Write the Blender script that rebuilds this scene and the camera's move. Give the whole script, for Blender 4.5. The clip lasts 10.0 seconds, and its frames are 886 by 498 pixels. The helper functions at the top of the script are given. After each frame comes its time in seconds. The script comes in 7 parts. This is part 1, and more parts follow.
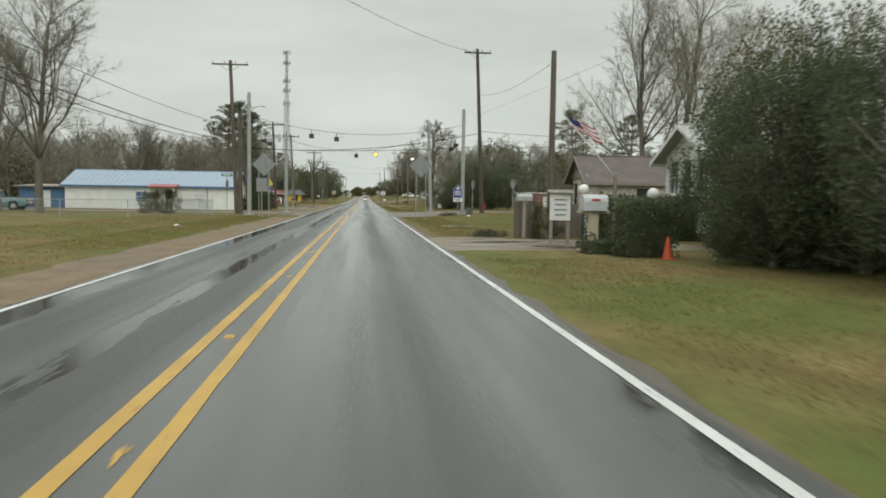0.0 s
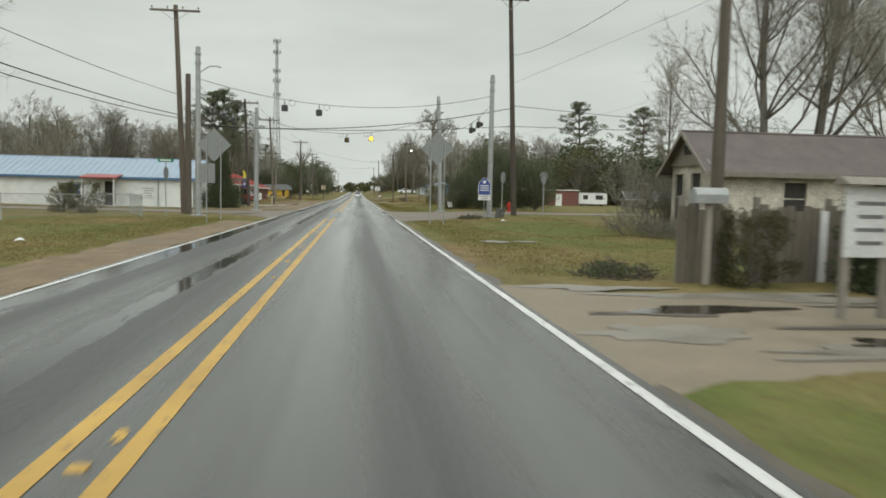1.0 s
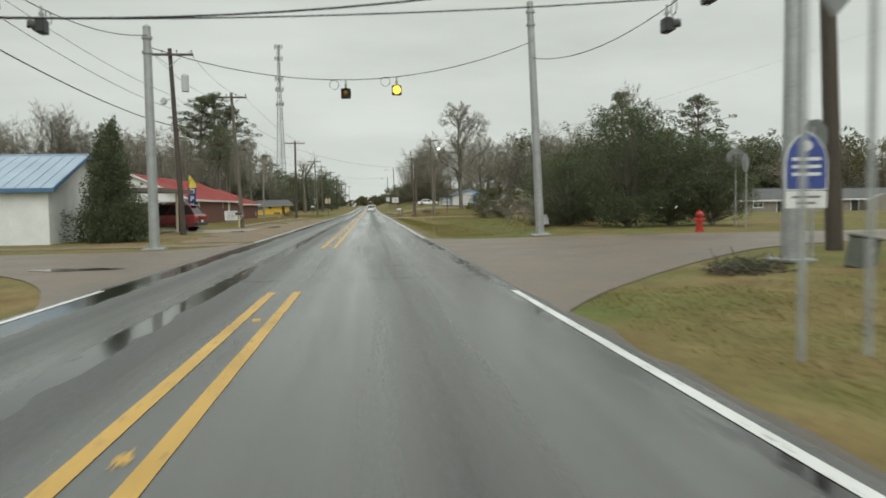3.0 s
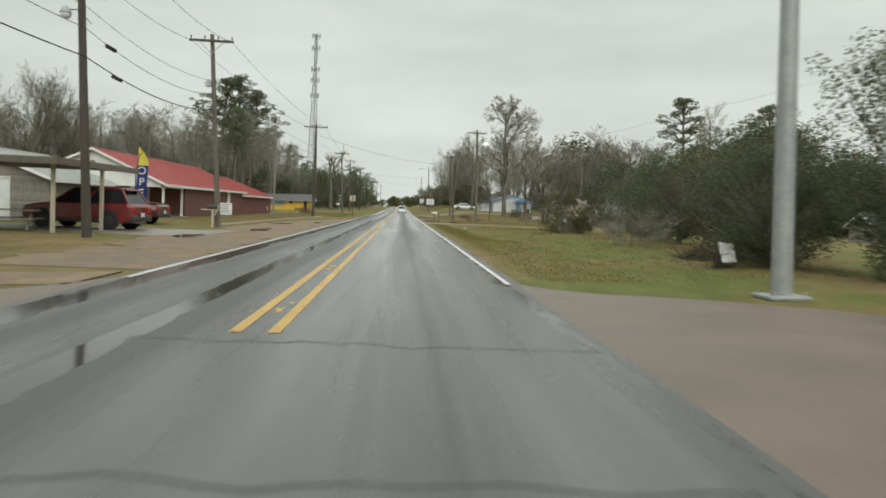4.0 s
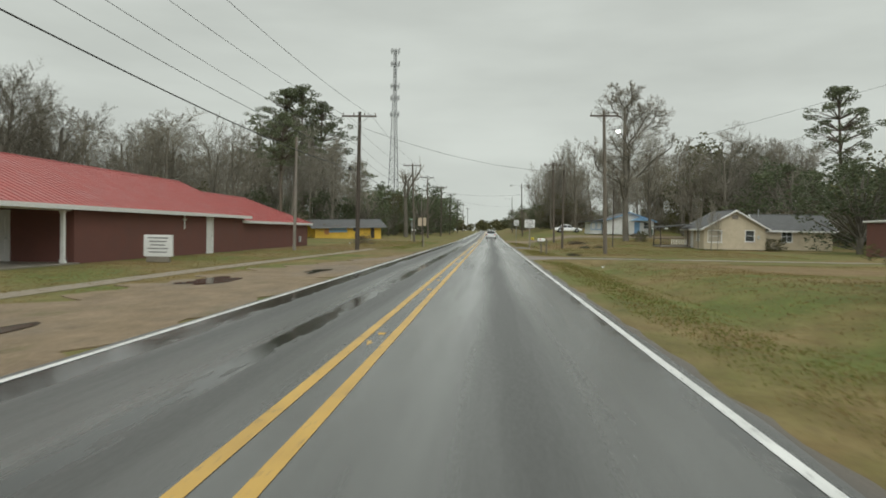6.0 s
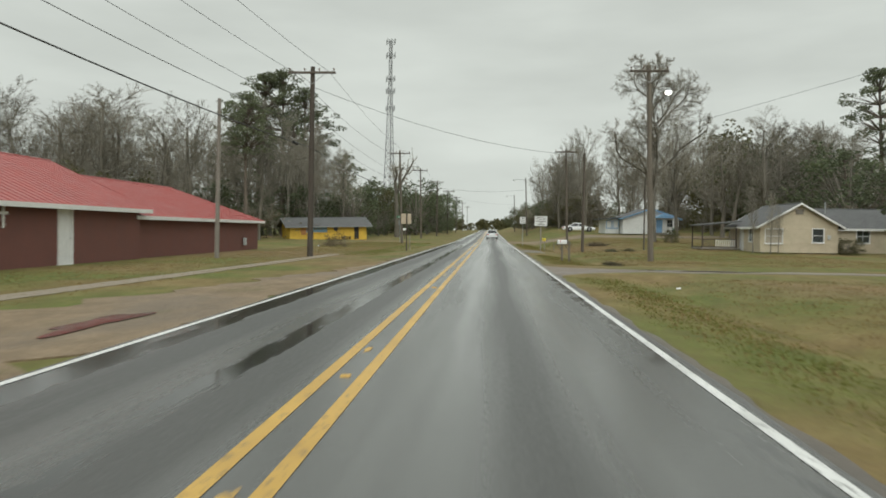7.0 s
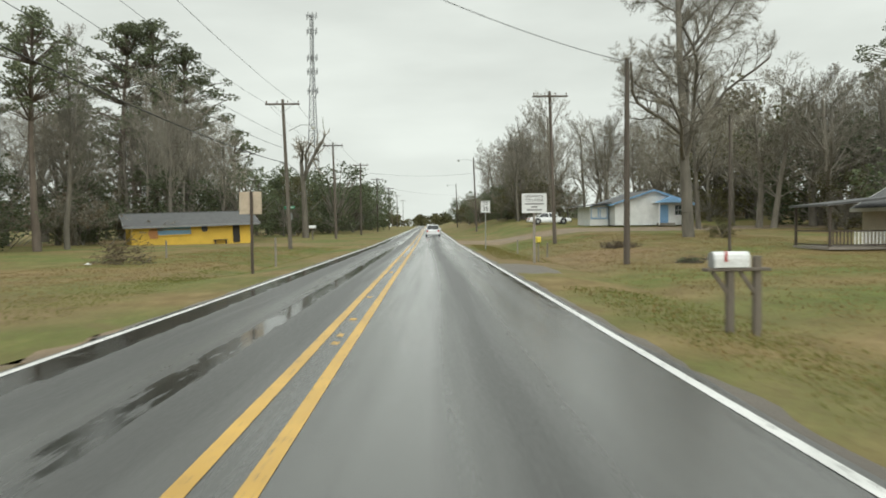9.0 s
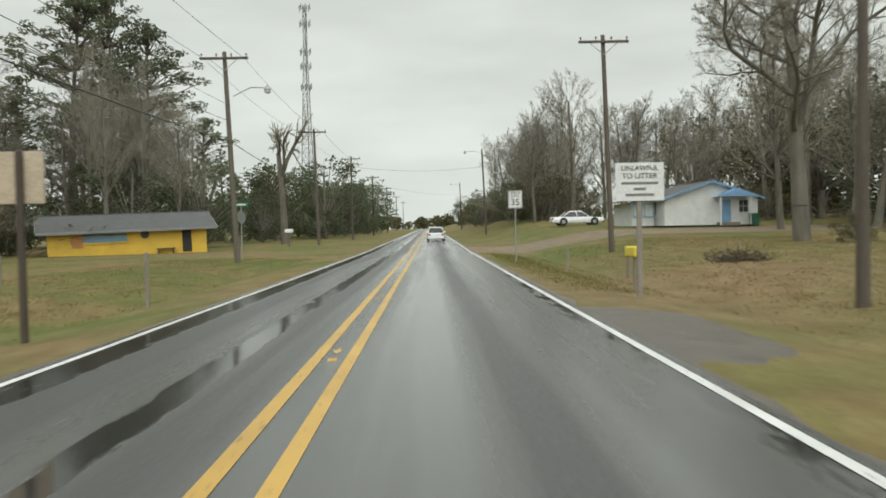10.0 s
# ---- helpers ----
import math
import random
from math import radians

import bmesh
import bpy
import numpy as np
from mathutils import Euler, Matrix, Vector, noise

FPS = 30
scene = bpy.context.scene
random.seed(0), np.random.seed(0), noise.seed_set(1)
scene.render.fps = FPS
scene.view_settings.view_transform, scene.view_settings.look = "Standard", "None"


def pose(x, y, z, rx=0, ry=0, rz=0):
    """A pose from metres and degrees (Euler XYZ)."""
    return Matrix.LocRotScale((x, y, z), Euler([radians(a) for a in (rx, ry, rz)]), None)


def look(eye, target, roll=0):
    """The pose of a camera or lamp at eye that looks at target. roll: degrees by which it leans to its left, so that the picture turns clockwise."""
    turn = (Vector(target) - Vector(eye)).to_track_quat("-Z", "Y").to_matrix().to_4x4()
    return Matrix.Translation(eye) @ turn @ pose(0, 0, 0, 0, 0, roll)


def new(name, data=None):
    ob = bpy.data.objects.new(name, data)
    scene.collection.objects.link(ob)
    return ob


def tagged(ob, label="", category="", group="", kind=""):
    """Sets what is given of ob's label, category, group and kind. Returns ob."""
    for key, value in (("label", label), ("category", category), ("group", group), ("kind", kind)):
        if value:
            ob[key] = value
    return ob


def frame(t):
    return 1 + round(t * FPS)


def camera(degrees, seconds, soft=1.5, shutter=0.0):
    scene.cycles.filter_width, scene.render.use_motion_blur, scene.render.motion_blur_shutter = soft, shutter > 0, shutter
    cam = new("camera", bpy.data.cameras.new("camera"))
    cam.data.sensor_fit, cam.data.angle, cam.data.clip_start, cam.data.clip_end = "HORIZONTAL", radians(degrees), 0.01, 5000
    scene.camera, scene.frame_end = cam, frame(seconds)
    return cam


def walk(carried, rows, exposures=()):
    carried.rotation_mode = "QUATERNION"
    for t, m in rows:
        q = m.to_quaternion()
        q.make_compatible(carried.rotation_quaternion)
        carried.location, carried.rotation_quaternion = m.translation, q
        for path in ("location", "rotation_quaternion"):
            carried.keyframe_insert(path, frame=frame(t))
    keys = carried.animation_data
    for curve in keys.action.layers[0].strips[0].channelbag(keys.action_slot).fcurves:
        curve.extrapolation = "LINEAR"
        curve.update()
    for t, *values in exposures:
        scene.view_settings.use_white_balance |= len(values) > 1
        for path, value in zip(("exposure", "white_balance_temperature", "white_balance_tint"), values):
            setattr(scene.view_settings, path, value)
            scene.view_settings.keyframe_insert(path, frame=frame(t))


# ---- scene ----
cam = camera(61.0, 10.0, soft=1.75, shutter=0.25)
PATH = [
    (0, (1.383, -1.379, 1.481), (1.593, 0.605, 1.346), 0.8),
    (0.5, (1.425, 6.62, 1.49), (1.646, 8.603, 1.351), 1.0),
    (1, (1.421, 14.58, 1.47), (1.651, 16.561, 1.326), 1.3),
    (1.5, (1.387, 22.746, 1.481), (1.629, 24.727, 1.338), 1.1),
    (2, (1.361, 30.19, 1.482), (1.615, 32.168, 1.342), 0.1),
    (3.5, (1.398, 53.831, 1.292), (1.545, 55.823, 1.185), -0.2),
    (4, (1.49, 62.333, 1.383), (1.606, 64.327, 1.278), 2.5),
    (4.5, (1.614, 69.483, 1.486), (1.661, 71.48, 1.384), 4.5),
    (5, (1.644, 77.073, 1.517), (1.598, 79.071, 1.429), 5.2),
    (5.5, (1.608, 84.544, 1.523), (1.49, 86.54, 1.474), 1.2),
    (7, (1.45, 107.042, 1.503), (1.325, 109.037, 1.453), 0.8),
    (7.5, (1.43, 115.52, 1.512), (1.371, 117.519, 1.46), 0.6),
    (8, (1.323, 123.28, 1.484), (1.342, 125.279, 1.431), 0.4),
    (8.5, (1.245, 131.079, 1.46), (1.274, 133.078, 1.405), -0.5),
    (9, (1.2, 138.764, 1.45), (1.238, 140.763, 1.39), -0.6),
    (9.5, (1.194, 146.624, 1.45), (1.229, 148.623, 1.397), -0.2),
    (10, (1.12, 154.168, 1.45), (1.154, 156.167, 1.397), -1.1),
]
walk(cam, [(r[0], look(r[1], r[2], r[3])) for r in PATH], exposures=[(t, e, 6500, 6) for t, e in (
    (0, 0.0), (2, 0.0), (3.5, 0.06), (4, 0.1), (4.5, 0.08), (5, -0.08), (5.5, -0.14), (7, 0.0), (8, -0.02), (8.5, 0.14), (9, 0.3), (9.5, 0.2), (10, 0.18))])

# ---- world and light: overcast, wet winter day ----
world = bpy.data.worlds.new("overcast_sky")
scene.world = world
world.use_nodes = True
wn, wl = world.node_tree.nodes, world.node_tree.links
wn.clear()
w_out = wn.new("ShaderNodeOutputWorld")
w_bg = wn.new("ShaderNodeBackground")
w_tc = wn.new("ShaderNodeTexCoord")
w_sep = wn.new("ShaderNodeSeparateXYZ")
wl.new(w_tc.outputs["Generated"], w_sep.inputs[0])
w_ramp = wn.new("ShaderNodeValToRGB")          # dull near the skyline, brighter overhead
w_ramp.color_ramp.interpolation = "EASE"
w_ramp.color_ramp.elements[0].position, w_ramp.color_ramp.elements[0].color = 0.0, (0.665, 0.695, 0.66, 1)
w_ramp.color_ramp.elements[1].position, w_ramp.color_ramp.elements[1].color = 1.0, (1.45, 1.5, 1.46, 1)
e = w_ramp.color_ramp.elements.new(0.3)
e.color = (0.615, 0.64, 0.61, 1)
wl.new(w_sep.outputs["Z"], w_ramp.inputs[0])
w_map = wn.new("ShaderNodeMapping")
w_map.inputs["Scale"].default_value = (1.5, 1.5, 6.0)
wl.new(w_tc.outputs["Generated"], w_map.inputs[0])
w_noise = wn.new("ShaderNodeTexNoise")
w_noise.inputs["Scale"].default_value, w_noise.inputs["Detail"].default_value = 2.2, 5
wl.new(w_map.outputs[0], w_noise.inputs["Vector"])
w_cl = wn.new("ShaderNodeMapRange")
w_cl.inputs["From Min"].default_value, w_cl.inputs["From Max"].default_value = 0.3, 0.7
w_cl.inputs["To Min"].default_value, w_cl.inputs["To Max"].default_value = 0.88, 1.07
wl.new(w_noise.outputs["Fac"], w_cl.inputs["Value"])
w_mul = wn.new("ShaderNodeVectorMath")
w_mul.operation = "SCALE"
wl.new(w_ramp.outputs["Color"], w_mul.inputs[0])
wl.new(w_cl.outputs[0], w_mul.inputs["Scale"])
wl.new(w_mul.outputs[0], w_bg.inputs["Color"])
w_bg.inputs["Strength"].default_value = 1.0
wl.new(w_bg.outputs[0], w_out.inputs[0])

sun_data = bpy.data.lights.new("sun", "SUN")
sun_data.energy, sun_data.angle, sun_data.color = 1.25, radians(60), (1.0, 0.985, 0.95)
sun_ob = new("sun", sun_data)
sun_ob.matrix_world = look((8, -45, 50), (0, 20, 0))

# ---- materials ----
def mat(name):
    m = bpy.data.materials.new(name)
    m.use_nodes = True
    return m, m.node_tree.nodes, m.node_tree.links, m.node_tree.nodes["Principled BSDF"]


def noise_node(n, l, scale, detail=4.0, stretch=(1, 1, 1), rough=0.55, coord="Object"):
    tc, mp, nz = n.new("ShaderNodeTexCoord"), n.new("ShaderNodeMapping"), n.new("ShaderNodeTexNoise")
    mp.inputs["Scale"].default_value = stretch
    nz.inputs["Scale"].default_value, nz.inputs["Detail"].default_value, nz.inputs["Roughness"].default_value = scale, detail, rough
    l.new(tc.outputs[coord], mp.inputs[0])
    l.new(mp.outputs[0], nz.inputs["Vector"])
    return nz.outputs["Fac"]


def ramp(n, l, fac, stops):
    r = n.new("ShaderNodeValToRGB")
    els = r.color_ramp.elements
    els[0].position, els[0].color = stops[0][0], (*stops[0][1], 1)
    els[1].position, els[1].color = stops[-1][0], (*stops[-1][1], 1)
    for p, c in stops[1:-1]:
        els.new(p).color = (*c, 1)
    l.new(fac, r.inputs[0])
    return r.outputs["Color"]


def mix(n, l, fac, a, b, how="MIX"):
    m = n.new("ShaderNodeMix")
    m.data_type, m.blend_type = "RGBA", how
    if isinstance(fac, (int, float)):
        m.inputs["Factor"].default_value = fac
    else:
        l.new(fac, m.inputs["Factor"])
    for sock, v in ((m.inputs["A"], a), (m.inputs["B"], b)):
        if isinstance(v, tuple):
            sock.default_value = (*v, 1)
        else:
            l.new(v, sock)
    return m.outputs["Result"]


def rng(n, l, fac, a, b, c, d):
    r = n.new("ShaderNodeMapRange")
    for k, v in (("From Min", a), ("From Max", b), ("To Min", c), ("To Max", d)):
        r.inputs[k].default_value = v
    l.new(fac, r.inputs["Value"])
    return r.outputs[0]


def bump(n, l, b, fac, strength, dist=0.02):
    bp = n.new("ShaderNodeBump")
    bp.inputs["Strength"].default_value, bp.inputs["Distance"].default_value = strength, dist
    l.new(fac, bp.inputs["Height"])
    l.new(bp.outputs[0], b.inputs["Normal"])


def surface(name, dark, light, rough=0.7, scale=6.0, fine=60.0, metal=0.0, bumps=0.15, stretch=(1, 1, 1), random=0.0, spec=0.5):
    """A plain material with stains at one scale and grain at another."""
    m, n, l, b = mat(name)
    big = noise_node(n, l, scale, 5, stretch)
    small = noise_node(n, l, fine, 3, stretch)
    col = ramp(n, l, big, [(0.3, dark), (0.7, light)])
    col = mix(n, l, 0.35, col, ramp(n, l, small, [(0.3, tuple(v * 0.6 for v in dark)), (0.7, tuple(min(1, v * 1.25) for v in light))]))
    if random:
        oi = n.new("ShaderNodeObjectInfo")
        v = n.new("ShaderNodeHueSaturation")
        l.new(rng(n, l, oi.outputs["Random"], 0, 1, 1 - random, 1 + random), v.inputs["Value"])
        l.new(col, v.inputs["Color"])
        col = v.outputs["Color"]
    l.new(col, b.inputs["Base Color"])
    l.new(rng(n, l, big, 0.3, 0.7, max(0.03, rough - 0.12), min(1, rough + 0.1)), b.inputs["Roughness"])
    b.inputs["Metallic"].default_value = metal
    b.inputs["Specular IOR Level"].default_value = spec
    if bumps:
        bump(n, l, b, small, bumps)
    return m


def asphalt(name, dry, wet, streaks):
    """Wet asphalt: aggregate, wheel tracks with painted-in sheen, streaks along the lane where water stands, smooth and
    dark there.
    """
    m, n, l, b = mat(name)
    grain = noise_node(n, l, 90, 3)
    blot = noise_node(n, l, 0.5, 6, (1, 0.35, 1))
    run = noise_node(n, l, 1.0, 5, (1.3, 0.045, 1))
    tc, sep = n.new("ShaderNodeTexCoord"), n.new("ShaderNodeSeparateXYZ")
    l.new(tc.outputs["Object"], sep.inputs[0])
    # worn wheel tracks across both lanes, by the place across the road; their sky sheen is partly put into the colour
    tracks = ramp(n, l, rng(n, l, sep.outputs["X"], -4.0, 4.5, 0, 1), [
        (0.0, (0.7,) * 3), (0.13, (0.35,) * 3), (0.2, (0.9,) * 3), (0.29, (0.45,) * 3), (0.37, (0.95,) * 3), (0.44, (0.45,) * 3),
        (0.53, (0.35,) * 3), (0.6, (0.25,) * 3), (0.69, (0.85,) * 3), (0.77, (0.25,) * 3), (0.86, (0.45,) * 3), (1.0, (0.75,) * 3)])
    lane = n.new("ShaderNodeRGBToBW")
    l.new(tracks, lane.inputs[0])
    add = n.new("ShaderNodeMath")
    add.operation = "MULTIPLY_ADD"
    add.inputs[1].default_value = streaks
    l.new(lane.outputs[0], add.inputs[0])
    l.new(run, add.inputs[2])
    amount = rng(n, l, add.outputs[0], 0.68, 1.2, 0, 1)
    # base colour adds to the sheen: lighter in the smooth tracks, darker between them
    col = mix(n, l, amount, mix(n, l, blot, tuple(v * 0.85 for v in dry), tuple(v * 1.2 for v in dry)), wet)
    col = mix(n, l, rng(n, l, grain, 0.35, 0.7, 0, 0.5), col, tuple(v * 1.7 for v in dry))
    l.new(col, b.inputs["Base Color"])
    rgh = mix(n, l, amount, (0.15, 0.15, 0.15), (0.48, 0.48, 0.48))
    speck = noise_node(n, l, 22, 4, (1, 0.5, 1), 0.7)
    rgh = mix(n, l, rng(n, l, speck, 0.4, 0.7, 0, 0.35), rgh, (0.12, 0.12, 0.12))
    # standing water in the ruts of the far lane
    pud = n.new("ShaderNodeMath")
    pud.operation = "MULTIPLY"
    ruts = ramp(n, l, rng(n, l, sep.outputs["X"], -4.0, 4.5, 0, 1), [
        (0.0, (0,) * 3), (0.1, (0.3,) * 3), (0.13, (1,) * 3), (0.155, (0.8,) * 3), (0.185, (0,) * 3), (0.295, (0,) * 3), (0.325, (1,) * 3),
        (0.34, (0.75,) * 3), (0.36, (0,) * 3), (0.8, (0,) * 3), (0.89, (0.5,) * 3), (0.93, (0,) * 3)])
    rb = n.new("ShaderNodeRGBToBW")
    l.new(ruts, rb.inputs[0])
    l.new(rb.outputs[0], pud.inputs[0])
    l.new(rng(n, l, noise_node(n, l, 1.0, 8, (2.2, 0.13, 1), 0.65), 0.3, 0.48, 0, 1), pud.inputs[1])
    torn = n.new("ShaderNodeMath")
    torn.operation = "MULTIPLY"
    l.new(pud.outputs[0], torn.inputs[0])
    l.new(rng(n, l, noise_node(n, l, 1.0, 6, (5.0, 1.1, 1), 0.7), 0.3, 0.55, 0.25, 1.0), torn.inputs[1])
    still = rng(n, l, torn.outputs[0], 0.28, 0.42, 0, 1)
    l.new(mix(n, l, still, rgh, (0.1,) * 3), b.inputs["Roughness"])
    l.new(mix(n, l, still, col, tuple(v * 0.55 for v in wet)), b.inputs["Base Color"])
    b.inputs["Specular IOR Level"].default_value = 0.5
    bp = n.new("ShaderNodeBump")
    bp.inputs["Distance"].default_value = 0.004
    l.new(rng(n, l, still, 0, 1, 0.35, 0.02), bp.inputs["Strength"])
    l.new(grain, bp.inputs["Height"])
    l.new(bp.outputs[0], b.inputs["Normal"])
    return m


def grass_ground(name):
    """Winter turf: straw, green and bare earth in patches of several sizes."""
    m, n, l, b = mat(name)
    big = noise_node(n, l, 0.16, 6)
    mid = noise_node(n, l, 0.9, 6, (1.6, 0.7, 1))
    fine = noise_node(n, l, 9, 6)
    hair = noise_node(n, l, 45, 3)
    straw = ramp(n, l, mid, [(0.25, (0.116, 0.08, 0.033)), (0.5, (0.182, 0.13, 0.055)), (0.75, (0.25, 0.19, 0.09))])
    green = ramp(n, l, mid, [(0.25, (0.06, 0.086, 0.018)), (0.55, (0.098, 0.128, 0.028)), (0.8, (0.15, 0.155, 0.045))])
    col = mix(n, l, rng(n, l, big, 0.41, 0.6, 0, 0.92), green, straw)
    litter = noise_node(n, l, 0.045, 5)
    col = mix(n, l, rng(n, l, litter, 0.5, 0.64, 0, 0.65), col, ramp(n, l, mid, [(0.3, (0.15, 0.095, 0.052)), (0.7, (0.25, 0.168, 0.105))]))
    col = mix(n, l, rng(n, l, fine, 0.45, 0.7, 0, 0.5), col, (0.08, 0.058, 0.027))
    col = mix(n, l, rng(n, l, hair, 0.45, 0.7, 0, 0.35), col, (0.24, 0.175, 0.075))
    mud = noise_node(n, l, 0.35, 5, (1, 1, 1))
    col = mix(n, l, rng(n, l, mud, 0.66, 0.74, 0, 0.7), col, (0.12, 0.078, 0.045))
    l.new(col, b.inputs["Base Color"])
    b.inputs["Roughness"].default_value = 0.9
    b.inputs["Specular IOR Level"].default_value = 0.2
    bump(n, l, b, fine, 0.8, 0.06)
    return m


def gravel(name):
    """Wet tan grit over old asphalt, with grey patches, wheel-packed mud and weeds creeping in."""
    m, n, l, b = mat(name)
    big = noise_node(n, l, 0.28, 6, (1, 0.55, 1))
    mid = noise_node(n, l, 1.4, 6, (1, 0.6, 1), 0.65)
    fine = noise_node(n, l, 28, 4)
    col = ramp(n, l, mid, [(0.25, (0.115, 0.08, 0.048)), (0.5, (0.205, 0.148, 0.088)), (0.75, (0.3, 0.222, 0.14))])
    col = mix(n, l, rng(n, l, big, 0.52, 0.64, 0, 0.6), col, (0.115, 0.09, 0.066))
    weeds = noise_node(n, l, 0.55, 8, (1.4, 0.5, 1), 0.7)
    col = mix(n, l, rng(n, l, weeds, 0.58, 0.66, 0, 0.75), col, (0.105, 0.092, 0.028))
    col = mix(n, l, rng(n, l, fine, 0.42, 0.72, 0, 0.55), col, (0.26, 0.205, 0.145))
    col = mix(n, l, rng(n, l, fine, 0.58, 0.3, 0, 0.5), col, (0.055, 0.04, 0.028))
    l.new(col, b.inputs["Base Color"])
    l.new(rng(n, l, big, 0.35, 0.65, 0.85, 0.6), b.inputs["Roughness"])
    b.inputs["Specular IOR Level"].default_value = 0.25
    bump(n, l, b, fine, 0.6, 0.02)
    return m


def tinted(name, dark, light, rough=0.8):
    """Leaves, needles and blades: each piece a little different."""
    m, n, l, b = mat(name)
    geo = n.new("ShaderNodeNewGeometry")
    col = ramp(n, l, geo.outputs["Random Per Island"], [(0.0, dark), (1.0, light)])
    oi = n.new("ShaderNodeObjectInfo")
    v = n.new("ShaderNodeHueSaturation")
    l.new(rng(n, l, oi.outputs["Random"], 0, 1, 0.8, 1.2), v.inputs["Value"])
    l.new(col, v.inputs["Color"])
    l.new(v.outputs[0], b.inputs["Base Color"])
    b.inputs["Roughness"].default_value = rough
    b.inputs["Specular IOR Level"].default_value = 0.25
    # thin leaves let part of the light through
    tl, ms = n.new("ShaderNodeBsdfTranslucent"), n.new("ShaderNodeMixShader")
    ms.inputs["Fac"].default_value = 0.4
    l.new(v.outputs[0], tl.inputs["Color"])
    l.new(b.outputs[0], ms.inputs[1])
    l.new(tl.outputs[0], ms.inputs[2])
    l.new(ms.outputs[0], n["Material Output"].inputs["Surface"])
    return m


def road_paint(name, dark, light, rough, bumps=0.1):
    """Traffic paint worn through to the asphalt in flecks and fine cracks."""
    m, n, l, b = mat(name)
    big = noise_node(n, l, 0.8, 5)
    col = ramp(n, l, big, [(0.3, dark), (0.7, light)])
    fleck = noise_node(n, l, 14, 6, (1, 0.45, 1), 0.7)
    far = noise_node(n, l, 0.07, 2)
    add = n.new("ShaderNodeMath")
    add.operation = "MULTIPLY_ADD"
    add.inputs[1].default_value = 0.22
    l.new(far, add.inputs[0])
    l.new(fleck, add.inputs[2])
    col = mix(n, l, rng(n, l, add.outputs[0], 0.69, 0.76, 0, 0.8), col, (0.05, 0.048, 0.044))
    l.new(col, b.inputs["Base Color"])
    b.inputs["Roughness"].default_value = rough
    bump(n, l, b, fleck, bumps, 0.004)
    return m


def glass(name, tint, rough=0.04):
    m, n, l, b = mat(name)
    b.inputs["Base Color"].default_value = (*tint, 1)
    b.inputs["Roughness"].default_value = rough
    b.inputs["Transmission Weight"].default_value = 0.85
    return m


def glow(name, color, strength):
    m, n, l, b = mat(name)
    b.inputs["Base Color"].default_value = (*color, 1)
    b.inputs["Emission Color"].default_value = (*color, 1)
    b.inputs["Emission Strength"].default_value = strength
    return m


def ribbed_paint(name, dark, light, rough, flake=0.0):
    """Car paint under rain: clear coat and a dusting of drops."""
    m, n, l, b = mat(name)
    drops = noise_node(n, l, 130, 2)
    l.new(ramp(n, l, noise_node(n, l, 3, 4), [(0.3, dark), (0.7, light)]), b.inputs["Base Color"])
    b.inputs["Roughness"].default_value = rough
    b.inputs["Coat Weight"].default_value = 0.8
    b.inputs["Metallic"].default_value = flake
    bump(n, l, b, drops, 0.06, 0.002)
    return m


M_ROAD = asphalt("wet_asphalt", (0.086, 0.087, 0.082), (0.026, 0.026, 0.024), 0.85)
M_SIDE = surface("old_brown_asphalt", (0.1, 0.076, 0.056), (0.175, 0.134, 0.1), 0.5, 0.5, 45, bumps=0.3)
M_GRAVEL = gravel("tan_wet_gravel")
M_CONC = surface("wet_concrete", (0.15, 0.135, 0.108), (0.25, 0.225, 0.185), 0.42, 1.2, 50, bumps=0.2)
M_CRUMB = surface("crumbling_dark_road_edge", (0.055, 0.046, 0.036), (0.125, 0.105, 0.082), 0.55, 1.5, 30, bumps=0.5)
M_PATH = surface("worn_tan_concrete", (0.16, 0.128, 0.086), (0.245, 0.2, 0.142), 0.6, 1.5, 40, bumps=0.3)
M_PUDDLE = surface("standing_water", (0.035, 0.03, 0.024), (0.05, 0.042, 0.033), 0.06, 1, 20, bumps=0.02)
M_TURF = grass_ground("winter_turf")
M_YELLOW = road_paint("yellow_road_paint", (0.40, 0.235, 0.04), (0.56, 0.34, 0.06), 0.4)
M_WHITE = road_paint("white_road_paint", (0.5, 0.5, 0.48), (0.72, 0.72, 0.7), 0.4)
M_SEAL = surface("black_crack_sealant", (0.012, 0.012, 0.012), (0.03, 0.03, 0.03), 0.25, 3, 40)
M_POLE = surface("creosoted_pole_wood", (0.06, 0.047, 0.036), (0.13, 0.108, 0.088), 0.85, 2, 25, stretch=(4, 4, 0.3), bumps=0.4, random=0.35)
M_POLEGREY = surface("greyed_pole_wood", (0.105, 0.088, 0.07), (0.185, 0.16, 0.13), 0.85, 2, 25, stretch=(4, 4, 0.3), bumps=0.4, random=0.15)
M_GREYWOOD = surface("weathered_grey_wood", (0.17, 0.15, 0.125), (0.30, 0.27, 0.235), 0.85, 3, 30, stretch=(3, 3, 0.5), bumps=0.4, random=0.15)
M_TOWER = surface("dull_tower_steel", (0.095, 0.1, 0.105), (0.165, 0.17, 0.175), 0.6, 4, 40, metal=0.3, bumps=0)
M_GALV = surface("galvanised_steel", (0.27, 0.28, 0.28), (0.42, 0.435, 0.43), 0.5, 4, 40, metal=0.35, bumps=0.05)
M_SIGNBACK = surface("dull_aluminium", (0.2, 0.21, 0.21), (0.28, 0.29, 0.29), 0.55, 4, 40, metal=0.3, bumps=0.03)
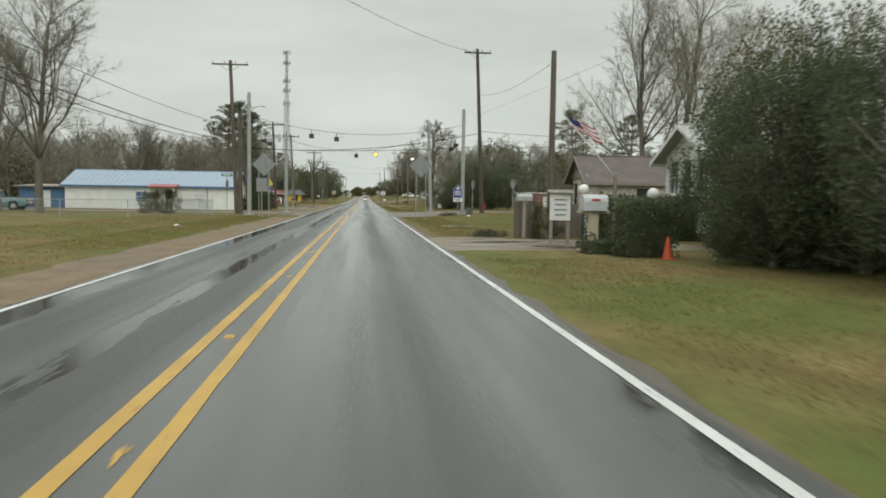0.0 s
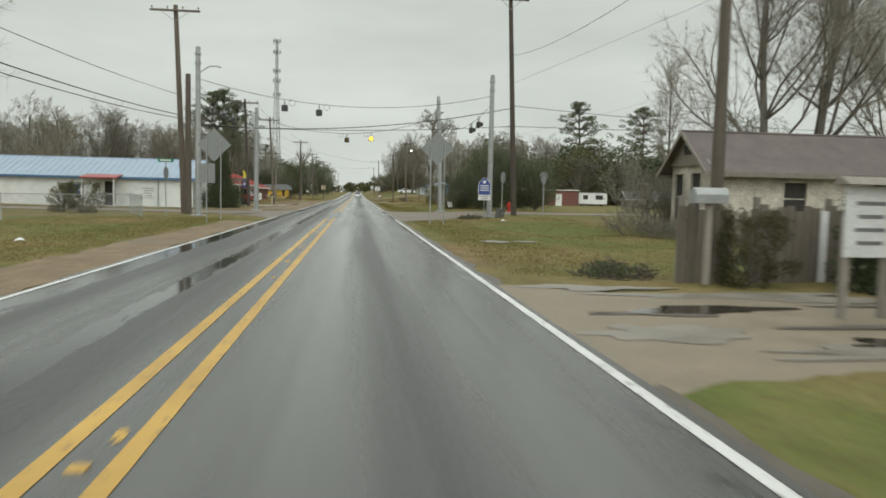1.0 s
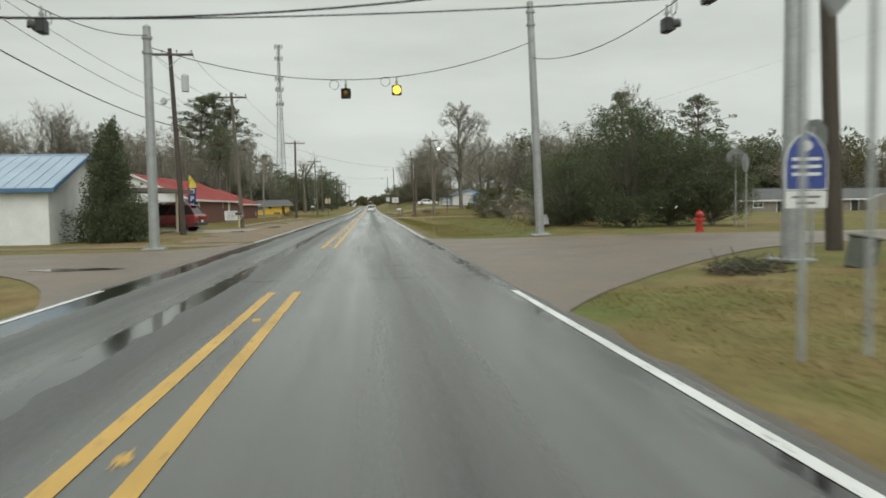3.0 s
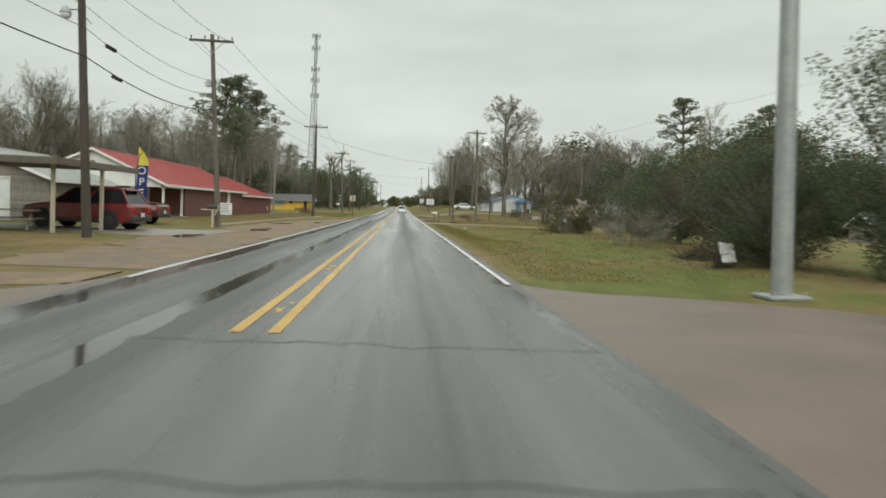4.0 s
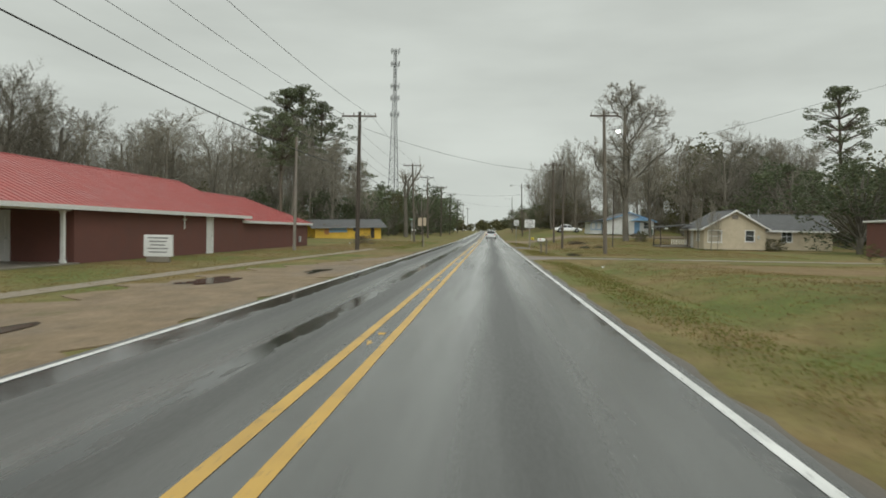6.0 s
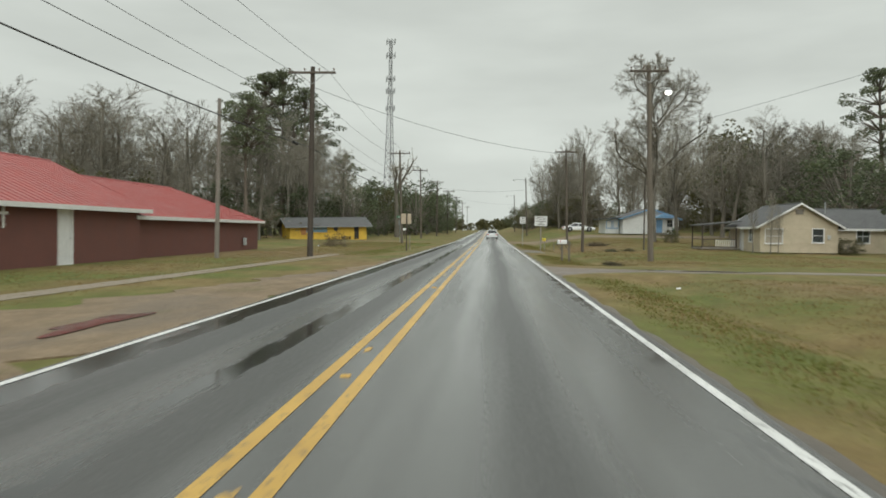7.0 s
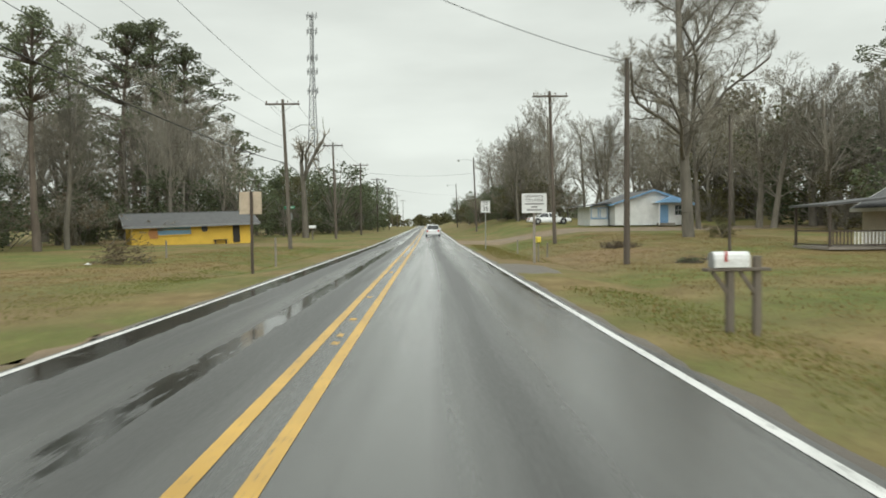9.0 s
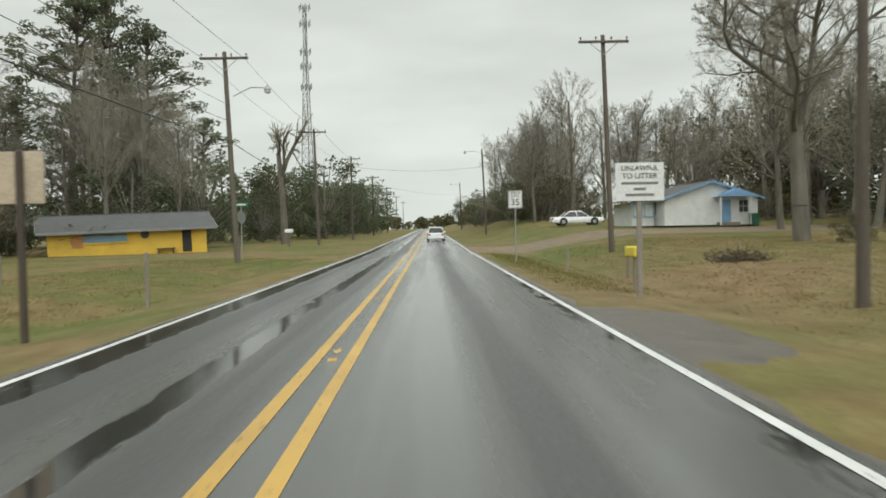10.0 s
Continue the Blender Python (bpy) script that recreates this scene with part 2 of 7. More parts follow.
M_DARKSTEEL = surface("dark_painted_steel", (0.02, 0.022, 0.022), (0.045, 0.048, 0.048), 0.5, 5, 50)
M_WIRE = surface("black_cable", (0.015, 0.015, 0.016), (0.03, 0.03, 0.032), 0.6, 3, 30, bumps=0)
M_BRICK = surface("red_brick", (0.125, 0.05, 0.041), (0.19, 0.08, 0.064), 0.8, 1.2, 30, bumps=0.3)
M_REDROOF = surface("red_metal_roof", (0.27, 0.055, 0.05), (0.37, 0.09, 0.08), 0.42, 0.9, 20, bumps=0.03)
M_BLUEROOF = surface("blue_metal_roof", (0.2, 0.27, 0.36), (0.33, 0.41, 0.49), 0.42, 0.9, 20, bumps=0.03)
M_BLUE = surface("blue_painted_boards", (0.05, 0.12, 0.22), (0.09, 0.18, 0.31), 0.6, 2, 30)
M_LTBLUE = surface("light_blue_paint", (0.17, 0.34, 0.56), (0.26, 0.45, 0.68), 0.55, 2, 30)
M_SHINGLE = surface("grey_asphalt_shingle", (0.055, 0.056, 0.056), (0.12, 0.12, 0.12), 0.85, 1.6, 25, bumps=0.5)
M_RUSTROOF = surface("rusty_brown_metal_roof", (0.085, 0.06, 0.052), (0.17, 0.125, 0.11), 0.65, 1.2, 20, stretch=(1, 1, 1), bumps=0.15)
M_WHITEWALL = surface("white_painted_boards", (0.62, 0.63, 0.61), (0.82, 0.83, 0.81), 0.6, 1.5, 25, bumps=0.12)
M_DIRTYWHITE = surface("peeling_cream_boards", (0.26, 0.23, 0.185), (0.66, 0.62, 0.54), 0.8, 1.6, 18, bumps=0.3)
M_OLDROOF = surface("dark_weathered_shingle", (0.085, 0.07, 0.067), (0.165, 0.138, 0.13), 0.85, 1.4, 22, bumps=0.5)
M_CREAM = surface("cream_painted_boards", (0.42, 0.36, 0.255), (0.58, 0.5, 0.37), 0.65, 1.3, 25, bumps=0.15)
M_YELLOWALL = surface("bright_yellow_painted_block", (0.60, 0.38, 0.045), (0.80, 0.53, 0.075), 0.6, 1.2, 25, bumps=0.15)
M_TRIM = surface("white_trim_paint", (0.66, 0.66, 0.64), (0.82, 0.82, 0.8), 0.5, 4, 40, bumps=0.05)
M_PANE = glass("dark_window_glass", (0.35, 0.4, 0.4))
M_SCREEN = surface("closed_window_board", (0.36, 0.32, 0.25), (0.46, 0.41, 0.34), 0.7, 4, 40)
# near-black fill: the shade of unlit interiors put into the colour
M_DARK = surface("interior_shade_fill", (0.02, 0.018, 0.016), (0.05, 0.045, 0.04), 0.8, 4, 40)
M_BARK = surface("grey_brown_bark", (0.105, 0.094, 0.075), (0.21, 0.19, 0.156), 0.9, 3, 30, stretch=(2, 2, 0.5), bumps=0.6, random=0.2)
M_PALEROOF = surface("pale_green_grey_metal_roof", (0.26, 0.28, 0.26), (0.36, 0.38, 0.35), 0.5, 1.0, 20, bumps=0.05)
M_TWIG = surface("bare_twigs", (0.165, 0.15, 0.118), (0.265, 0.244, 0.194), 0.9, 2, 20, bumps=0, random=0.25)
M_PINEBARK = surface("pine_bark", (0.095, 0.076, 0.06), (0.18, 0.146, 0.116), 0.9, 3, 25, stretch=(2, 2, 0.5), bumps=0.6)
M_NEEDLE = tinted("pine_needles", (0.09, 0.106, 0.062), (0.18, 0.198, 0.118))
M_LEAF = tinted("evergreen_leaves", (0.07, 0.088, 0.05), (0.145, 0.166, 0.09), 0.65)
M_LEAFOLIVE = tinted("olive_leaves", (0.06, 0.06, 0.028), (0.15, 0.14, 0.065), 0.7)
M_LEAFBROWN = tinted("brown_winter_leaves", (0.08, 0.062, 0.04), (0.18, 0.14, 0.09), 0.8)
M_BLADE = tinted("grass_blades", (0.15, 0.105, 0.04), (0.31, 0.225, 0.095), 0.8)
M_GREENBLADE = tinted("green_grass_blades", (0.11, 0.128, 0.026), (0.22, 0.215, 0.06), 0.7)
M_TYRE = surface("tyre_rubber", (0.012, 0.012, 0.012), (0.03, 0.03, 0.03), 0.8, 8, 60)
M_RIM = surface("alloy_rim", (0.34, 0.35, 0.36), (0.5, 0.51, 0.52), 0.35, 6, 50, metal=0.7, bumps=0.02)
M_SUVRED = ribbed_paint("dark_red_car_paint", (0.14, 0.011, 0.013), (0.2, 0.02, 0.02), 0.22)
M_MAROON = ribbed_paint("maroon_car_paint", (0.06, 0.01, 0.012), (0.09, 0.018, 0.018), 0.3)
M_CARWHITE = ribbed_paint("white_car_paint", (0.66, 0.67, 0.68), (0.8, 0.81, 0.82), 0.25)
M_CARSILVER = ribbed_paint("silver_car_paint", (0.5, 0.52, 0.53), (0.62, 0.64, 0.65), 0.3, 0.2)
M_TEAL = ribbed_paint("faded_teal_car_paint", (0.07, 0.16, 0.165), (0.12, 0.23, 0.235), 0.5)
M_CARGLASS = surface("tinted_car_glass", (0.012, 0.014, 0.015), (0.022, 0.025, 0.027), 0.06, 2, 20, bumps=0)
M_TAIL = surface("red_lamp_lens", (0.35, 0.015, 0.012), (0.5, 0.03, 0.02), 0.2, 3, 20, bumps=0)
M_HEADLAMP = surface("clear_lamp_lens", (0.6, 0.62, 0.62), (0.75, 0.77, 0.77), 0.1, 3, 20, bumps=0)
M_BUMPER = surface("black_plastic", (0.02, 0.02, 0.02), (0.04, 0.04, 0.04), 0.6, 4, 40)
M_ORANGE = surface("orange_plastic", (0.42, 0.065, 0.02), (0.56, 0.1, 0.03), 0.5, 4, 40)
M_HYDRANT = surface("red_hydrant_paint", (0.34, 0.02, 0.018), (0.48, 0.04, 0.032), 0.45, 5, 40)
M_SIGNGREEN = surface("green_sign_sheeting", (0.015, 0.16, 0.08), (0.03, 0.22, 0.12), 0.45, 3, 30, bumps=0)
M_SIGNBLUE = surface("blue_sign_sheeting", (0.03, 0.05, 0.22), (0.05, 0.085, 0.3), 0.45, 3, 30, bumps=0)
M_SIGNWHITE = surface("white_sign_sheeting", (0.6, 0.61, 0.6), (0.74, 0.75, 0.74), 0.45, 3, 30, bumps=0)
M_SIGNTAN = surface("faded_tan_sign_board", (0.40, 0.33, 0.24), (0.54, 0.45, 0.34), 0.6, 3, 30)
M_INK = surface("black_lettering", (0.012, 0.012, 0.012), (0.03, 0.03, 0.03), 0.5, 4, 40, bumps=0)
M_GREYINK = surface("faded_grey_lettering", (0.13, 0.13, 0.13), (0.22, 0.22, 0.22), 0.5, 4, 40, bumps=0)
M_FLAGBLUE = surface("navy_flag_cloth", (0.018, 0.025, 0.12), (0.035, 0.045, 0.18), 0.8, 3, 60)
M_FLAGYELLOW = surface("yellow_flag_cloth", (0.62, 0.5, 0.06), (0.78, 0.64, 0.1), 0.8, 3, 60)
M_CLOTHWHITE = surface("white_flag_cloth", (0.62, 0.62, 0.62), (0.78, 0.78, 0.78), 0.8, 3, 60)
M_CLOTHRED = surface("faded_red_flag_cloth", (0.36, 0.07, 0.08), (0.5, 0.12, 0.13), 0.8, 3, 60)
M_PEDESTAL = surface("faded_green_enamel", (0.075, 0.085, 0.07), (0.14, 0.15, 0.125), 0.55, 3, 30)
M_BINGREEN = surface("green_bin_plastic", (0.02, 0.085, 0.05), (0.035, 0.13, 0.08), 0.5, 4, 40)
M_PICKET = surface("dark_stained_rail_wood", (0.045, 0.035, 0.028), (0.09, 0.07, 0.055), 0.8, 4, 40)
M_GLOBE = surface("white_glass_globe", (0.66, 0.67, 0.66), (0.78, 0.79, 0.78), 0.25, 3, 20, bumps=0)
M_AMBER = glow("lit_amber_lens", (1.0, 0.62, 0.06), 3.0)
M_AMBEROFF = surface("unlit_amber_lens", (0.12, 0.07, 0.01), (0.17, 0.1, 0.02), 0.3, 3, 20, bumps=0)
M_LAMPLIT = glow("lit_street_lamp", (1.0, 0.98, 0.92), 4.0)
M_PORCELAIN = surface("brown_porcelain", (0.1, 0.06, 0.045), (0.2, 0.15, 0.12), 0.25, 4, 30, bumps=0)
M_GREYBOX = surface("grey_utility_enamel", (0.40, 0.42, 0.42), (0.52, 0.54, 0.54), 0.45, 4, 30, bumps=0.02)
M_DEBRIS = surface("dark_brushwood", (0.05, 0.04, 0.03), (0.115, 0.09, 0.065), 0.9, 3, 30, bumps=0.5)
M_MURAL = surface("faded_blue_mural_paint", (0.12, 0.28, 0.45), (0.25, 0.42, 0.58), 0.6, 5, 30, bumps=0)
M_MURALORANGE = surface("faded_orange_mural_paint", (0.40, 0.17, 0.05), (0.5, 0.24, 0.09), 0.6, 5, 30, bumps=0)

# ---- building tools ----
class Shape:
    """Vertices and faces gathered for one mesh."""

    def __init__(self):
        self.v, self.f = [], []

    def add(self, verts, faces):
        k = len(self.v)
        self.v += [tuple(p) for p in verts]
        self.f += [tuple(k + i for i in f) for f in faces]
        return self

    def box(self, c, s, turn=None):
        h = [(sx * s[0] / 2, sy * s[1] / 2, sz * s[2] / 2) for sx in (-1, 1) for sy in (-1, 1) for sz in (-1, 1)]
        if turn is not None:
            h = [tuple(turn @ Vector(p)) for p in h]
        return self.add([(c[0] + p[0], c[1] + p[1], c[2] + p[2]) for p in h],
                        [(0, 1, 3, 2), (4, 6, 7, 5), (0, 4, 5, 1), (2, 3, 7, 6), (0, 2, 6, 4), (1, 5, 7, 3)])

    def tube(self, p0, p1, r0, r1=None, n=8, caps=True):
        p0, p1 = Vector(p0), Vector(p1)
        r1 = r0 if r1 is None else r1
        d = (p1 - p0).normalized()
        a = d.orthogonal().normalized()
        b = d.cross(a)
        ring = [(math.cos(2 * math.pi * i / n), math.sin(2 * math.pi * i / n)) for i in range(n)]
        vs = [p0 + (a * c + b * s) * r0 for c, s in ring] + [p1 + (a * c + b * s) * r1 for c, s in ring]
        fs = [(i, (i + 1) % n, n + (i + 1) % n, n + i) for i in range(n)]
        if caps:
            fs += [tuple(range(n))[::-1], tuple(range(n, 2 * n))]
        return self.add(vs, fs)

    def prism(self, poly, a, b, axis="y"):
        """A flat outline carried from a to b along an axis; the outline is in the two other axes, in order."""
        n = len(poly)
        put = {"x": lambda p, t: (t, p[0], p[1]), "y": lambda p, t: (p[0], t, p[1]), "z": lambda p, t: (p[0], p[1], t)}[axis]
        return self.add([put(p, a) for p in poly] + [put(p, b) for p in poly],
                        [tuple(range(n)), tuple(range(2 * n - 1, n - 1, -1))] + [(i, n + i, n + (i + 1) % n, (i + 1) % n) for i in range(n)])

    def loft(self, rings, closed=True, caps=True):
        n = len(rings[0])
        vs = [p for r in rings for p in r]
        fs = []
        for k in range(len(rings) - 1):
            for i in range(n if closed else n - 1):
                j = (i + 1) % n
                fs.append((k * n + i, k * n + j, (k + 1) * n + j, (k + 1) * n + i))
        if caps:
            fs += [tuple(range(n))[::-1], tuple(range((len(rings) - 1) * n, len(rings) * n))]
        return self.add(vs, fs)

    def ball(self, c, r, nu=12, nv=8, squash=1.0):
        rings = []
        for j in range(1, nv):
            a = math.pi * j / nv
            rings.append([(c[0] + r * math.sin(a) * math.cos(2 * math.pi * i / nu), c[1] + r * math.sin(a) * math.sin(2 * math.pi * i / nu),
                           c[2] - r * squash * math.cos(a)) for i in range(nu)])
        return self.loft(rings)

    def mesh(self, name, bevel=0.0, smooth=False):
        me = bpy.data.meshes.new(name)
        me.from_pydata(self.v, [], self.f)
        bm = bmesh.new()
        bm.from_mesh(me)
        bmesh.ops.recalc_face_normals(bm, faces=bm.faces)
        if bevel:
            bmesh.ops.bevel(bm, geom=bm.edges[:], offset=bevel, segments=1, affect="EDGES", clamp_overlap=True)
        bm.to_mesh(me)
        bm.free()
        if smooth:
            me.polygons.foreach_set("use_smooth", [True] * len(me.polygons))
        return me


def part(name, shape, material, parent=None, label="", bevel=0.0, smooth=False):
    me = shape if isinstance(shape, bpy.types.Mesh) else shape.mesh(name, bevel, smooth)
    if not me.materials:
        me.materials.append(material)
    ob = new(name, me)
    ob.parent = parent
    return tagged(ob, label)


def thing(name, label, category, x=0, y=0, z=0, rz=0, group="", rx=0, ry=0):
    ob = new(name)
    ob.empty_display_size = 0.2
    ob.matrix_basis = pose(x, y, z, rx, ry, rz)
    return tagged(ob, label, category, group)


def smooth_step(a, b, v):
    t = min(1.0, max(0.0, (v - a) / (b - a)))
    return t * t * (3 - 2 * t)


# ---- lie of the land ----
def rise(y):
    return 0.006 * max(0.0, y - 200) if y < 500 else 1.8


def bank(x, y):
    """The ground east of the road stands a little above it round the crossing."""
    return 0.32 * smooth_step(5.5, 11.5, x) * smooth_step(44, 54, y) * (1 - smooth_step(112, 128, y))


def land(x, y):
    """Height of the turf: level by the road, shallow ditches, the yards beyond climbing gently."""
    z = rise(y) - 0.035 + bank(x, y)
    if x < -3.6:
        z -= 0.26 * math.exp(-((x + 6.0) / 1.3) ** 2) * smooth_step(160, 167, y) * (1 - smooth_step(186, 196, y))
    if x > 4.3:
        ditch = 0.34 * math.exp(-((x - 7.0) / 1.25) ** 2)
        along = smooth_step(96, 108, y) * (1 - smooth_step(131, 134, y)) + smooth_step(142, 146, y) * (1 - smooth_step(196, 205, y)) * 0.75
        z -= ditch * along
        z += 0.024 * max(0.0, min(y, 260) - 166) * smooth_step(6, 15, x)
        z += 0.05 * noise.noise((x * 0.25, y * 0.25, 3)) * smooth_step(5, 9, x) * (0.2 if 58 < y < 80 else 1)
    if x < -9:
        z += 0.06 * noise.noise((x * 0.2, y * 0.2, 7)) * smooth_step(-16, -24, x)
    return z


def axis_steps(lo, hi, step, far):
    mid = list(np.arange(lo, hi + step / 2, step))
    return [lo - d for d in reversed(far)] + mid + [hi + d for d in far]


xs = axis_steps(-40, 44, 1.0, [4, 10, 25, 60, 130, 300, 700, 1500, 3000])
ys = axis_steps(-24, 260, 2.0, [6, 15, 40, 100, 180, 300, 700, 1500, 3000])
g_shape = Shape()
g_shape.v = [(x, y, land(x, y)) for y in ys for x in xs]
g_shape.f = [(j * len(xs) + i, j * len(xs) + i + 1, (j + 1) * len(xs) + i + 1, (j + 1) * len(xs) + i) for j in range(len(ys) - 1) for i in range(len(xs) - 1)]
ground = part("ground", g_shape, M_TURF, smooth=True)
tagged(ground, "wet winter turf, straw-brown and green in patches", "ground", kind="structure")


def strip(name, label, category, material, left, right, y0, y1, step, lift, ragged=0.0, seed=0.0, kind="structure", xfun=None):
    """A paved band along the road that keeps a crumbled edge."""
    s = Shape()
    n = max(2, int((y1 - y0) / step))
    rows = []
    for k in range(n + 1):
        y = y0 + (y1 - y0) * k / n
        a = left(y) if callable(left) else left
        b = right(y) if callable(right) else right
        a += ragged * noise.noise((y * 0.7, seed, 0)) + 0.35 * ragged * noise.noise((y * 3.1, seed, 5))
        b += ragged * noise.noise((y * 0.7, seed, 9)) + 0.35 * ragged * noise.noise((y * 3.1, seed, 14))
        rows.append([(a, y, rise(y) + lift), (b, y, rise(y) + lift)])
    s.v = [p for r in rows for p in r]
    s.f = [(2 * k, 2 * k + 1, 2 * k + 3, 2 * k + 2) for k in range(n)]
    k = len(s.v)
    s.v += [(p[0], p[1], p[2] - 0.08) for p in s.v]
    s.f += [(2 * i, 2 * i + 2, k + 2 * i + 2, k + 2 * i) for i in range(n)] + [(2 * i + 1, k + 2 * i + 1, k + 2 * i + 3, 2 * i + 3) for i in range(n)]
    s.f += [(0, k, k + 1, 1), (2 * n, 2 * n + 1, k + 2 * n + 1, k + 2 * n)]
    return tagged(part(name, s, material), label, category, kind=kind)


def skirted(s):
    """Side faces down into the ground for a band of paired points."""
    k, n = len(s.v), len(s.v) // 2 - 1
    s.v += [(p[0], p[1], p[2] - 0.08) for p in s.v]
    s.f += [(2 * i, 2 * i + 2, k + 2 * i + 2, k + 2 * i) for i in range(n)] + [(2 * i + 1, k + 2 * i + 1, k + 2 * i + 3, 2 * i + 3) for i in range(n)]
    return s


def blotch(name, label, category, material, cx, cy, rx, ry, lift, seed, kind="structure", ragged=0.35, turn=0.0):
    """A flat patch with an uneven outline: puddle, worn pavement, bare earth."""
    s = Shape()
    n = 40
    rim = []
    for i in range(n):
        a = 2 * math.pi * i / n
        r = 1 + ragged * noise.noise((math.cos(a) * 1.6 + seed, math.sin(a) * 1.6, seed)) * 2
        px, py = rx * r * math.cos(a), ry * r * math.sin(a)
        c, d = math.cos(turn), math.sin(turn)
        rim.append((cx + px * c - py * d, cy + px * d + py * c))
    zed = lambda p: (rise(p[1]) - 0.035 if not callable(lift) else 0) + (lift(p) if callable(lift) else lift)
    s.v = [(cx, cy, zed((cx, cy)))] + [(p[0], p[1], zed(p)) for p in rim]
    s.f = [(0, 1 + i, 1 + (i + 1) % n) for i in range(n)]
    return tagged(part(name, s, material), label, category, kind=kind)


# ---- roads ----
L_EDGE, R_EDGE = -3.26, 3.76
strip("road", "wet grey two-lane asphalt road with worn wheel tracks", "road", M_ROAD, L_EDGE, R_EDGE, -24, 900, 2.0, 0.0, 0.12, 1.0)
# the crossing street and its flared corners
cs = Shape()
far_e = lambda x: 75.4 - 6.0 * smooth_step(5.8, 11.5, x) + (0.42 * (x - 16) * smooth_step(14, 32, x) if x > 14 else 0) if x > 0 else 70.4
near_e = lambda x: 64.6 + (0.42 * (x - 16) * smooth_step(14, 32, x) if x > 14 else 0) if x > 0 else 65.4
cxs = [-160, -100, -60, -40, -25, -16, -13, -11, -9.5, -8, -7, -6.2, -5.5, -5, -4.5, -4.2, -3.8, -3.5, -3.2, 3.7, 3.9, 4.1, 4.4, 4.7, 5.1, 5.5, 6, 6.5, 7, 8, 9, 10, 11.5, 13, 14.5, 16, 19, 22, 26, 30, 36, 42, 60, 90, 140, 200]
flare = lambda x: 10.0 * math.exp(-(x - 3.8) / 5) if x > 0 else 9.0 * math.exp((x + 3.3) / 3)
back = lambda x: 1.6 * math.exp(-(x - 3.8) / 0.7) if x > 0 else 5.0 * math.exp((x + 3.3) / 1.4)
rows = [(x, near_e(x) - flare(x), far_e(x) + back(x)) for x in cxs]
for x, a, b in rows:
    cs.v += [(x, a, -0.012 + bank(x, 70)), (x, b, -0.012 + bank(x, 70))]
cs.f = [(2 * i, 2 * i + 2, 2 * i + 3, 2 * i + 1) for i in range(len(rows) - 1)]
tagged(part("cross_street", skirted(cs), M_SIDE), "wet brown-grey asphalt side street crossing the road", "road", kind="structure")

strip("gravel_verge", "tan wet gravel verge beside the road", "verge", M_GRAVEL, -4.9, L_EDGE + 0.1, -24, 52, 1.0, -0.014, 0.5, 3.0)
strip("gravel_lot", "broad tan gravel and broken asphalt frontage", "parking lot", M_GRAVEL, lambda y: -6.6 - 0.8 * smooth_step(80, 92, y) + 4.0 * smooth_step(112, 144, y), L_EDGE + 0.1, 77, 150, 0.5, -0.014, 1.1, 5.0)
strip("gravel_shoulder", "thin gritty road shoulder", "verge", M_CRUMB, R_EDGE - 0.1, 3.9, -24, 57, 0.4, -0.016, 0.16, 8.0)
strip("gravel_shoulder", "thin gritty road shoulder", "verge", M_CRUMB, R_EDGE - 0.1, 3.9, 77, 330, 0.4, -0.016, 0.16, 9.0)
strip("gravel_shoulder", "thin gritty road shoulder", "verge", M_CRUMB, L_EDGE - 0.12, L_EDGE + 0.1, 149, 330, 0.8, -0.016, 0.12, 11.0)

# driveways and aprons
def apron(label, y0, y1, x0, x1, material, seed, lift=-0.01, flare_=1.6, slope=0.0, ragged=0.5):
    """A driveway that leaves the road level and then follows the ground, its sides running down into the turf."""
    s = Shape()
    n, m = 40, 8
    for k in range(n + 1):
        x = x0 + (x1 - x0) * k / n
        w = flare_ * math.exp(-abs(x - x0) / 1.6)
        a = y0 - w + ragged * (noise.noise((x * 0.6, seed, 0)) + 0.5 * noise.noise((x * 2.3, seed, 2))) + slope * (x - x0)
        b = y1 + w + ragged * (noise.noise((x * 0.6, seed, 4)) + 0.5 * noise.noise((x * 2.3, seed, 6))) + slope * (x - x0)
        e = smooth_step(0.2, 2.0, abs(x - x0))
        for i in range(m + 1):
            y = a + (b - a) * i / m
            z = (rise(y) + lift) * (1 - e) + (max(land(x, y), rise(y) - 0.12) + 0.022) * e
            s.v.append((x, y, z - (0.07 if i in (0, m) else 0.0)))
    s.f = [(k * (m + 1) + i, (k + 1) * (m + 1) + i, (k + 1) * (m + 1) + i + 1, k * (m + 1) + i + 1) for k in range(n) for i in range(m)]
    return tagged(part("driveway", s, material), label, "driveway", kind="structure")


apron("broken wet driveway of grit and old concrete", 20.6, 26.4, 3.7, 12.5, M_PATH, 1.0)
apron("wet grey-brown asphalt driveway over the ditch", 136.5, 138.1, 3.7, 30, M_SIDE, 2.0, slope=0.03, flare_=3.8, ragged=0.7)
apron("short asphalt turn-in crumbling into the grass", 162.8, 167.0, 3.7, 5.5, M_CRUMB, 3.0, flare_=1.6, ragged=0.9)
apron("tan dirt side road past the white house", 200.0, 211.0, 3.7, 70, M_GRAVEL, 4.0, slope=0.16)
apron("pale wet concrete apron in front of the parked cars", 90.5, 97.0, -6.0, -18.0, M_CONC, 5.0, lift=-0.006)
fp = Shape()
for k in range(37):
    x = -3.6 - k
    w_ = 0.12 * noise.noise((x * 0.7, 2, 2))
    fp.v += [(x, 73.3 + w_ + 0.8 * math.exp(-k / 2), -0.012), (x, 75.0 + w_ + 1.5 * math.exp(-k / 2), -0.012)]
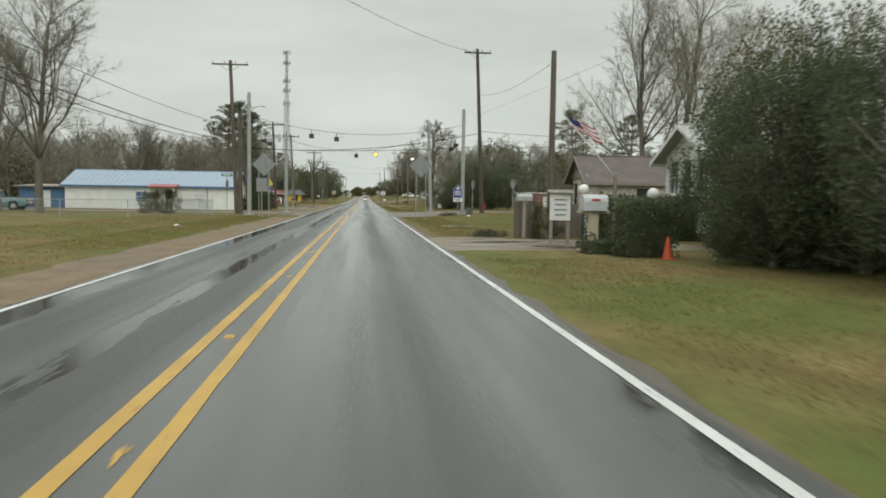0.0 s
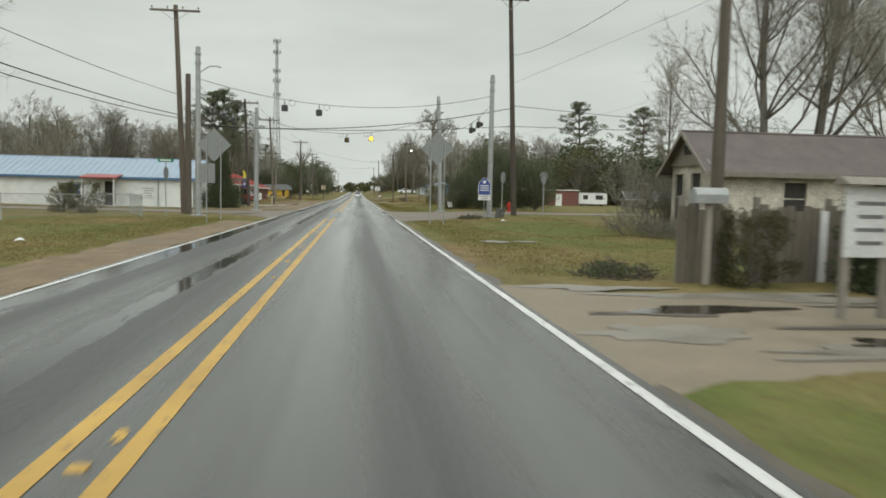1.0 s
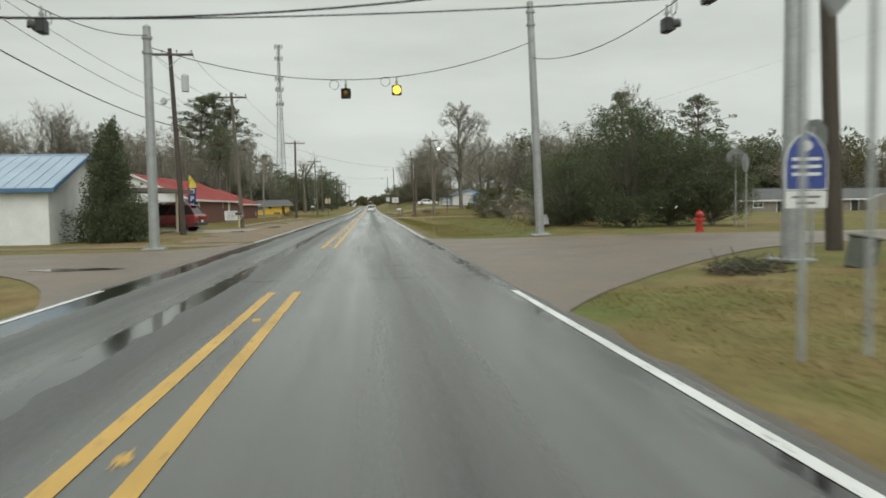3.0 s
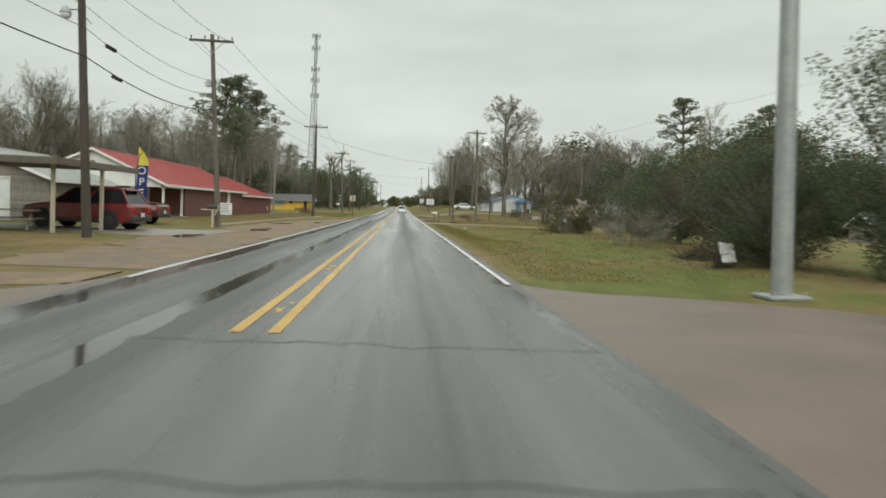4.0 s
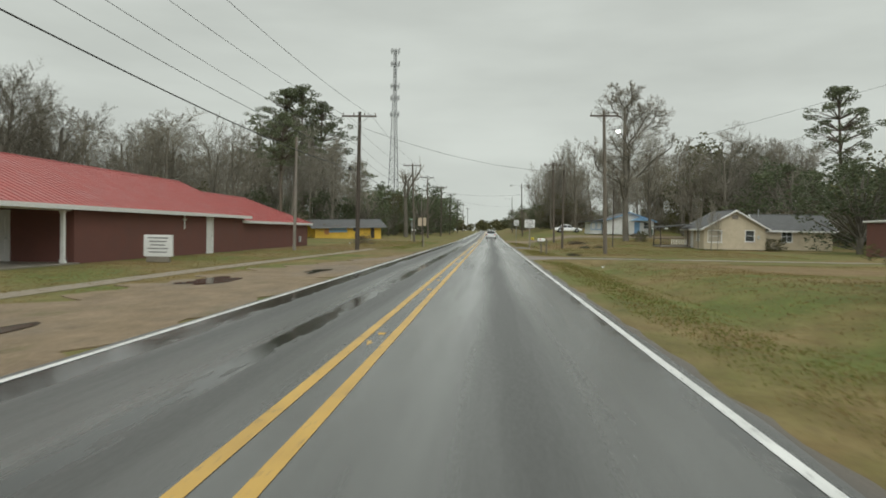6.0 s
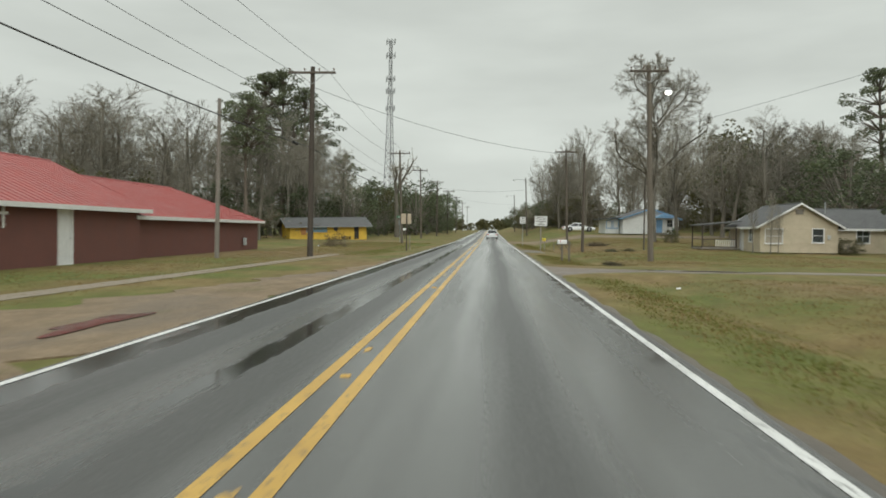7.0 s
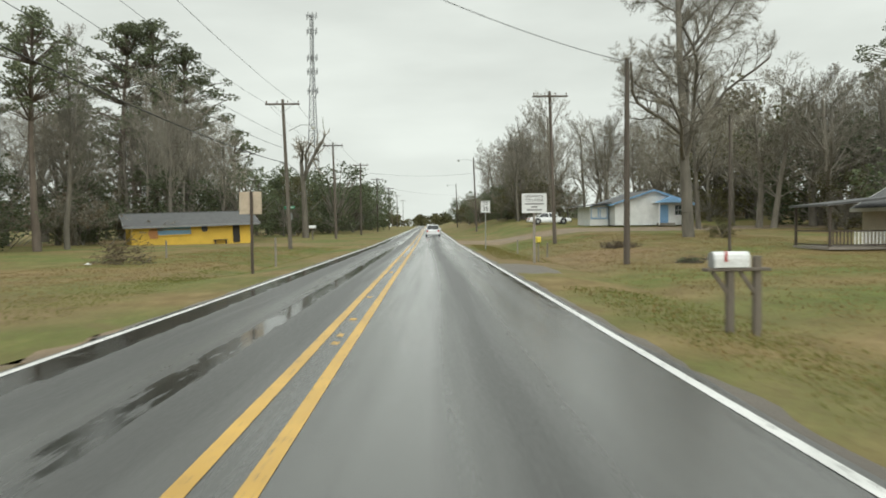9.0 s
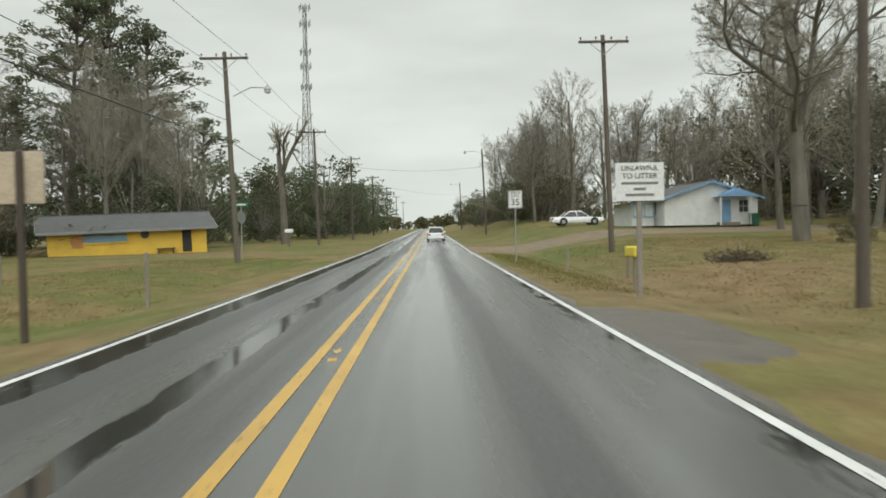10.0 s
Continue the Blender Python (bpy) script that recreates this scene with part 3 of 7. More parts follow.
fp.f = [(2 * k, 2 * k + 1, 2 * k + 3, 2 * k + 2) for k in range(36)]
tagged(part("sidewalk", skirted(fp), M_GRAVEL), "tan footpath along the side street", "sidewalk", kind="structure")

strip("sidewalk", "narrow cracked concrete footpath", "sidewalk", M_PATH, lambda y: -9.2 + 0.9 * smooth_step(112, 150, y), lambda y: -8.4 + 0.9 * smooth_step(112, 150, y), 106, 152, 1.0, -0.02, 0.06, 21.0)

for label, x, y, a, b, sd in (
        ("brown rain puddle on the gravel", -5.4, 100.4, 0.4, 1.9, 1.2), ("muddy puddle by the road", -4.6, 118.5, 0.3, 1.3, 3.4),
        ("muddy puddle by the road", -6.3, 112.5, 0.6, 1.6, 7.7), ("muddy puddle in the frontage", -6.4, 91.0, 0.5, 1.1, 4.1),
        ("small puddle in the side street", -5.3, 63.5, 0.9, 0.4, 9.2), ("rain puddle in the driveway", 6.2, 24.2, 1.0, 0.35, 5.5),
        ("rain puddle in the driveway", 7.4, 21.8, 0.8, 0.35, 6.6), ("long rain puddle on the driveway", 10.6, 137.5, 1.9, 0.3, 2.6), ("small rain puddle on the driveway", 8.0, 138.0, 0.7, 0.2, 6.1)):
    blotch("puddle", label, "puddle", M_PUDDLE, x, y, a, b, 0.036, sd)
for label, x, y, a, b, sd in (("bare wet concrete slab in the grass", 5.9, 38.6, 0.5, 0.6, 2.2), ("bare wet concrete slab in the grass", 7.0, 38.9, 0.5, 0.3, 3.9)):
    blotch("slab", label, "slab", M_CONC, x, y, a, b, lambda p: land(*p) + 0.03, sd)
for x, y, a, b, sd, m_ in ((7.6, 25.6, 1.6, 0.4, 4.4, M_CONC), (6.9, 21.4, 1.6, 0.3, 7.3, M_CONC), (4.7, 22.6, 0.8, 0.5, 1.7, M_CONC), (5.6, 26.6, 1.1, 0.35, 9.1, M_CONC),
                           (5.4, 23.9, 0.9, 0.16, 3.3, M_CRUMB), (8.2, 22.9, 1.4, 0.14, 5.7, M_CRUMB), (9.4, 24.6, 1.0, 0.12, 8.5, M_CRUMB)):
    blotch("slab", "broken old paving showing in the driveway", "slab", m_, x, y, a, b, 0.031 + 0.004 * (m_ is M_CRUMB), sd, ragged=0.6)

# ---- road paint ----
def line(name, x0, x1, y0, y1, material, label, worn=0.0, seed=0.0):
    s = Shape()
    n = max(2, int((y1 - y0) / 0.5)) if y1 - y0 < 260 else int((y1 - y0) / 2)
    pts = []
    for k in range(n + 1):
        y = y0 + (y1 - y0) * k / n
        j = 0.006 * noise.noise((y * 1.3, seed, 0))
        pts += [(x0 + j + worn * max(0, noise.noise((y * 1.9, seed, 3))), y, rise(y) + 0.005), (x1 + j - worn * max(0, noise.noise((y * 2.3, seed, 6))), y, rise(y) + 0.005)]
    s.v, s.f = pts, [(2 * k, 2 * k + 1, 2 * k + 3, 2 * k + 2) for k in range(n)]
    return tagged(part(name, s, material), label, "road marking", kind="structure")


for a, b in ((-24, 57.6), (70.3, 800)):
    line("road_line", -0.268, -0.134, a, b, M_YELLOW, "worn double yellow centre line", 0.008, 1.0)
    line("road_line", 0.134, 0.268, a, b, M_YELLOW, "worn double yellow centre line", 0.012, 2.0)
for a, b in ((-24, 57.0), (76.6, 800)):
    line("road_line", 3.545, 3.655, a, b, M_WHITE, "white edge line", 0.008, 3.0)
for a, b in ((-24, 58.5), (75.4, 800)):
    line("road_line", -3.16, -3.06, a, b, M_WHITE, "white edge line", 0.008, 4.0)

scrap_rnd = random.Random(19)
for k in range(26):
    y = -4 + 7.6 * k + scrap_rnd.uniform(-1.5, 1.5)
    if not 56 < y < 72:
        for j in range(scrap_rnd.choice((1, 2))):
            blotch("paint_scrap", "flaking scrap of old yellow road paint", "road marking", M_YELLOW, scrap_rnd.uniform(-0.06, 0.06), y + 0.7 * j, scrap_rnd.uniform(0.03, 0.06), scrap_rnd.uniform(0.08, 0.2), 0.039, y, ragged=0.6)

# cracks sealed with tar
def crack(pts, w, seed):
    s = Shape()
    for k, (x, y) in enumerate(pts):
        d = Vector(pts[min(k + 1, len(pts) - 1)]) - Vector(pts[max(k - 1, 0)])
        nrm = Vector((-d.y, d.x)).normalized() * w * (0.6 + 0.6 * abs(noise.noise((k * 0.9, seed, 0))))
        s.v += [(x + nrm.x, y + nrm.y, 0.004), (x - nrm.x, y - nrm.y, 0.004)]
    s.f = [(2 * k, 2 * k + 2, 2 * k + 3, 2 * k + 1) for k in range(len(pts) - 1)]
    return tagged(part("crack", s, M_SEAL), "dark tar-sealed crack across the asphalt", "crack", kind="structure")


for k, (y, x0, x1) in enumerate(((59.5, -1.5, 3.9), (62.5, -0.5, 3.8), (66.0, -2.8, 3.4), (69.8, -1.0, 3.6), (64.2, -3.3, -0.6))):
    crack([(x0 + (x1 - x0) * i / 24, y + 0.25 * noise.noise((i * 0.4, k, 0))) for i in range(25)], 0.025, k)

# ---- trees ----
def limb_mesh(name, segs, material, low=1.0):
    """Tapered limbs from segments (p0, p1, r0, r1), joined into one mesh."""
    vs, fs = [], []
    for p0, p1, r0, r1 in segs:
        n = 8 if r0 > 0.09 * low else (4 if r0 > 0.03 * low else 3)
        d = p1 - p0
        if d.length < 1e-4:
            continue
        d.normalize()
        a = d.orthogonal().normalized()
        b = d.cross(a)
        k = len(vs)
        if r1 < -1.5:                                # the finest twigs of trees far off
            c = a * math.cos(7.0 * len(fs)) + b * math.sin(7.0 * len(fs))
            vs += [tuple(p0 + c * r0), tuple(p0 - c * r0), tuple(p1)]
            fs.append((k, k + 1, k + 2))
            continue
        if r1 < 0:                                   # a twig that runs out to a point
            vs += [tuple(p0 + (a * math.cos(2.0944 * i) + b * math.sin(2.0944 * i)) * r0) for i in range(3)] + [tuple(p1)]
            fs += [(k, k + 1, k + 3), (k + 1, k + 2, k + 3), (k + 2, k, k + 3)]
            continue
        for p, r in ((p0, r0), (p1, r1)):
            vs += [tuple(p + (a * math.cos(2 * math.pi * i / n) + b * math.sin(2 * math.pi * i / n)) * r) for i in range(n)]
        fs += [(k + i, k + (i + 1) % n, k + n + (i + 1) % n, k + n + i) for i in range(n)]
    me = bpy.data.meshes.new(name)
    me.from_pydata(vs, [], fs)
    me.polygons.foreach_set("use_smooth", [True] * len(me.polygons))
    me.materials.append(material)
    return me


def grow(rnd, p, d, length, r, level, spec, out, trunk):
    """One limb that wanders, thins and carries smaller ones."""
    steps = spec["steps"][level]
    last = len(spec["steps"]) - 1
    for k in range(steps):
        bend = Vector((rnd.gauss(0, 1), rnd.gauss(0, 1), rnd.gauss(0, 0.7))) * spec["bend"][level]
        d = (d + bend + Vector((0, 0, spec["up"][level]))).normalized()
        q = p + d * (length / steps)
        r2 = max(spec["thin"], r * (1 - spec["taper"] / steps))
        (trunk if level <= spec["trunk_to"] else out).append((p.copy(), q.copy(), max(r, spec["thin"]), spec.get("tip", -1.0) if level == last and k == steps - 1 else r2))
        p, r = q, r2
        if level < last and (k + 1) / steps > spec["clear"][level]:
            for _ in range(spec["kids"][level]):
                side = d.orthogonal().normalized()
                side.rotate(Matrix.Rotation(rnd.uniform(0, 2 * math.pi), 3, d))
                ang = radians(rnd.uniform(*spec["spread"][level]))
                nd = (d * math.cos(ang) + side * math.sin(ang)).normalized()
                frac = 1 - 0.55 * (k + 1) / steps
                grow(rnd, p, nd, length * spec["ratio"][level] * frac * rnd.uniform(0.7, 1.25), r * spec["rr"][level], level + 1, spec, out, trunk)


BARE = dict(steps=[7, 6, 4, 1], kids=[4, 3, 6], clear=[0.25, 0.2, 0.2], spread=[(28, 62), (24, 58), (20, 62)], ratio=[0.62, 0.6, 0.66],
            rr=[0.42, 0.42, 0.4], bend=[0.05, 0.14, 0.18, 0.2], up=[0.05, 0.1, 0.08, 0.05], taper=0.88, trunk_to=1, thin=0.00055)
SLIM = dict(steps=[9, 5, 4, 1], kids=[4, 3, 5], clear=[0.25, 0.2, 0.2], spread=[(28, 50), (22, 50), (20, 55)], ratio=[0.38, 0.55, 0.6],
            rr=[0.36, 0.42, 0.42], bend=[0.03, 0.1, 0.16, 0.2], up=[0.06, 0.16, 0.14, 0.1], taper=0.92, trunk_to=0, thin=0.0005)
OAK = dict(steps=[10, 7, 5, 4, 1], kids=[2, 2, 3, 4], clear=[0.26, 0.2, 0.3, 0.1], spread=[(38, 68), (30, 62), (25, 60), (20, 60)], ratio=[0.52, 0.55, 0.6, 0.72],
           rr=[0.55, 0.5, 0.42, 0.4], bend=[0.07, 0.2, 0.22, 0.2, 0.2], up=[0.08, 0.1, 0.04, 0.02, 0.0], taper=0.8, trunk_to=2, thin=0.0005)
DEAD = dict(steps=[4, 7, 5, 2], kids=[2, 2, 2], clear=[0.6, 0.3, 0.3], spread=[(30, 60), (35, 70), (30, 65)], ratio=[1.5, 0.5, 0.5],
            rr=[0.7, 0.55, 0.45], bend=[0.06, 0.25, 0.25, 0.25], up=[0.0, 0.05, 0.04, 0.0], taper=0.6, trunk_to=1, thin=0.001)


def bare_meshes(name, spec, seed, r0, length=1.0):
    rnd = random.Random(seed)
    trunk, twigs = [], []
    grow(rnd, Vector((0, 0, 0)), Vector((0, 0, 1)), length, r0, 0, spec, twigs, trunk)
    top = max(q.z for _, q, _, _ in trunk + twigs)
    sc = 1 / top
    fix = lambda ss: [(a * sc, b * sc, r * sc, t * sc) for a, b, r, t in ss]
    return limb_mesh(name + "_trunk", fix(trunk), M_BARK, 0.1), limb_mesh(name + "_crown", fix(twigs), M_TWIG, 0.1)


def leaf_cloud(name, rnd, centres, per, size, material, flat=1.0):
    """Many small leaf tufts round clump centres (x, y, z, radius)."""
    vs, fs = [], []
    for cx, cy, cz, cr in centres:
        for _ in range(max(3, int(per * cr * cr))):
            d = Vector((rnd.gauss(0, 1), rnd.gauss(0, 1), rnd.gauss(0, 1))).normalized() * cr * rnd.uniform(0.45, 1.08) ** 0.6
            p = Vector((cx + d.x, cy + d.y, cz + d.z * flat))
            u = Vector((rnd.gauss(0, 1), rnd.gauss(0, 1), rnd.gauss(0, 1))).normalized()
            w = u.orthogonal().normalized()
            w.rotate(Matrix.Rotation(rnd.uniform(0, 6.28), 3, u))
            s = size * rnd.uniform(0.6, 1.4)
            k = len(vs)
            vs += [tuple(p - w * s * 0.5), tuple(p + u.cross(w) * s * 0.32), tuple(p + w * s * 0.6), tuple(p - u.cross(w) * s * 0.32 + u * s * 0.15)]
            fs.append((k, k + 1, k + 2, k + 3))
    me = bpy.data.meshes.new(name)
    me.from_pydata(vs, [], fs)
    me.materials.append(material)
    return me


def pine_meshes(seed, start=0.5, full=1.0, clumps=120, per=90000, leaf=0.0095):
    rnd = random.Random(seed)
    trunk, p, d, r = [], Vector((0, 0, 0)), Vector((0, 0, 1)), 0.017
    nodes = []
    for k in range(12):
        d = (d + Vector((rnd.gauss(0, 0.02), rnd.gauss(0, 0.02), 0))).normalized()
        q = p + d * (1 / 12.5)
        trunk.append((p.copy(), q.copy(), r, r * 0.9))
        p, r = q, r * 0.9
        nodes.append((q.copy(), (k + 1) / 12, r))
    centres = []
    for i in range(clumps):
        h = start + (1.02 - start) * rnd.random() ** 0.8
        t = (h - start) / (1.02 - start)
        reach = full * (0.03 + 0.15 * math.sin(math.pi * min(1.0, 0.12 + 0.9 * t)) ** 0.7) * math.sqrt(rnd.uniform(0.1, 1.0)) * rnd.choice((0.7, 1.0, 1.0, 1.25))
        a = rnd.uniform(0, 6.28)
        base = nodes[min(11, max(0, int(h * 12) - 1))][0]
        c = Vector((base.x + math.cos(a) * reach, base.y + math.sin(a) * reach, h))
        centres.append((c.x, c.y, c.z, rnd.uniform(0.016, 0.036)))
        trunk.append((base.copy(), c.copy(), 0.0035, 0.0012))
    return limb_mesh("pine_trunk", trunk, M_PINEBARK, 0.1), leaf_cloud("pine_crown", rnd, centres, per, leaf, M_NEEDLE, 0.65)


def bushy_meshes(name, seed, material, width=0.42, base=0.08, clumps=46, leaf=0.019, per=25000, rough_=0.5, taper=0.0):
    """A leafy crown down to near the ground, lumpy, with gaps; unit height."""
    rnd = random.Random(seed)
    centres, trunk = [], []
    for i in range(clumps):
        h = rnd.uniform(base, 0.93)
        prof = math.sin(math.pi * min(1, max(0.05, (h - base + 0.14) / (1.2 - base)))) ** 0.6
        if taper:
            prof = (1 - h) ** 0.8 * 1.15 + 0.04
        a, rr = rnd.uniform(0, 6.28), width * prof * math.sqrt(rnd.uniform(0.12, 1.0)) * rnd.uniform(0.8, 1 + rough_ * 0.4)
        c = Vector((rr * math.cos(a), rr * math.sin(a), h))
        centres.append((c.x, c.y, c.z, rnd.uniform(0.06, 0.125) * (1 if not taper else 0.45 + prof)))
        trunk.append((Vector((c.x * 0.15, c.y * 0.15, h * 0.4)), c, 0.008, 0.003))
    for _ in range(int(clumps * 0.35)):
        c = rnd.choice(centres)
        e = Vector(c[:3]) + Vector((c[0], c[1], 0.15 + 0.2 * rnd.random())).normalized() * c[3] * rnd.uniform(1.0, 1.7)
        centres.append((e.x, e.y, e.z, c[3] * 0.4))
    trunk.append((Vector((0, 0, 0)), Vector((0, 0, 0.5)), 0.025, 0.012))
    trunk.append((Vector((0, 0, 0.5)), Vector((0.01, 0, 0.9)), 0.012, 0.004))
    return limb_mesh(name + "_trunk", trunk, M_BARK, 0.1), leaf_cloud(name + "_crown", rnd, centres, per, leaf, material)


def tangle_meshes(seed, stems=26, leaf=0.014, tip=-1.0):
    """Bare bush: many thin stems from the ground, dry leaves among them; unit height."""
    rnd = random.Random(seed)
    trunk, twigs, centres = [], [], []
    spec = dict(steps=[5, 4, 1], kids=[3, 5], clear=[0.2, 0.15], spread=[(15, 50), (20, 60)], ratio=[0.55, 0.6], rr=[0.5, 0.5],
                bend=[0.16, 0.22, 0.25], up=[0.02, 0.05, 0.04], taper=0.8, trunk_to=0, thin=0.0011 if tip > -1.5 else 0.002, tip=tip)
    for i in range(stems):
        a, rr = rnd.uniform(0, 6.28), 0.35 * math.sqrt(rnd.random())
        trunk.append((Vector((0, 0, 0.004)), Vector((rr * math.cos(a), rr * math.sin(a), 0.004)), 0.008, 0.006))
        d = Vector((math.cos(a) * (0.15 + rr), math.sin(a) * (0.15 + rr), rnd.uniform(0.5, 1.0))).normalized()
        grow(rnd, Vector((rr * math.cos(a), rr * math.sin(a), 0)), d, rnd.uniform(0.5, 0.95), 0.007, 0, spec, twigs, trunk)
    for _, q, _, r1 in twigs:
        if r1 > 0 and rnd.random() < 0.12:
            centres.append((q.x, q.y, q.z, rnd.uniform(0.02, 0.05)))
    me = limb_mesh("thicket_trunk", trunk, M_TWIG, 0.1)
    tw = limb_mesh("thicket_twigs", twigs, M_TWIG, 0.1)
    lv = leaf_cloud("thicket_leaves", rnd, centres, 9000, leaf, M_LEAFBROWN)
    bm = bmesh.new()
    bm.from_mesh(tw)
    n0 = len(bm.faces)
    bm.from_mesh(lv)
    for i, f in enumerate(bm.faces):
        f.material_index = 0 if i < n0 else 1
    bm.to_mesh(tw)
    bm.free()
    tw.materials.append(M_LEAFBROWN)
    return me, tw


KINDS = {
    "bare": [bare_meshes("bare", BARE, s, 0.022) for s in (11, 12, 13, 14)],
    "slim": [bare_meshes("slim", SLIM, s, 0.016) for s in (21, 22, 23, 24)],
    "oak": [bare_meshes("oak", OAK, 39, 0.024), bare_meshes("snag", DEAD, 36, 0.045, 0.5)],
    "pine": [pine_meshes(41, 0.45, 1.1), pine_meshes(42, 0.35, 1.2), pine_meshes(43, 0.6, 0.85)],
    "fullpine": [pine_meshes(44, 0.2, 1.3), pine_meshes(45, 0.25, 1.15)],
    "evergreen": [bushy_meshes("evergreen", s, M_LEAF, clumps=110, leaf=0.0125, per=30000) for s in (51, 52, 53)],
    "olive": [bushy_meshes("olive", s, M_LEAFOLIVE, clumps=60, leaf=0.012, per=22000) for s in (61, 62)],
    "thicket": [tangle_meshes(s) for s in (71, 72)],
    "cedar": [bushy_meshes("cedar", 81, M_LEAF, width=0.3, base=0.02, clumps=150, leaf=0.016, per=24000, taper=1.0)],
    "shrub": [bushy_meshes("shrub", s, M_LEAFOLIVE, width=0.62, base=0.0, clumps=70, leaf=0.018, per=26000) for s in (91, 92)],
}
# lighter meshes for the woods further off
THIN = dict(BARE, kids=[3, 3, 8], steps=[7, 4, 3, 1], thin=0.0008, tip=-2.0, clear=[0.25, 0.15, 0.1], up=[0.06, 0.13, 0.12, 0.1],
            spread=[(30, 58), (25, 55), (18, 60)], ratio=[0.5, 0.6, 0.62], bend=[0.05, 0.14, 0.18, 0.2])
THINSLIM = dict(SLIM, kids=[3, 3, 6], steps=[8, 4, 3, 1], thin=0.0008, tip=-2.0, up=[0.06, 0.08, 0.07, 0.05], spread=[(35, 62), (25, 60), (20, 60)], ratio=[0.44, 0.6, 0.7])
WOODS = {
    "bare": [bare_meshes("far_bare", THIN, s, 0.022) for s in (111, 112, 113)],
    "slim": [bare_meshes("far_slim", THINSLIM, s, 0.016) for s in (121, 122, 123)],
    "pine": [pine_meshes(141, 0.5, 1.0, 70, 30000, 0.017)],
    "fullpine": [pine_meshes(144, 0.2, 1.25, 90, 30000, 0.019), pine_meshes(145, 0.25, 1.1, 80, 30000, 0.019)],
    "evergreen": [bushy_meshes("far_evergreen", s, M_LEAF, leaf=0.026, per=9000) for s in (151, 152)],
    "olive": [bushy_meshes("far_olive", 161, M_LEAFOLIVE, leaf=0.026, per=7500)],
    "thicket": [tangle_meshes(171, 8, 0.024, -2.0), tangle_meshes(172, 8, 0.024, -2.0)],
}
TREE_WORDS = {
    "bare": ("tree", "leafless grey winter tree with fine twigs", "tree"), "slim": ("tree", "tall slim leafless winter tree", "tree"),
    "oak": ("tree", "old leafless tree with heavy spreading limbs", "tree"), "pine": ("pine_tree", "tall pine with a bare trunk and ragged crown", "tree"),
    "fullpine": ("pine_tree", "dense dark pine branched low down", "tree"), "evergreen": ("evergreen_tree", "dense dark green broadleaf evergreen tree", "tree"),
    "olive": ("evergreen_tree", "dull olive-green rounded evergreen tree", "tree"), "thicket": ("bush", "tangled brown leafless winter thicket", "bush"),
    "cedar": ("cedar_tree", "dark green cone-shaped cedar", "tree"), "shrub": ("bush", "rounded dull olive-green garden bush", "bush")}
tree_rnd = random.Random(7)


def tree(kind, x, y, h, wide=1.0, which=None, label="", group="", far=False):
    name, words, cat = TREE_WORDS[kind]
    stock = WOODS[kind] if far else KINDS[kind]
    tm, cm = stock[which if which is not None else tree_rnd.randrange(len(stock))]
    ob = thing(name, label or words, cat, x, y, land(x, y) - 0.06 if abs(x) < 300 else -0.1, tree_rnd.uniform(0, 360), group)
    ob.scale = (h * wide, h * wide, h)
    part("trunk", tm, M_BARK, ob)
    part("crown", cm, M_TWIG, ob)
    return ob


def grove(kinds, x0, x1, y0, y1, count, h0, h1, seed, group, keep=None, wide=(1.15, 1.65)):
    rnd = random.Random(seed)
    for i in range(count):
        for _ in range(20):
            x, y = rnd.uniform(x0, x1), rnd.uniform(y0, y1)
            if keep is None or keep(x, y):
                break
        tree(rnd.choice(kinds), x, y, rnd.uniform(h0, h1), rnd.uniform(*wide), group=group, far=True)


# single trees that stand out
tree("oak", 19.1, 190.2, 21.5, 1.0, 0, "huge old leafless tree with forked grey trunk")
tree("bare", 14.0, 246, 14, 1.0, 1)
tree("bare", 27, 232, 13, 1.1)
tree("pine", -38.7, 250, 31.0, 1.25, 1)
tree("pine", -42.0, 247, 29.5, 1.3, 0)
tree("pine", -35.5, 254, 28.0, 1.25, 1)
tree("pine", -27.0, 193.5, 16.8, 1.2, 2)
tree("slim", -31, 226, 21)
tree("slim", -27.5, 229, 19)
tree("bare", -45.2, 162, 18.5, 1.1, 1, "round-headed leafless tree with fine twigs")
tree("slim", -27, 198, 18)
tree("slim", -24.5, 214, 17)
tree("bare", -21.5, 222, 15, 0.9)
tree("oak", -14.6, 236, 15.5, 0.5, 1, "dead storm-broken tree with stubby twisted limbs")
tree("cedar", -9.9, 79.8, 5.5, 0.78, 0)
tree("bare", 25.5, 206, 17, 1.0, 0)
tree("pine", 71, 246, 28.5, 1.35, 0)
tree("pine", 88, 238, 27, 1.4, 1)
tree("olive", 43, 92, 11.4, 0.85, 0, "rounded olive-brown tree in thin leaf")
for x, y, h, w, k, kind_ in ((12.6, 77.4, 5.5, 0.95, 0, "evergreen"), (14.9, 78.4, 4.5, 1.15, 1, "evergreen"), (16.6, 77.7, 4.0, 1.1, 2, "evergreen"),
                            (10.9, 81.0, 3.3, 1.3, 1, "evergreen"), (12.4, 84.5, 4.0, 1.2, 2, "olive"), (14.2, 88.0, 4.8, 1.1, 0, "evergreen"),
                            (14.6, 92.5, 4.4, 1.2, 1, "olive"), (14.4, 96.5, 4.6, 1.15, 2, "evergreen"), (15.6, 101.0, 4.0, 1.2, 0, "olive"),
                            (15.4, 105.0, 3.6, 1.2, 1, "evergreen")):
    tree(kind_, x, y, h, w, k if kind_ == "evergreen" else k % 2)
tree("slim", 13.4, 78.6, 6.8, 0.8)
tree("slim", 15.0, 95.0, 6.4, 0.9)
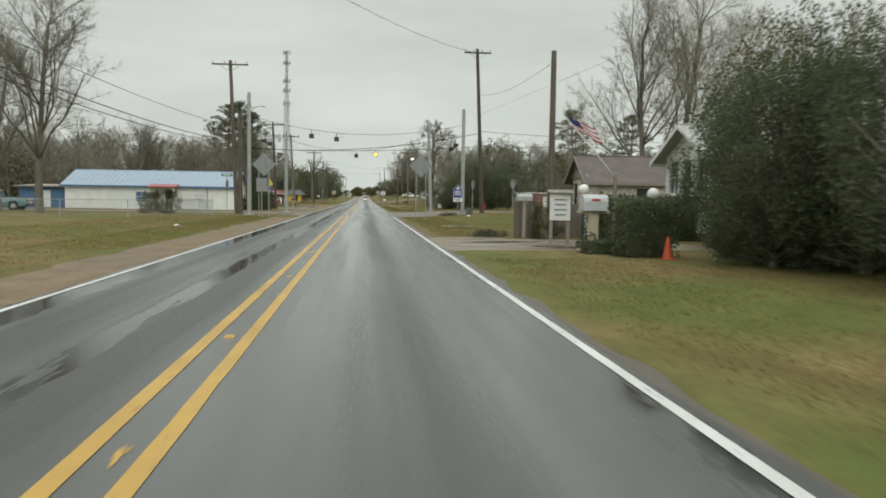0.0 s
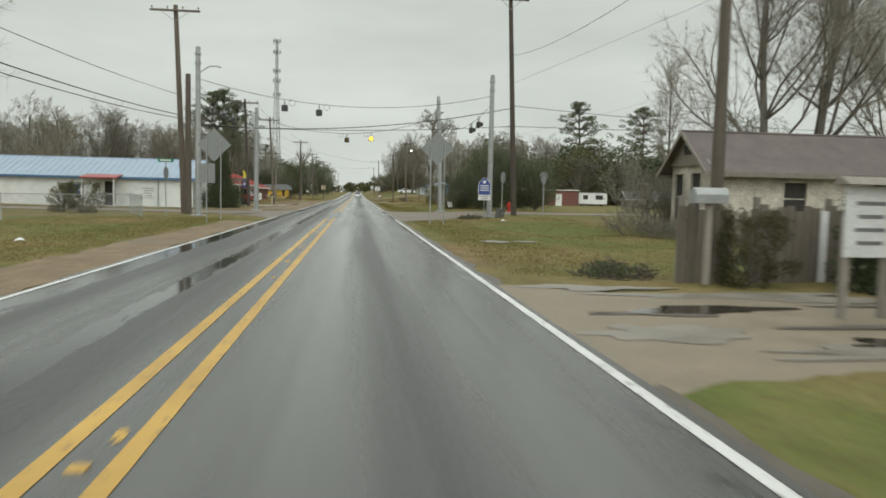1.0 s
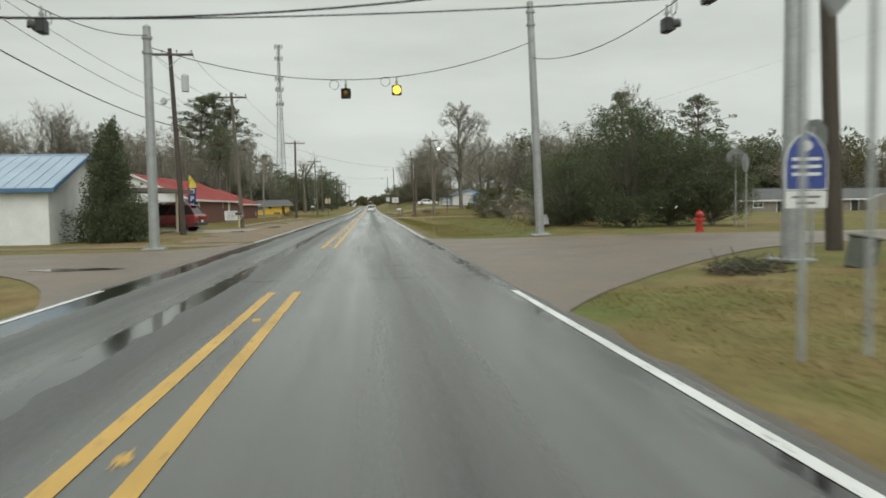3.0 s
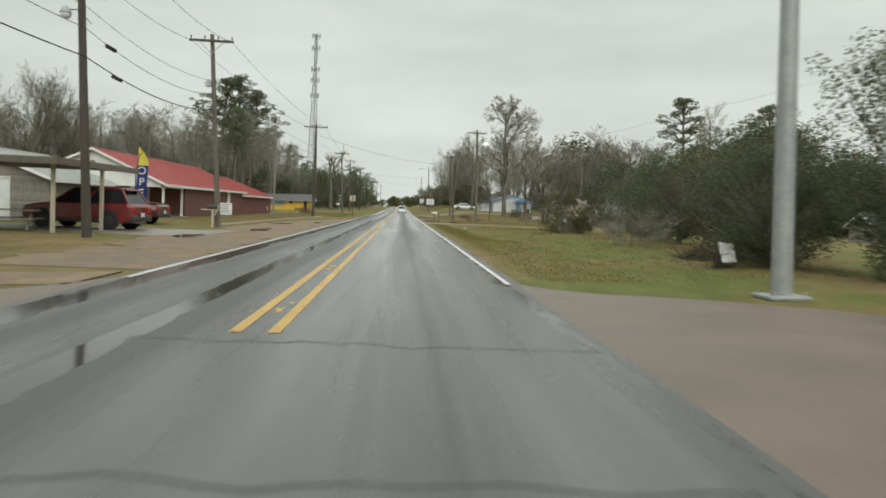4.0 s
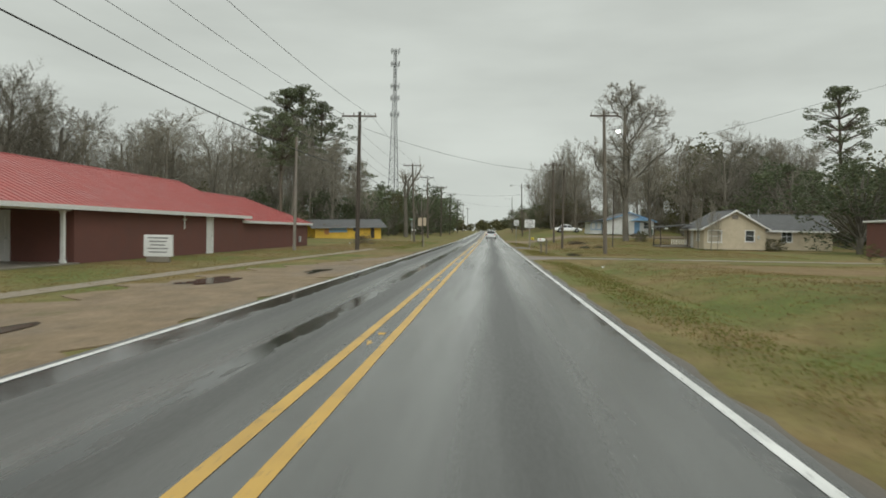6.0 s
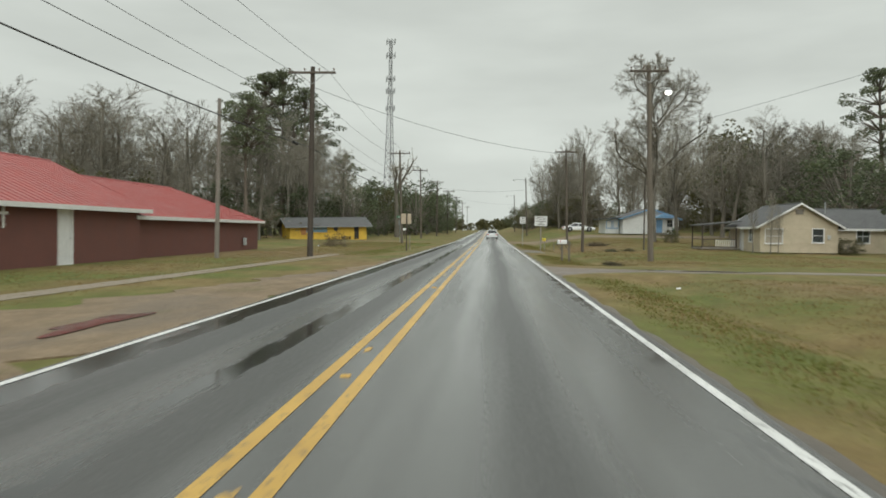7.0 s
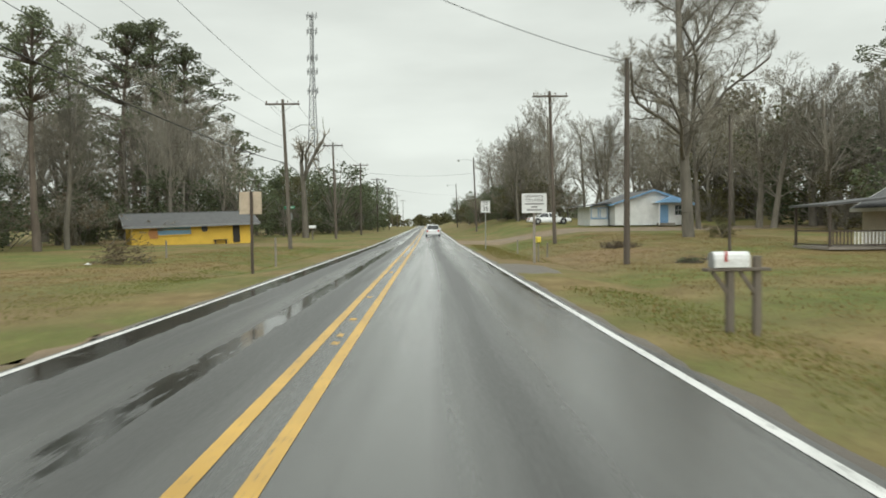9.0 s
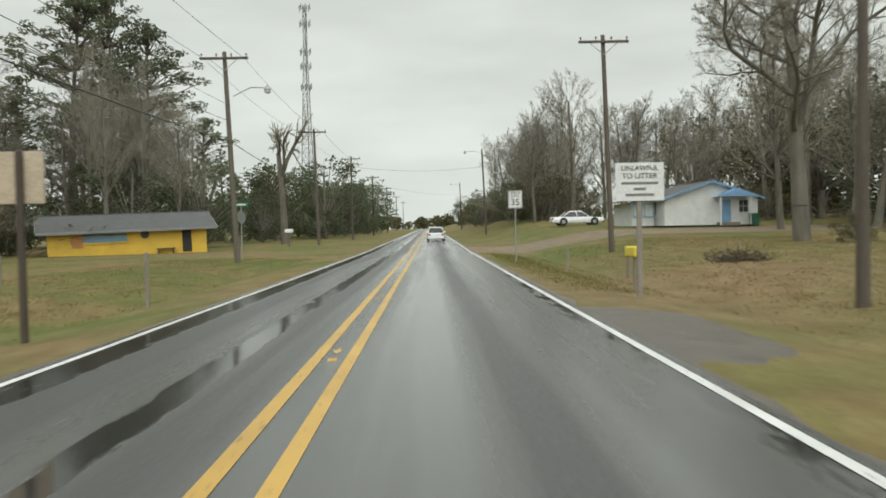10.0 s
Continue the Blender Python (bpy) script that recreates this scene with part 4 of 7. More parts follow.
tree("shrub", 11.3, 107.6, 2.6, 1.05, 0)
tree("shrub", 13.0, 109.2, 2.6, 1.1, 1)
tree("thicket", 10.6, 91.5, 1.6, 1.2, 1)
tree("thicket", 15.8, 111.5, 2.6, 1.2, 1)
# hedge trees by the first house
tree("evergreen", 13.0, 21.7, 5.2, 0.72, 2)
tree("evergreen", 11.0, 15.4, 5.0, 1.0, 0)
tree("olive", 13.4, 17.8, 7.0, 0.8, 1)
tree("evergreen", 12.2, 13.8, 5.0, 1.05, 1)
tree("olive", 16.6, 15.4, 7.4, 1.0, 0)
tree("olive", 19.5, 19.0, 8.0, 0.9, 1)
tree("evergreen", 11.6, 10.2, 5.2, 1.0, 2)
tree("evergreen", 16.5, 8.5, 7.0, 1.0, 0)
tree("bare", 19.9, 47.2, 17.0, 0.95, 0, "stout leafless tree with spreading limbs behind the derelict house")
tree("bare", 22.1, 47.4, 18.0, 1.0, 2, "stout leafless tree with spreading limbs behind the derelict house")
tree("slim", 14.9, 46.3, 8.4, 0.9, 1, "slim leafless sapling beside the derelict house")
for k, (x, y, h) in enumerate(((30.5, 52, 16.5), (34, 46, 15), (30, 34, 15.5), (35, 36, 15), (41, 42, 14), (38, 47, 15.5), (29.5, 44.5, 14))):
    tree("slim" if k % 3 else "bare", x, y, h, 1.0)
for x, y, h in ((14.2, 46.2, 5.6), (15.6, 47.6, 6.5)):
    tree("thicket", x, y, h * 0.6, 0.9)
for x, y, h in ((24, 49, 5.0), (28, 50, 5.5), (33, 49, 6.0), (20.5, 46.5, 4.0)):
    tree("thicket", x, y, h, 0.9)
# tree rows on either hand
grove(["bare", "bare", "slim"], -78, -40, 128, 225, 50, 13, 17, 1, "woods behind the red-roofed hall")
grove(["bare", "slim", "bare"], -46, -32, 165, 212, 16, 13, 18, 31, "woods behind the red-roofed hall")
grove(["thicket", "thicket", "olive"], -50, -29, 148, 214, 26, 4, 7, 32, "scrub behind the red-roofed hall")
grove(["evergreen", "olive", "thicket"], -62, -32, 150, 215, 22, 4, 7, 2, "woods behind the red-roofed hall")
grove(["slim", "bare", "pine"], -48, -25, 196, 250, 22, 14, 21, 3, "woods behind the yellow building", keep=lambda x, y: y > 222 - (x + 25) * 0.1)
grove(["evergreen", "fullpine", "olive"], -44, -18, 222, 262, 20, 5, 10, 4, "woods behind the yellow building", keep=lambda x, y: y > 224)
grove(["fullpine", "evergreen", "evergreen"], -30, -13, 262, 380, 30, 8, 13, 5, "evergreens beside the far road")
grove(["bare", "slim", "bare"], -95, -25, 96, 190, 26, 10, 14, 6, "bare trees behind the blue-roofed building", keep=lambda x, y: x < -34 - (y - 96) * 0.12 or (y > 150 and x < -44))
grove(["olive", "bare", "bare"], -70, -32, 98, 126, 12, 9, 12, 7, "bare trees behind the blue-roofed building")
tree("bare", -23.2, 59.0, 19, 1.05, 2, "tall leafless tree with a divided trunk")
tree("bare", -27.5, 62.0, 16, 1.0, 3)
tree("slim", -33.5, 60, 12.5)
tree("bare", -40, 70, 11)
tree("bare", -46, 66, 10)
grove(["thicket", "olive", "bare"], -75, -36, 70, 112, 18, 5, 9, 8, "scrub behind the blue shed")
grove(["bare", "slim", "slim"], 26, 80, 228, 300, 20, 15, 21, 9, "woods behind the white house", wide=(0.95, 1.3))
grove(["bare", "bare", "olive"], 12, 60, 232, 268, 13, 12, 18, 35, "woods behind the white house", keep=lambda x, y: x > 20 or y > 244, wide=(0.95, 1.3))
grove(["thicket", "olive", "thicket"], 24, 62, 228, 262, 15, 3, 6, 33, "scrub behind the white house")
grove(["thicket", "bare"], 12, 24, 238, 300, 14, 4, 8, 34, "scrub beside the far road")
grove(["bare", "bare", "slim"], 15, 31, 244, 330, 23, 15, 20.5, 10, "bare trees beside the far road", wide=(0.9, 1.2))
grove(["evergreen", "olive"], 10.5, 22, 250, 380, 20, 4.5, 8, 11, "evergreens beside the far road")
grove(["evergreen", "evergreen", "fullpine"], 38, 66, 182, 226, 15, 9, 13, 12, "dark trees behind the cream house")
grove(["thicket", "thicket", "olive"], 32, 60, 180, 206, 16, 3, 6, 36, "scrub behind the cream house")
grove(["slim", "bare"], 29, 45, 198, 226, 12, 12, 17, 13, "bare trees behind the cream house")
grove(["bare", "slim", "olive", "evergreen"], 30, 130, 150, 190, 40, 9, 14, 14, "woods across the field", keep=lambda x, y: y > 160 + 0.05 * x and x > 46)
grove(["evergreen", "olive", "pine"], 34, 100, 158, 190, 18, 6, 10, 15, "woods across the field", keep=lambda x, y: y > 162)
grove(["olive", "bare", "thicket"], 70, 140, 146, 176, 20, 9, 12, 16, "woods beyond the bungalows")
grove(["fullpine", "evergreen"], -75, -14, 380, 480, 16, 9, 15, 17, "woods at the end of the road")
grove(["fullpine", "evergreen", "bare"], 13, 75, 380, 480, 16, 8, 13, 18, "woods at the end of the road")

# woods on the skyline, too far to tell tree from tree
fw_rnd = random.Random(5)
fw = []
for i in range(420):
    x = fw_rnd.uniform(-520, 520)
    y = fw_rnd.uniform(600, 860)
    h = fw_rnd.uniform(8, 14) if abs(x) > 30 else fw_rnd.uniform(6, 9)
    for j in range(6):
        fw.append((x + fw_rnd.gauss(0, 3), y + fw_rnd.gauss(0, 3), 1.8 + h * fw_rnd.uniform(0.1, 1.0), fw_rnd.uniform(1.6, 3.0)))
far_woods = new("far_woods", leaf_cloud("far_woods", fw_rnd, fw, 5, 2.0, M_LEAFOLIVE))
tagged(far_woods, "low grey-green woods along the skyline", "woods", kind="stuff")
side_woods = []
for i in range(300):
    sx = fw_rnd.choice((-1, 1))
    x, y = sx * fw_rnd.uniform(110, 240), fw_rnd.uniform(-40, 600)
    h = fw_rnd.uniform(9, 15)
    for j in range(6):
        side_woods.append((x + fw_rnd.gauss(0, 3), y + fw_rnd.gauss(0, 3), h * fw_rnd.uniform(0.05, 1.0), fw_rnd.uniform(1.4, 2.6)))
sw_ob = new("far_woods", leaf_cloud("far_woods_side", fw_rnd, side_woods, 7, 1.6, M_LEAFBROWN))
tagged(sw_ob, "brown-grey bare woods across the fields", "woods", kind="stuff")

# ---- poles and wires ----
def utility_pole(x, y, h, r=0.15, arm=2.4, lean=(0, 0), arm_turn=0, label="", lamp=None, gear=False, pins=4, braces=True, group="utility poles", drop=0.0, wood=None):
    wood = wood or M_POLE
    z = land(x, y)
    ob = thing("utility_pole", label or "weathered wooden utility pole with a crossarm", "utility pole", x, y, z, 0, group)
    top = Vector((lean[0], lean[1], h))
    part("pole", Shape().tube((0, 0, -0.4), top, r, r * 0.68, 12), wood, ob, smooth=False)
    if arm:
        az = h - 0.35 - drop
        base = top * (az / h)
        turn = Matrix.Rotation(radians(arm_turn), 3, "Z")
        part("crossarm", Shape().box((base.x, base.y - r - 0.02, az), (arm, 0.1, 0.12), None if not arm_turn else turn), M_POLE, ob, bevel=0.01)
        if braces:
            for sx in (-1, 1):
                e = turn @ Vector((sx * arm * 0.28, -r - 0.03, 0))
                part("brace", Shape().tube((base.x + e.x, base.y + e.y, az - 0.05), (base.x, base.y - r, az - 0.62), 0.018, n=5), M_GALV, ob)
        for i in range(pins):
            u = (-0.46 + 0.92 * i / max(1, pins - 1)) * arm
            e = turn @ Vector((u, -r - 0.02, 0))
            part("insulator", Shape().tube((base.x + e.x, base.y + e.y, az + 0.05), (base.x + e.x, base.y + e.y, az + 0.16), 0.02, n=6)
                 .tube((base.x + e.x, base.y + e.y, az + 0.15), (base.x + e.x, base.y + e.y, az + 0.24), 0.055, 0.035, 8), M_PORCELAIN, ob)
    if gear:
        part("transformer", Shape().tube((r + 0.22, -0.1, h - 2.3), (r + 0.22, -0.1, h - 1.45), 0.2, 0.2, 14).tube((r + 0.22, -0.1, h - 1.45), (r + 0.22, -0.1, h - 1.3), 0.2, 0.06, 14), M_GREYBOX, ob, "grey transformer can")
    if lamp:
        dx, lz, lit = lamp
        sgn = 1 if dx > 0 else -1
        part("lamp_arm", Shape().tube((0, 0, lz - 0.3), (dx * 0.5, 0, lz + 0.12), 0.025, n=6).tube((dx * 0.5, 0, lz + 0.12), (dx, 0, lz + 0.1), 0.025, n=6), M_GALV, ob)
        head = part("lamp_head", Shape().tube((dx, 0, lz + 0.2), (dx, 0, lz), 0.07, 0.2, 12), M_GALV, ob)
        part("lens", Shape().ball((dx, 0, lz - 0.06), 0.17, 12, 8, 0.8), M_LAMPLIT if lit else M_GLOBE, head, "glowing white lens" if lit else "clear lens", smooth=True)
    return ob


utility_pole(-8.97, 61.9, 12.4, 0.19, 2.9, (-0.48, -0.05), gear=False, label="tall dark wooden utility pole with a crossarm")
utility_pole(-8.6, 61.2, 8.3, 0.21, 0, label="thick short wooden pole beside the taller one")
utility_pole(-10.6, 14.0, 12.5, 0.17, 2.4)
utility_pole(11.12, 60.4, 13.4, 0.18, 2.2, (-0.6, 0), label="tall black-brown wooden utility pole")
utility_pole(9.45, 30.7, 7.9, 0.16, 0, label="bare dark wooden pole")
utility_pole(-8.7, 87.5, 10.0, 0.155, 2.5, (-0.4, 0), gear=True, lamp=(-0.8, 7.2, False))
utility_pole(-7.85, 101.65, 9.75, 0.145, 2.2, (-0.55, -0.1), lamp=(-0.7, 7.3, False), wood=M_POLEGREY)
utility_pole(-8.35, 147.5, 10.3, 0.17, 2.6, (0.05, 0.05), gear=False)
utility_pole(-12.1, 143.6, 7.9, 0.12, 0, (0.1, 0), label="slim grey wooden pole beside the brick hall", wood=M_GREYWOOD)
utility_pole(10.17, 148.5, 10.6, 0.16, 2.1, (-0.32, 0.02), lamp=(0.75, 9.2, True), label="wooden utility pole with a lit street lamp", wood=M_POLEGREY)
utility_pole(-8.53, 192.0, 10.5, 0.15, 2.4, (-0.4, 0), lamp=(1.7, 8.6, False), wood=M_POLEGREY)
utility_pole(-9.6, 227.0, 11.2, 0.15, 2.4, (-0.25, 0))
utility_pole(-8.9, 252.0, 10.8, 0.15, 2.4)
utility_pole(-9.0, 290.0, 10.8, 0.15, 2.4)
utility_pole(-9.0, 335.0, 11.0, 0.15, 2.4)
utility_pole(-9.2, 390.0, 11.0, 0.15, 2.4)
utility_pole(-9.2, 450.0, 11.0, 0.15, 2.4)
utility_pole(8.75, 167.3, 7.8, 0.125, 0, (0.05, 0.05), label="short dark wooden pole standing alone in the yard")
utility_pole(9.87, 190.2, 10.4, 0.14, 2.4, (-0.3, 0.1))
utility_pole(8.4, 251.0, 11.0, 0.14, 0, (-0.4, 0), lamp=(-2.6, 10.6, False))
utility_pole(8.6, 330.0, 11.0, 0.14, 0, (-0.3, 0), lamp=(-2.4, 10.6, False))
utility_pole(14.4, 171.5, 6.1, 0.07, 0, label="slim dark clothes-line post in the yard", group="")


def wire(pts, sag, r=0.012, label="overhead black power line", n=18):
    path = [Vector(pts[0])]
    for a, b in zip(pts[:-1], pts[1:]):
        a, b = Vector(a), Vector(b)
        path += [a.lerp(b, k / n) - Vector((0, 0, sag * 4 * (k / n) * (1 - k / n))) for k in range(1, n + 1)]
    rings = []
    for k, q in enumerate(path):
        d = (path[min(k + 1, len(path) - 1)] - path[max(k - 1, 0)]).normalized()
        u = d.cross(Vector((0, 0, 1))).normalized()
        w = u.cross(d)
        rings.append([tuple(q + (u * c + w * e) * r) for c, e in ((1, 0), (0, 1), (-1, 0), (0, -1))])
    s = Shape().loft(rings)
    return tagged(part("power_line", s, M_WIRE), label, "wire", "overhead lines")


left_line = [(-10.6, 14.0, 12.2), (-9.45, 61.9, 12.0), (-9.08, 87.5, 9.85), (-8.38, 101.6, 9.4), (-8.35, 147.5, 10.0), (-8.85, 192, 10.1), (-9.8, 227, 10.9), (-8.9, 252, 10.5), (-9.0, 290, 10.5), (-9, 335, 10.7), (-9.2, 390, 10.7), (-9.2, 450, 10.7)]
for dx in (-1.05, 0.95):
    wire([(x + dx, y, z) for x, y, z in left_line[2:8]], 0.5)
wire([(-10.6 + 0.1, 14, 5.9), (-9.2, 61.7, 5.9)], 0.6, 0.022, "thick black cable bundle")
wire([(-10.6, 14, 6.9), (-9.2, 61.8, 7.1)], 0.6, 0.014)
wire([(-10.6, 14, 5.6), (-9.2, 61.7, 5.7)], 0.65, 0.018, "thick black cable bundle")
wire([(-8.9, 61.5, 6.4), (-8.85, 87.5, 5.8), (-8.15, 101.6, 5.9), (-8.35, 147.5, 5.9), (-8.7, 192, 6.0), (-9.6, 227, 6.2)], 0.45, 0.022, "thick black telephone cable")
wire([(-8.9, 61.5, 7.4), (-8.85, 87.5, 6.7), (-8.2, 101.6, 6.7), (-8.35, 147.5, 7.0), (-8.7, 192, 7.0)], 0.5, 0.012)
wire([(-8.9, 61.5, 7.9), (-8.85, 87.5, 7.4), (-8.22, 101.6, 7.4), (-8.35, 147.5, 7.8), (-8.7, 192, 7.8)], 0.45, 0.01)
for (x, y, z) in ((-8.75, 89.9, 5.52), (-8.75, 89.3, 6.45), (-7.9, 103.6, 5.8), (-8.3, 144.0, 5.75)):
    tagged(part("cable_splice", Shape().tube((x, y - 0.35, z), (x + 0.02, y + 0.35, z - 0.02), 0.075, n=8), M_WIRE), "black cable splice case on the overhead line", "cable box")
wire([(-10.2, 14, 12.2), (10.4, 60.2, 13.3)], 1.3, 0.014, "power line slung across the road")
wire([(-9.1, 61.9, 5.45), (10.8, 60.4, 6.85)], 0.75, 0.022, "thick cable slung across the road")
wire([(-9.1, 61.9, 5.35), (10.85, 60.4, 5.75), (70, 80, 8.6)], 0.3, 0.016, "cable slung across the road")
wire([(10.8, 60.4, 7.0), (70, 82, 9.0)], 0.8, 0.016, "cable along the side street")
wire([(10.7, 60.4, 10.0), (9.45, 30.7, 7.4)], 0.5, 0.01)
wire([(-8.35, 147.5, 9.2), (8.85, 167.3, 7.6)], 0.8, 0.012, "service drop slung across the road")
wire([(10.0, 148.5, 6.8), (58, 118, 20.0)], 0.3, 0.008, "thin steel guy line overhead")
wire([(10.9, 60.4, 8.4), (40, 35, 21)], 0.3, 0.008, "thin steel guy line overhead")
wire([(-9.1, 252, 9.8), (8.2, 251, 9.4)], 0.6, 0.012)
wire([(-9.0, 290, 9.8), (8.6, 330, 9.4)], 0.6, 0.012)


def mast(x, y, h, r, label, base=True, lean=(0, 0)):
    z = land(x, y)
    ob = thing("signal_pole", label, "signal pole", x, y, z, 0, "traffic signal poles", rx=-math.degrees(math.atan2(lean[1], h)), ry=math.degrees(math.atan2(lean[0], h)))
    part("pole", Shape().tube((0, 0, 0), (0, 0, h), r, r * 0.72, 16), M_GALV, ob)
    part("cap", Shape().tube((0, 0, h), (0, 0, h + 0.08), r * 0.8, r * 0.3, 16), M_GALV, ob)
    if base:
        part("base_plate", Shape().box((0, 0, 0.03), (r * 4, r * 4, 0.06)), M_GALV, ob, bevel=0.01)
        for sx in (-1, 1):
            for sy in (-1, 1):
                part("bolt", Shape().tube((sx * r * 1.55, sy * r * 1.55, 0.06), (sx * r * 1.55, sy * r * 1.55, 0.14), 0.02, n=6), M_GALV, ob)
    for bz in (h - 0.4, h - 0.9):
        part("span_clamp", Shape().tube((0, 0, bz), (0, 0, bz + 0.09), r * 0.98, n=16), M_GALV, ob)
    return ob


mast(9.3, 59.0, 8.35, 0.17, "grey galvanised steel signal pole")
mast(-7.5, 58.6, 9.4, 0.18, "grey galvanised steel signal pole with a street lamp")
mast(8.15, 75.0, 9.15, 0.18, "grey galvanised steel signal pole on the street corner", lean=(-0.35, 0))
mast(-6.05, 72.3, 7.6, 0.18, "grey galvanised steel signal pole on the street corner")
lum = thing("street_lamp", "small cobra-head street lamp on a curved arm", "street lamp", -7.5, 58.6, 8.0)
part("arm", Shape().tube((0.12, 0, 0), (0.6, 0, 0.35), 0.03, n=6).tube((0.6, 0, 0.35), (1.15, 0, 0.4), 0.03, n=6), M_GALV, lum)
part("head", Shape().loft([[(1.1 + 0.05 * c, 0.06 * s, 0.4) for c, s in ((1, 0), (0.5, 0.87), (-0.5, 0.87), (-1, 0), (-0.5, -0.87), (0.5, -0.87))],
                           [(1.2 + 0.13 * c, 0.11 * s, 0.3) for c, s in ((1, 0), (0.5, 0.87), (-0.5, 0.87), (-1, 0), (-0.5, -0.87), (0.5, -0.87))]]), M_GALV, lum)

span_a = [(-7.5, 58.6, 7.65), (9.3, 59.0, 7.35)]
span_b = [(-6.0, 72.3, 6.9), (7.9, 75.0, 7.75)]
span_c = [(9.3, 59.0, 6.9), (7.9, 75.0, 7.1)]
span_d = [(-7.5, 58.6, 7.4), (-6.0, 72.3, 7.3)]
for sp, sg in ((span_a, 1.1), (span_b, 1.3), (span_c, 0.9), (span_d, 0.9)):
    wire(sp, sg, 0.014, "steel span wire carrying the signals")


def signal(x, y, z, face, lit, label):
    """One-section flashing beacon: square backed housing, visor, lens, hanger and cable loop; face -1 looks towards -y."""
    ob = thing("traffic_signal", label, "traffic signal", x, y, z, 0 if face == "s" else {"n": 180, "e": 90, "w": -90}[face], "flashing signals")
    part("housing", Shape().box((0, 0.1, 0), (0.36, 0.22, 0.36)), M_DARKSTEEL, ob, bevel=0.03)
    part("visor", Shape().loft([[(0.155 * math.cos(a), -0.01, 0.155 * math.sin(a)) for a in [radians(d) for d in range(-30, 211, 20)]],
                                [(0.16 * math.cos(a), -0.2, 0.16 * math.sin(a) + 0.01) for a in [radians(d) for d in range(-30, 211, 20)]]], closed=False, caps=False), M_DARKSTEEL, ob)
    part("lens", Shape().ball((0, 0.0, 0), 0.15, 16, 10, 1.0), M_AMBER if lit else M_AMBEROFF, ob, "glowing amber lens" if lit else "unlit amber lens", smooth=True)
    part("hanger", Shape().tube((0, 0.1, 0.18), (0, 0.1, 0.5), 0.03, n=8).box((0, 0.1, 0.3), (0.1, 0.1, 0.08)), M_GALV, ob)
    loop = Shape()
    prev = None
    for k in range(17):
        a = 2 * math.pi * k / 16
        q = Vector((-0.42 + 0.17 * math.cos(a), 0.1, 0.32 + 0.17 * math.sin(a)))
        if prev is not None:
            loop.tube(prev, q, 0.012, n=4, caps=False)
        prev = q
    part("cable_loop", loop, M_WIRE, ob)
    return ob


def on_span(sp, sg, t, drop=0.5):
    a, b = Vector(sp[0]), Vector(sp[1])
    q = a.lerp(b, t)
    return q.x, q.y - 0.1, q.z - sg * 4 * t * (1 - t) - drop


signal(*on_span(span_a, 1.1, 0.285), "n", False, "black one-lamp signal housing seen from behind, hung on a wire")
signal(*on_span(span_a, 1.1, 0.40), "n", False, "black one-lamp signal housing seen from behind, hung on a wire")
signal(*on_span(span_b, 1.3, 0.475), "s", False, "black one-lamp signal with its amber lens dark")
signal(*on_span(span_b, 1.3, 0.61), "s", True, "black one-lamp signal flashing amber")
signal(*on_span(span_c, 0.9, 0.3), "e", False, "black one-lamp signal turned to the side street")
signal(*on_span(span_c, 0.9, 0.18), "e", False, "black one-lamp signal turned to the side street")
signal(*on_span(span_d, 0.9, 0.35), "w", False, "black one-lamp signal turned to the side street")
signal(*on_span(span_d, 0.9, 0.5), "w", False, "black one-lamp signal turned to the side street")

# ---- lattice tower on the skyline ----
tower = thing("cell_tower", "tall slender steel lattice tower with antenna arrays", "tower", -40.2, 414, 1.0)
H, wb, wt = 78.0, 5.4, 1.3
corner = lambda k, z: Vector((math.cos(radians(90 + 120 * k)), math.sin(radians(90 + 120 * k)), 0)) * ((wb + (wt - wb) * min(1, z / 62)) / 1.73) + Vector((0, 0, z))
for k in range(3):
    part("leg", Shape().tube(corner(k, 0), corner(k, 62), 0.16, 0.11, 6).tube(corner(k, 62), corner(k, H), 0.11, 0.09, 6), M_TOWER, tower)
zs = [0]
while zs[-1] < H - 2:
    zs.append(zs[-1] + max(1.5, 3.4 - zs[-1] * 0.025))
lace = Shape()
for a, b in zip(zs[:-1], zs[1:]):
    for k in range(3):
        lace.tube(corner(k, a), corner((k + 1) % 3, b), 0.05, n=4, caps=False)
        lace.tube(corner((k + 1) % 3, a), corner(k, b), 0.05, n=4, caps=False)
        lace.tube(corner(k, b), corner((k + 1) % 3, b), 0.05, n=4, caps=False)
part("lacing", lace, M_TOWER, tower)
for z in (77, 71.5, 62, 57, 50):
    ring = part("antenna_array", Shape().tube((-1.9, -1.1, z), (1.9, -1.1, z), 0.06, n=5).tube((-1.9, 1.1, z), (1.9, 1.1, z), 0.06, n=5).tube((-1.9, -1.1, z), (0, 1.9, z), 0.06, n=5), M_TOWER, tower)
    for k in range(6):
        ax, ay = -1.9 + 0.76 * k, (-1.15 if k % 2 else 1.1)
        part("antenna_panel", Shape().box((ax, ay, z), (0.3, 0.16, 2.2)), M_SIGNBACK, ring)

